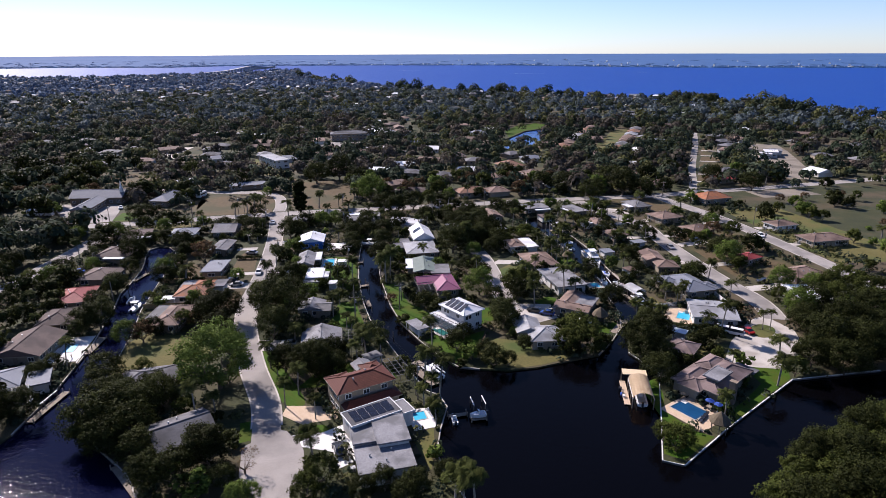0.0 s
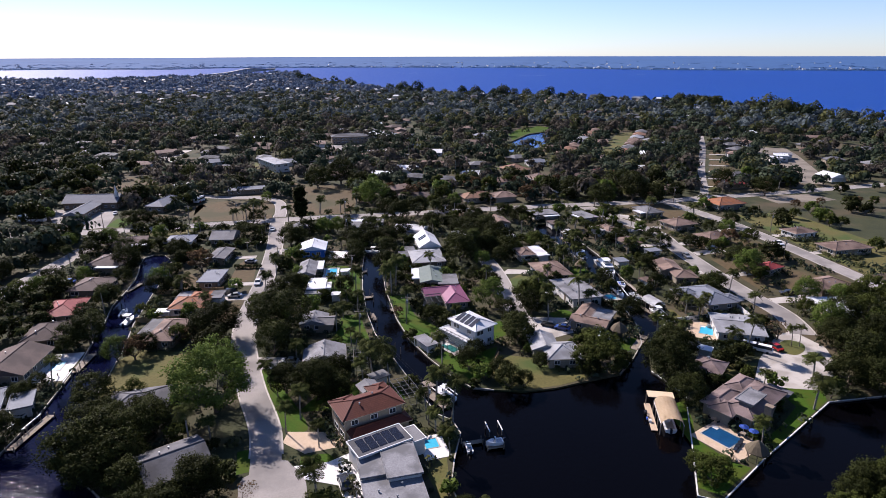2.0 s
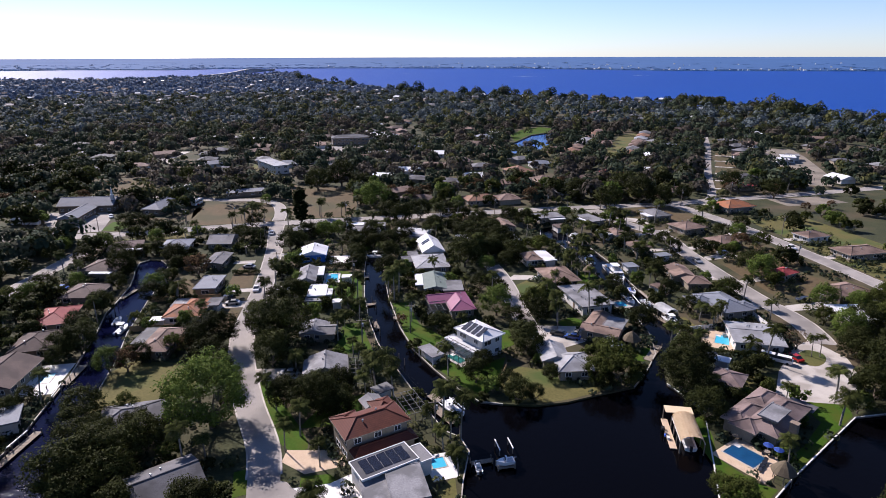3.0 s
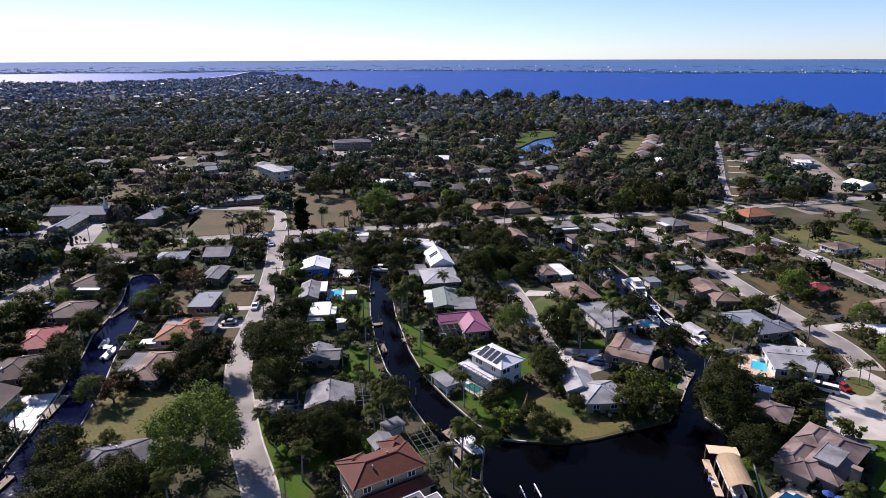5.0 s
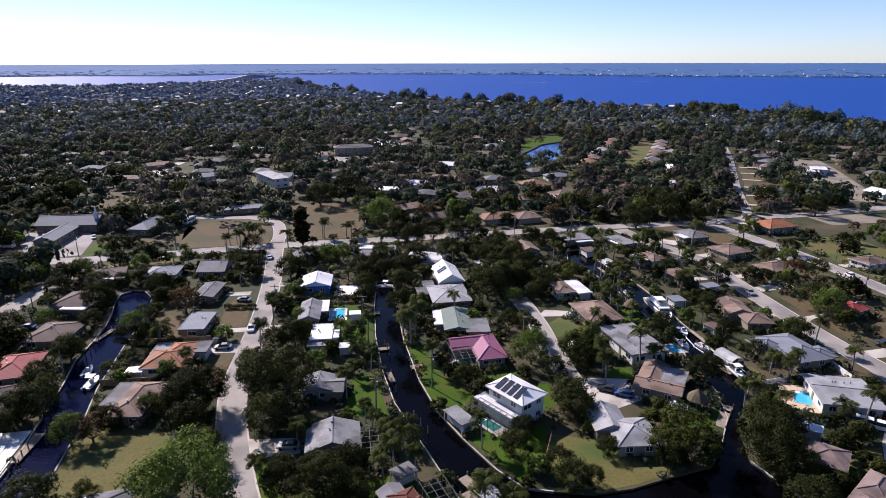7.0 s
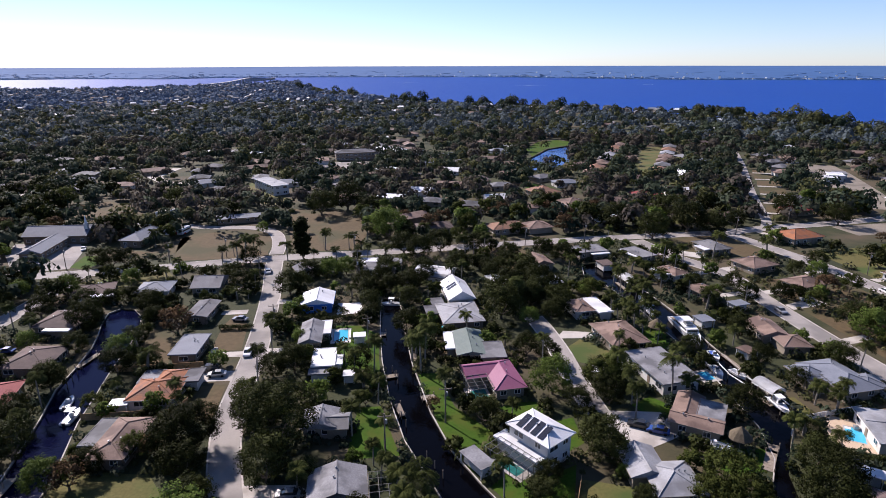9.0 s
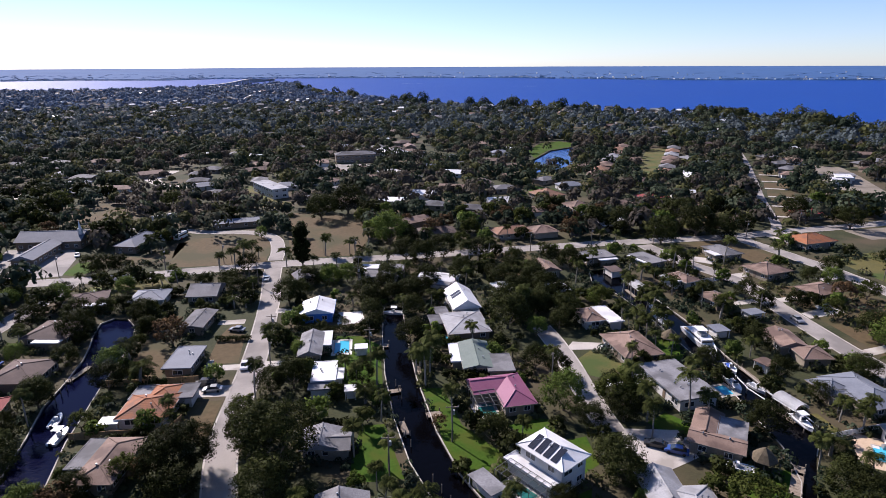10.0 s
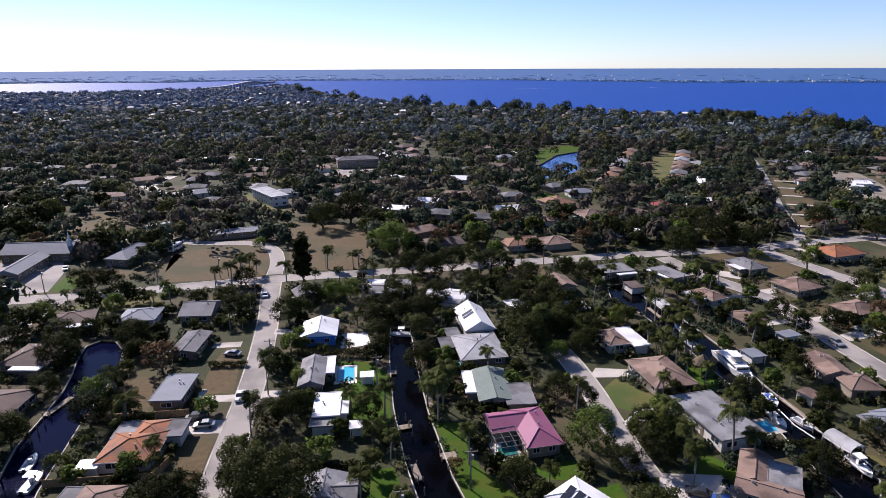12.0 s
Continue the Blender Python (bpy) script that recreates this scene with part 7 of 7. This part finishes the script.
trees("mangrove", [(-70, 237, 0.6), (-74.5, 238, 0.55), (-80, 238.5, 0.7), (-86.5, 231, 0.6), (-82, 218, 0.5), (-66.2, 222, 0.55), (-65.6, 213, 0.5), (-64, 199, 0.45), (-79.5, 207, 0.4)])
trees("oak", [(-3.6, 234, 0.8), (-3.6, 224, 0.75), (9.0, 235, 0.8), (3, 236, 0.8), (8.8, 224, 0.8), (8.6, 213, 0.5), (-3, 217, 0.55)])
scatter(38, -75, 118, 84, 282, ["palm"], 0.7, 1.0, 3.0)
scatter(140, -75, 118, 82, 282, ["bush", "darkbush", "darkbush", "low_palm"], 0.8, 1.9, 1.5)
scatter(40, -150, 220, 110, 300, ["bush", "darkbush", "low_palm"], 0.9, 2.0, 1.6)
scatter(90, -190, 260, 292, 345, ["yard_oak", "yard_oak", "yard_olive", "yard_green", "palm", "rust"], 0.7, 1.3, 4.8)
scatter(40, -230, -146, 190, 420, ["yard_oak"], 1.0, 1.5, 4.6)

# ---- the houses farther off ----
FAR = random.Random(11)
kits = []
for i, (w, d, roof, wall, style) in enumerate(((13, 9, "roof_grey", "wall_cream", "hip"), (15, 9, "roof_brown", "wall_white", "hip"), (12, 10, "roof_white", "wall_white", "gable"), (14, 9, "roof_brown", "wall_tan", "gable"),
                                              (13, 10, "roof_white", "wall_cream", "flat"), (15, 10, "roof_darkbrown", "wall_cream", "hip"), (14, 9, "roof_bluegrey", "wall_white", "hip"), (12, 9, "roof_darkgrey", "wall_cream", "hip"))):
    words = {"roof_grey": "grey", "roof_brown": "brown", "roof_white": "white", "roof_darkbrown": "dark brown", "roof_bluegrey": "blue grey", "roof_darkgrey": "dark grey"}[roof]
    kits.append(((w, d), dict(roof=style, roof_mat=roof, wall=wall, h=2.7, pitch=0.34, simple=True, label=f"suburban house with a {words} roof among trees", group="houses among the trees")))
made = {}
count = 0
tries = 0
spots = []
while count < 250 and tries < 6000:
    tries += 1
    r = math.sqrt(FAR.uniform(280 ** 2, 1150 ** 2)) if count > 110 else math.sqrt(FAR.uniform(260 ** 2, 560 ** 2))
    a = FAR.uniform(-0.8, 0.8) - 0.12
    x, y = -r * math.sin(a), 40 + r * math.cos(a)
    if not inside(x, y, SHORE + [(2600, -900), (-2600, -900)]) or any(inside(x, y, w) for w in WATERS) or y < 305 or (-168 < x < -35 and y < 402):
        continue
    if any((x - u) ** 2 + (y - v) ** 2 < 19 ** 2 for u, v in spots) or not free_spot(x, y, 14.0):
        continue
    spots.append((x, y))
    k = FAR.choice([0, 0, 1, 1, 2, 3, 3, 4, 5, 6, 7, 7])
    rot = FAR.choice([5, 5, 95, 30, -20])
    (w, d), kw = kits[k]
    if k not in made:
        made[k] = house(x, y, rot, w, d, **kw)
    else:
        copy_thing(made[k], pose(x, y, 0, 0, 0, rot))
        c, s = math.cos(radians(rot)), math.sin(radians(rot))
        BLOCKED.append((x, y, c, s, w / 2 + 0.4, d / 2 + 0.4))
    count += 1


# ---- woods ----
def woods(name, spots, per, leaf, rng, mats, radius=(3.0, 6.5), label="distant dense tree cover of the neighbourhood", height=1.0):
    """Many small crowns of loose leaf clumps, in one mesh; each crown takes one of the foliage colours."""
    n = len(spots)
    if radius[0] > 1.5:
        r = np.clip(rng.lognormal(math.log(math.sqrt(radius[0] * radius[1])), 0.34, n), radius[0], radius[1] * 1.35)
    else:
        r = rng.uniform(*radius, n)
    way = rng.normal(0, 1, (n, per, 3))
    way /= np.linalg.norm(way, axis=2, keepdims=True)
    way[:, :, 2] = np.where(way[:, :, 2] < -0.2, -way[:, :, 2], way[:, :, 2])
    lumps = 1 + 0.22 * np.sin(way[:, :, :1] * 5 + rng.uniform(0, 6, (n, 1, 1))) * np.cos(way[:, :, 1:2] * 5 + rng.uniform(0, 6, (n, 1, 1)))
    tall = r * rng.uniform(0.75, 1.25, n) * height
    pts = way * lumps * rng.uniform(0.82, 1.0, (n, per, 1)) * np.stack([r, r, tall], 1)[:, None, :]
    pts[:, :, 0] += spots[:, :1]
    pts[:, :, 1] += spots[:, 1:2]
    pts[:, :, 2] += (tall * (0.75 if radius[0] > 1.5 else 0.3) + rng.uniform(0.0, 1.0, n) * (radius[0] > 1.5))[:, None]
    size = np.repeat(leaf * (0.7 + 0.3 * r / r.mean()), per)
    q = leaves(pts.reshape(-1, 3), way.reshape(-1, 3), size, rng, 0.28, 0.8)
    soft = way.reshape(-1, 3) + rng.normal(0, 0.22, (n * per, 3)) + np.array([0, 0, 0.25])
    kind = np.array([noise.noise((x * 0.02, y * 0.02, 5.0)) for x, y in spots]) + rng.normal(0, 0.3, n)
    index = np.digitize(kind, np.linspace(-0.34, 0.4, len(mats) + 1)[1:-1])
    return tagged(new(name, quad_mesh(name, q, mats, np.repeat(index, per), normals=soft)), label, "trees", kind="stuff")


def far_palms(name, spots, rng):
    """Tall palms far off: slim trunks under stars of drooping fronds, in one mesh."""
    quads, index = [], []
    for x, y in spots:
        h, L = rng.uniform(6, 12), rng.uniform(2.2, 3.4)
        base, top = np.array([x, y, -0.2]), np.array([x + rng.uniform(-0.6, 0.6), y, h])
        for u in (np.array([0.16, 0, 0]), np.array([0, 0.16, 0])):
            quads.append([base - u, base + u, top + u * 0.7, top - u * 0.7])
            index.append(1)
        for k in range(11):
            a, rise = k * 2.399 + rng.uniform(-0.3, 0.3), rng.uniform(-0.1, 0.7)
            way, side = np.array([math.cos(a), math.sin(a), 0]), np.array([-math.sin(a), math.cos(a), 0])
            mid = top + way * L * 0.55 + np.array([0, 0, L * rise * 0.5])
            tip = top + way * L + np.array([0, 0, L * (rise * 0.5 - 0.55)])
            quads.append([top - side * 0.1, top + side * 0.1, mid + side * 0.42, mid - side * 0.42])
            quads.append([mid - side * 0.42, mid + side * 0.42, tip + side * 0.08, tip - side * 0.08])
            index += [0, 0]
    return tagged(new(name, quad_mesh(name, np.array(quads), ["leaf_palm", "palm_bark"], index)), "distant palms standing among the trees", "palms", kind="stuff")


LAND = SHORE + [(2600, -900), (-2600, -900)]


def wood_spots(rng, count, r0, r1, spread=0.86, gap=5.0):
    """Places for trees between two distances, off water, roads, fields and houses."""
    cell = {}
    for b in BLOCKED:
        for i in (-1, 0, 1):
            for j in (-1, 0, 1):
                cell.setdefault((int(b[0] // 30) + i, int(b[1] // 30) + j), []).append(b)
    out = []
    tries = 0
    while len(out) < count and tries < count * 4:
        tries += 1
        r = math.sqrt(rng.uniform(r0 * r0, r1 * r1))
        a = rng.uniform(-spread, spread) - 0.12
        x, y = -r * math.sin(a), 40 + r * math.cos(a)
        if y < 296 or not inside(x, y, LAND) or any(inside(x, y, w) for w in WATERS):
            continue
        if y < 800 and (any(near_line(x, y, p, w + 2.5) for p, w in ROADS) or any(inside(x, y, p) for p in OPEN)):
            continue
        if any(abs((x - bx) * c + (y - by) * s) < hw + 3.0 and abs(-(x - bx) * s + (y - by) * c) < hd + 3.0 for bx, by, c, s, hw, hd in cell.get((int(x // 30), int(y // 30)), ())):
            continue
        if noise.noise((x * 0.012, y * 0.012, 3.0)) > 0.33 and rng.uniform() < 0.75:
            continue
        out.append((x, y))
    return np.array(out)


rng = np.random.default_rng(3)
low = []
while len(low) < 2300:
    x, y = rng.uniform(-110, 190), rng.uniform(80, 300)
    if not any(inside(x, y, w) for w in WATERS) and free_spot(x, y, 1.0) and noise.noise((x * 0.06, y * 0.06, 9.0)) > -0.12:
        low.append((x, y))
for bx, by, c, s, hw, hd in BLOCKED:
    if by < 300 and hw > 2:
        for _ in range(12):
            side = int(rng.integers(0, 4))
            f, gap = rng.uniform(-1, 1), rng.uniform(0.5, 1.6)
            u, v = ((hw + gap) * (1 if side % 2 else -1), f * hd) if side < 2 else (f * hw, (hd + gap) * (1 if side % 2 else -1))
            x, y = bx + u * c - v * s, by + u * s + v * c
            if not any(inside(x, y, w) for w in WATERS) and not any(near_line(x, y, p, w) for p, w in ROADS) and not any(abs((x - ox) * oc + (y - oy) * os) < ow and abs(-(x - ox) * os + (y - oy) * oc) < od for ox, oy, oc, os, ow, od in BLOCKED):
                low.append((x, y))
for bank_pts in (BASIN[3:], COVE[4:16], COVE[16:25], CREEK[:11], CREEK[11:22]):
    for a, b in zip(bank_pts, bank_pts[1:]):
        length = math.hypot(b[0] - a[0], b[1] - a[1])
        for _ in range(int(length * 1.3)):
            f, o = rng.uniform(), rng.uniform(0.9, 3.2) * (1 if rng.uniform() < 0.5 else -1)
            x, y = a[0] + (b[0] - a[0]) * f - (b[1] - a[1]) / length * o, a[1] + (b[1] - a[1]) * f + (b[0] - a[0]) / length * o
            if noise.noise((x * 0.08, y * 0.08, 4.0)) > -0.1 and not any(inside(x, y, w) for w in WATERS) and free_spot(x, y, 0.8):
                low.append((x, y))
woods("undergrowth", np.array(low), 34, 0.3, rng, ["woods_deep", "woods_mid", "woods_olive"], (0.5, 1.6), "low mixed shrubs and undergrowth around the yards")
NEAR_WOODS = ["woods_deep", "woods_mid", "woods_mid", "woods_olive", "woods_brown"]
woods("woods", wood_spots(rng, 3600, 255, 640), 112, 0.8, rng, NEAR_WOODS, (2.0, 5.4))
flank = [(x, y) for x, y in rng.uniform((-340, 130), (-170, 420), (420, 2)) if not any(near_line(x, y, p, w + 2.5) for p, w in ROADS) and not any(inside(x, y, p) for p in OPEN)]
flank += [(x, y) for x, y in rng.uniform((-185, 140), (-112, 262), (190, 2)) if free_spot(x, y, 3.0)]
woods("woods", np.array(flank), 150, 0.75, rng, ["woods_deep", "woods_mid", "woods_mid"], (2.0, 5.4), "dense dark woods beside the church grounds")
# farther crowns: haze is put into the leaf colours, bluer with distance
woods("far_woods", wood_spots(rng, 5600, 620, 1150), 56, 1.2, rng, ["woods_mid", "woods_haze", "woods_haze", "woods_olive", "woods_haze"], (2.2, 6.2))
woods("far_woods", wood_spots(rng, 9000, 1120, 2600), 26, 2.0, rng, ["woods_haze_deep", "woods_far_haze", "woods_far_haze", "woods_haze_grey"], (2.4, 5.6))
palm_spots = wood_spots(rng, 620, 255, 1000)
far_palms("far_palms", palm_spots, rng)


def shore_spots(rng, count):
    """Places just behind the near river bank, in loose groups."""
    bank_line = smooth_line(SHORE[8:17], 8)
    out = []
    while len(out) < count:
        i = int(rng.integers(0, len(bank_line) - 1))
        p = bank_line[i].lerp(bank_line[i + 1], rng.uniform())
        if noise.noise((p.x * 0.01, p.y * 0.01, 2.0)) > -0.1:
            x, y = p.x - rng.uniform(6, 40), p.y - rng.uniform(6, 40)
            if inside(x, y, LAND):
                out.append((x, y))
    return np.array(out)


woods("shore_woods", shore_spots(rng, 230), 420, 0.8, rng, ["woods_deep", "woods_mid", "woods_mid", "woods_olive"], (4.0, 8.5), "tall dark trees along the near river bank", 1.05)


# ---- far rooftops and the far bank ----
def rooftops(name, rng, count, place, size, mats, label):
    """Tiny far buildings of wall and pitched roof, in one mesh."""
    quads, index = [], []
    for _ in range(count):
        x, y, z = place(rng)
        w, d, h = rng.uniform(*size), rng.uniform(*size) * 0.7, rng.uniform(3, 5)
        a = rng.uniform(0, 3.14)
        u, v = np.array([math.cos(a), math.sin(a), 0]) * w / 2, np.array([-math.sin(a), math.cos(a), 0]) * d / 2
        c, up = np.array([x, y, z]), np.array([0, 0, 1.0])
        top = c + up * (h + 1.8)
        k = int(rng.integers(1, len(mats)))
        for s in (1, -1):
            quads.append([c + s * v - u, c + s * v + u, c + s * v + u + up * h, c + s * v - u + up * h])
            quads.append([c + s * u - v, c + s * u + v, c + s * u + v + up * h, c + s * u - v + up * h])
            index += [0, 0]
            quads.append([c + s * v * 1.15 - u * 1.1 + up * h, c + s * v * 1.15 + u * 1.1 + up * h, top + u * 0.8, top - u * 0.8])
            index.append(k)
    return tagged(new(name, quad_mesh(name, np.array(quads), mats, index)), label, "houses", kind="stuff")


def inland(rng):
    while True:
        r, a = math.sqrt(rng.uniform(900 ** 2, 2400 ** 2)), rng.uniform(-0.8, 0.8) - 0.12
        x, y = -r * math.sin(a), 40 + r * math.cos(a)
        if inside(x, y, LAND):
            return x, y, rng.uniform(1.0, 4.5)


FAR_BANK = [(-1768, 3294), (-1491, 3420), (-976, 3289), (-768, 3560), (-147, 3540), (756, 3278), (1373, 2640), (2182, 2400), (2900, 2230)]


def bank(rng, reach=2.2):
    i = int(rng.integers(0, len(FAR_BANK) - 1))
    f = rng.uniform()
    x, y = (FAR_BANK[i][n] * (1 - f) + FAR_BANK[i + 1][n] * f for n in (0, 1))
    r = math.hypot(x, y)
    g = rng.uniform(0.003, 1) ** reach * 0.5
    k = (r + (4850 - r) * g) / r
    return x * k, y * k, 1.0 + 48 * g ** 1.3


rooftops("far_houses", rng, 800, inland, (7, 13), ["wall_cream", "roof_white", "roof_membrane", "roof_grey", "roof_brown", "roof_bluegrey", "roof_grey", "roof_darkgrey", "roof_membrane"], "far small rooftops among the trees")
def bank_right(rng):
    while True:
        x, y, z = bank(rng, 4.5)
        if x > -350 and rng.uniform() < 0.35 + x / 1500:
            return x, y, z


rooftops("bank_houses", rng, 170, bank_right, (4, 9), ["wall_white", "roof_white", "roof_membrane", "roof_white"], "white buildings along the far river bank")


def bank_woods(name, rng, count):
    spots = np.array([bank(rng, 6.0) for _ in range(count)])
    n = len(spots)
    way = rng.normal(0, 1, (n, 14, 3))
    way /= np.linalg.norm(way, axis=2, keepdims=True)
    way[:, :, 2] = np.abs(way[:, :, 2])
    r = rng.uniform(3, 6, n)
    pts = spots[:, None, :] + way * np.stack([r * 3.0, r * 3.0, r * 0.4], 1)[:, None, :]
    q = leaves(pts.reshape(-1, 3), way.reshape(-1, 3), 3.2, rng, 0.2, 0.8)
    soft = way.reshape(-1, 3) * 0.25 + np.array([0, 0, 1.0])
    # leaf colour carries the same painted haze as the land behind
    return tagged(new(name, quad_mesh(name, q, ["bank_leaf_haze"], normals=soft)), "tree line along the far river bank", "trees", kind="stuff")


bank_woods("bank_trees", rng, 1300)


# ---- boat wakes on the river ----
for x0, y0, x1, y1 in ((467, 2096, 621, 2115), (97, 2505, 219, 2474), (938, 2159, 980, 2088)):
    way = Vector((x1 - x0, y1 - y0, 0))
    side = Vector((-way.y, way.x, 0)).normalized()
    bm = bmesh.new()
    vs = [bm.verts.new((x0 + way.x * f + side.x * o, y0 + way.y * f + side.y * o, -1.22)) for f, o in ((0, 0), (0.5, -3), (1, -1.5), (1, 1.5), (0.5, 3))]
    bm.faces.new(vs)
    bmesh.ops.recalc_face_normals(bm, faces=bm.faces)
    if bm.faces[:][0].normal.z < 0:
        bmesh.ops.reverse_faces(bm, faces=bm.faces)
    tagged(mesh_object("wake", bm, "white_deck"), "long white foam wake on the river", kind="structure")
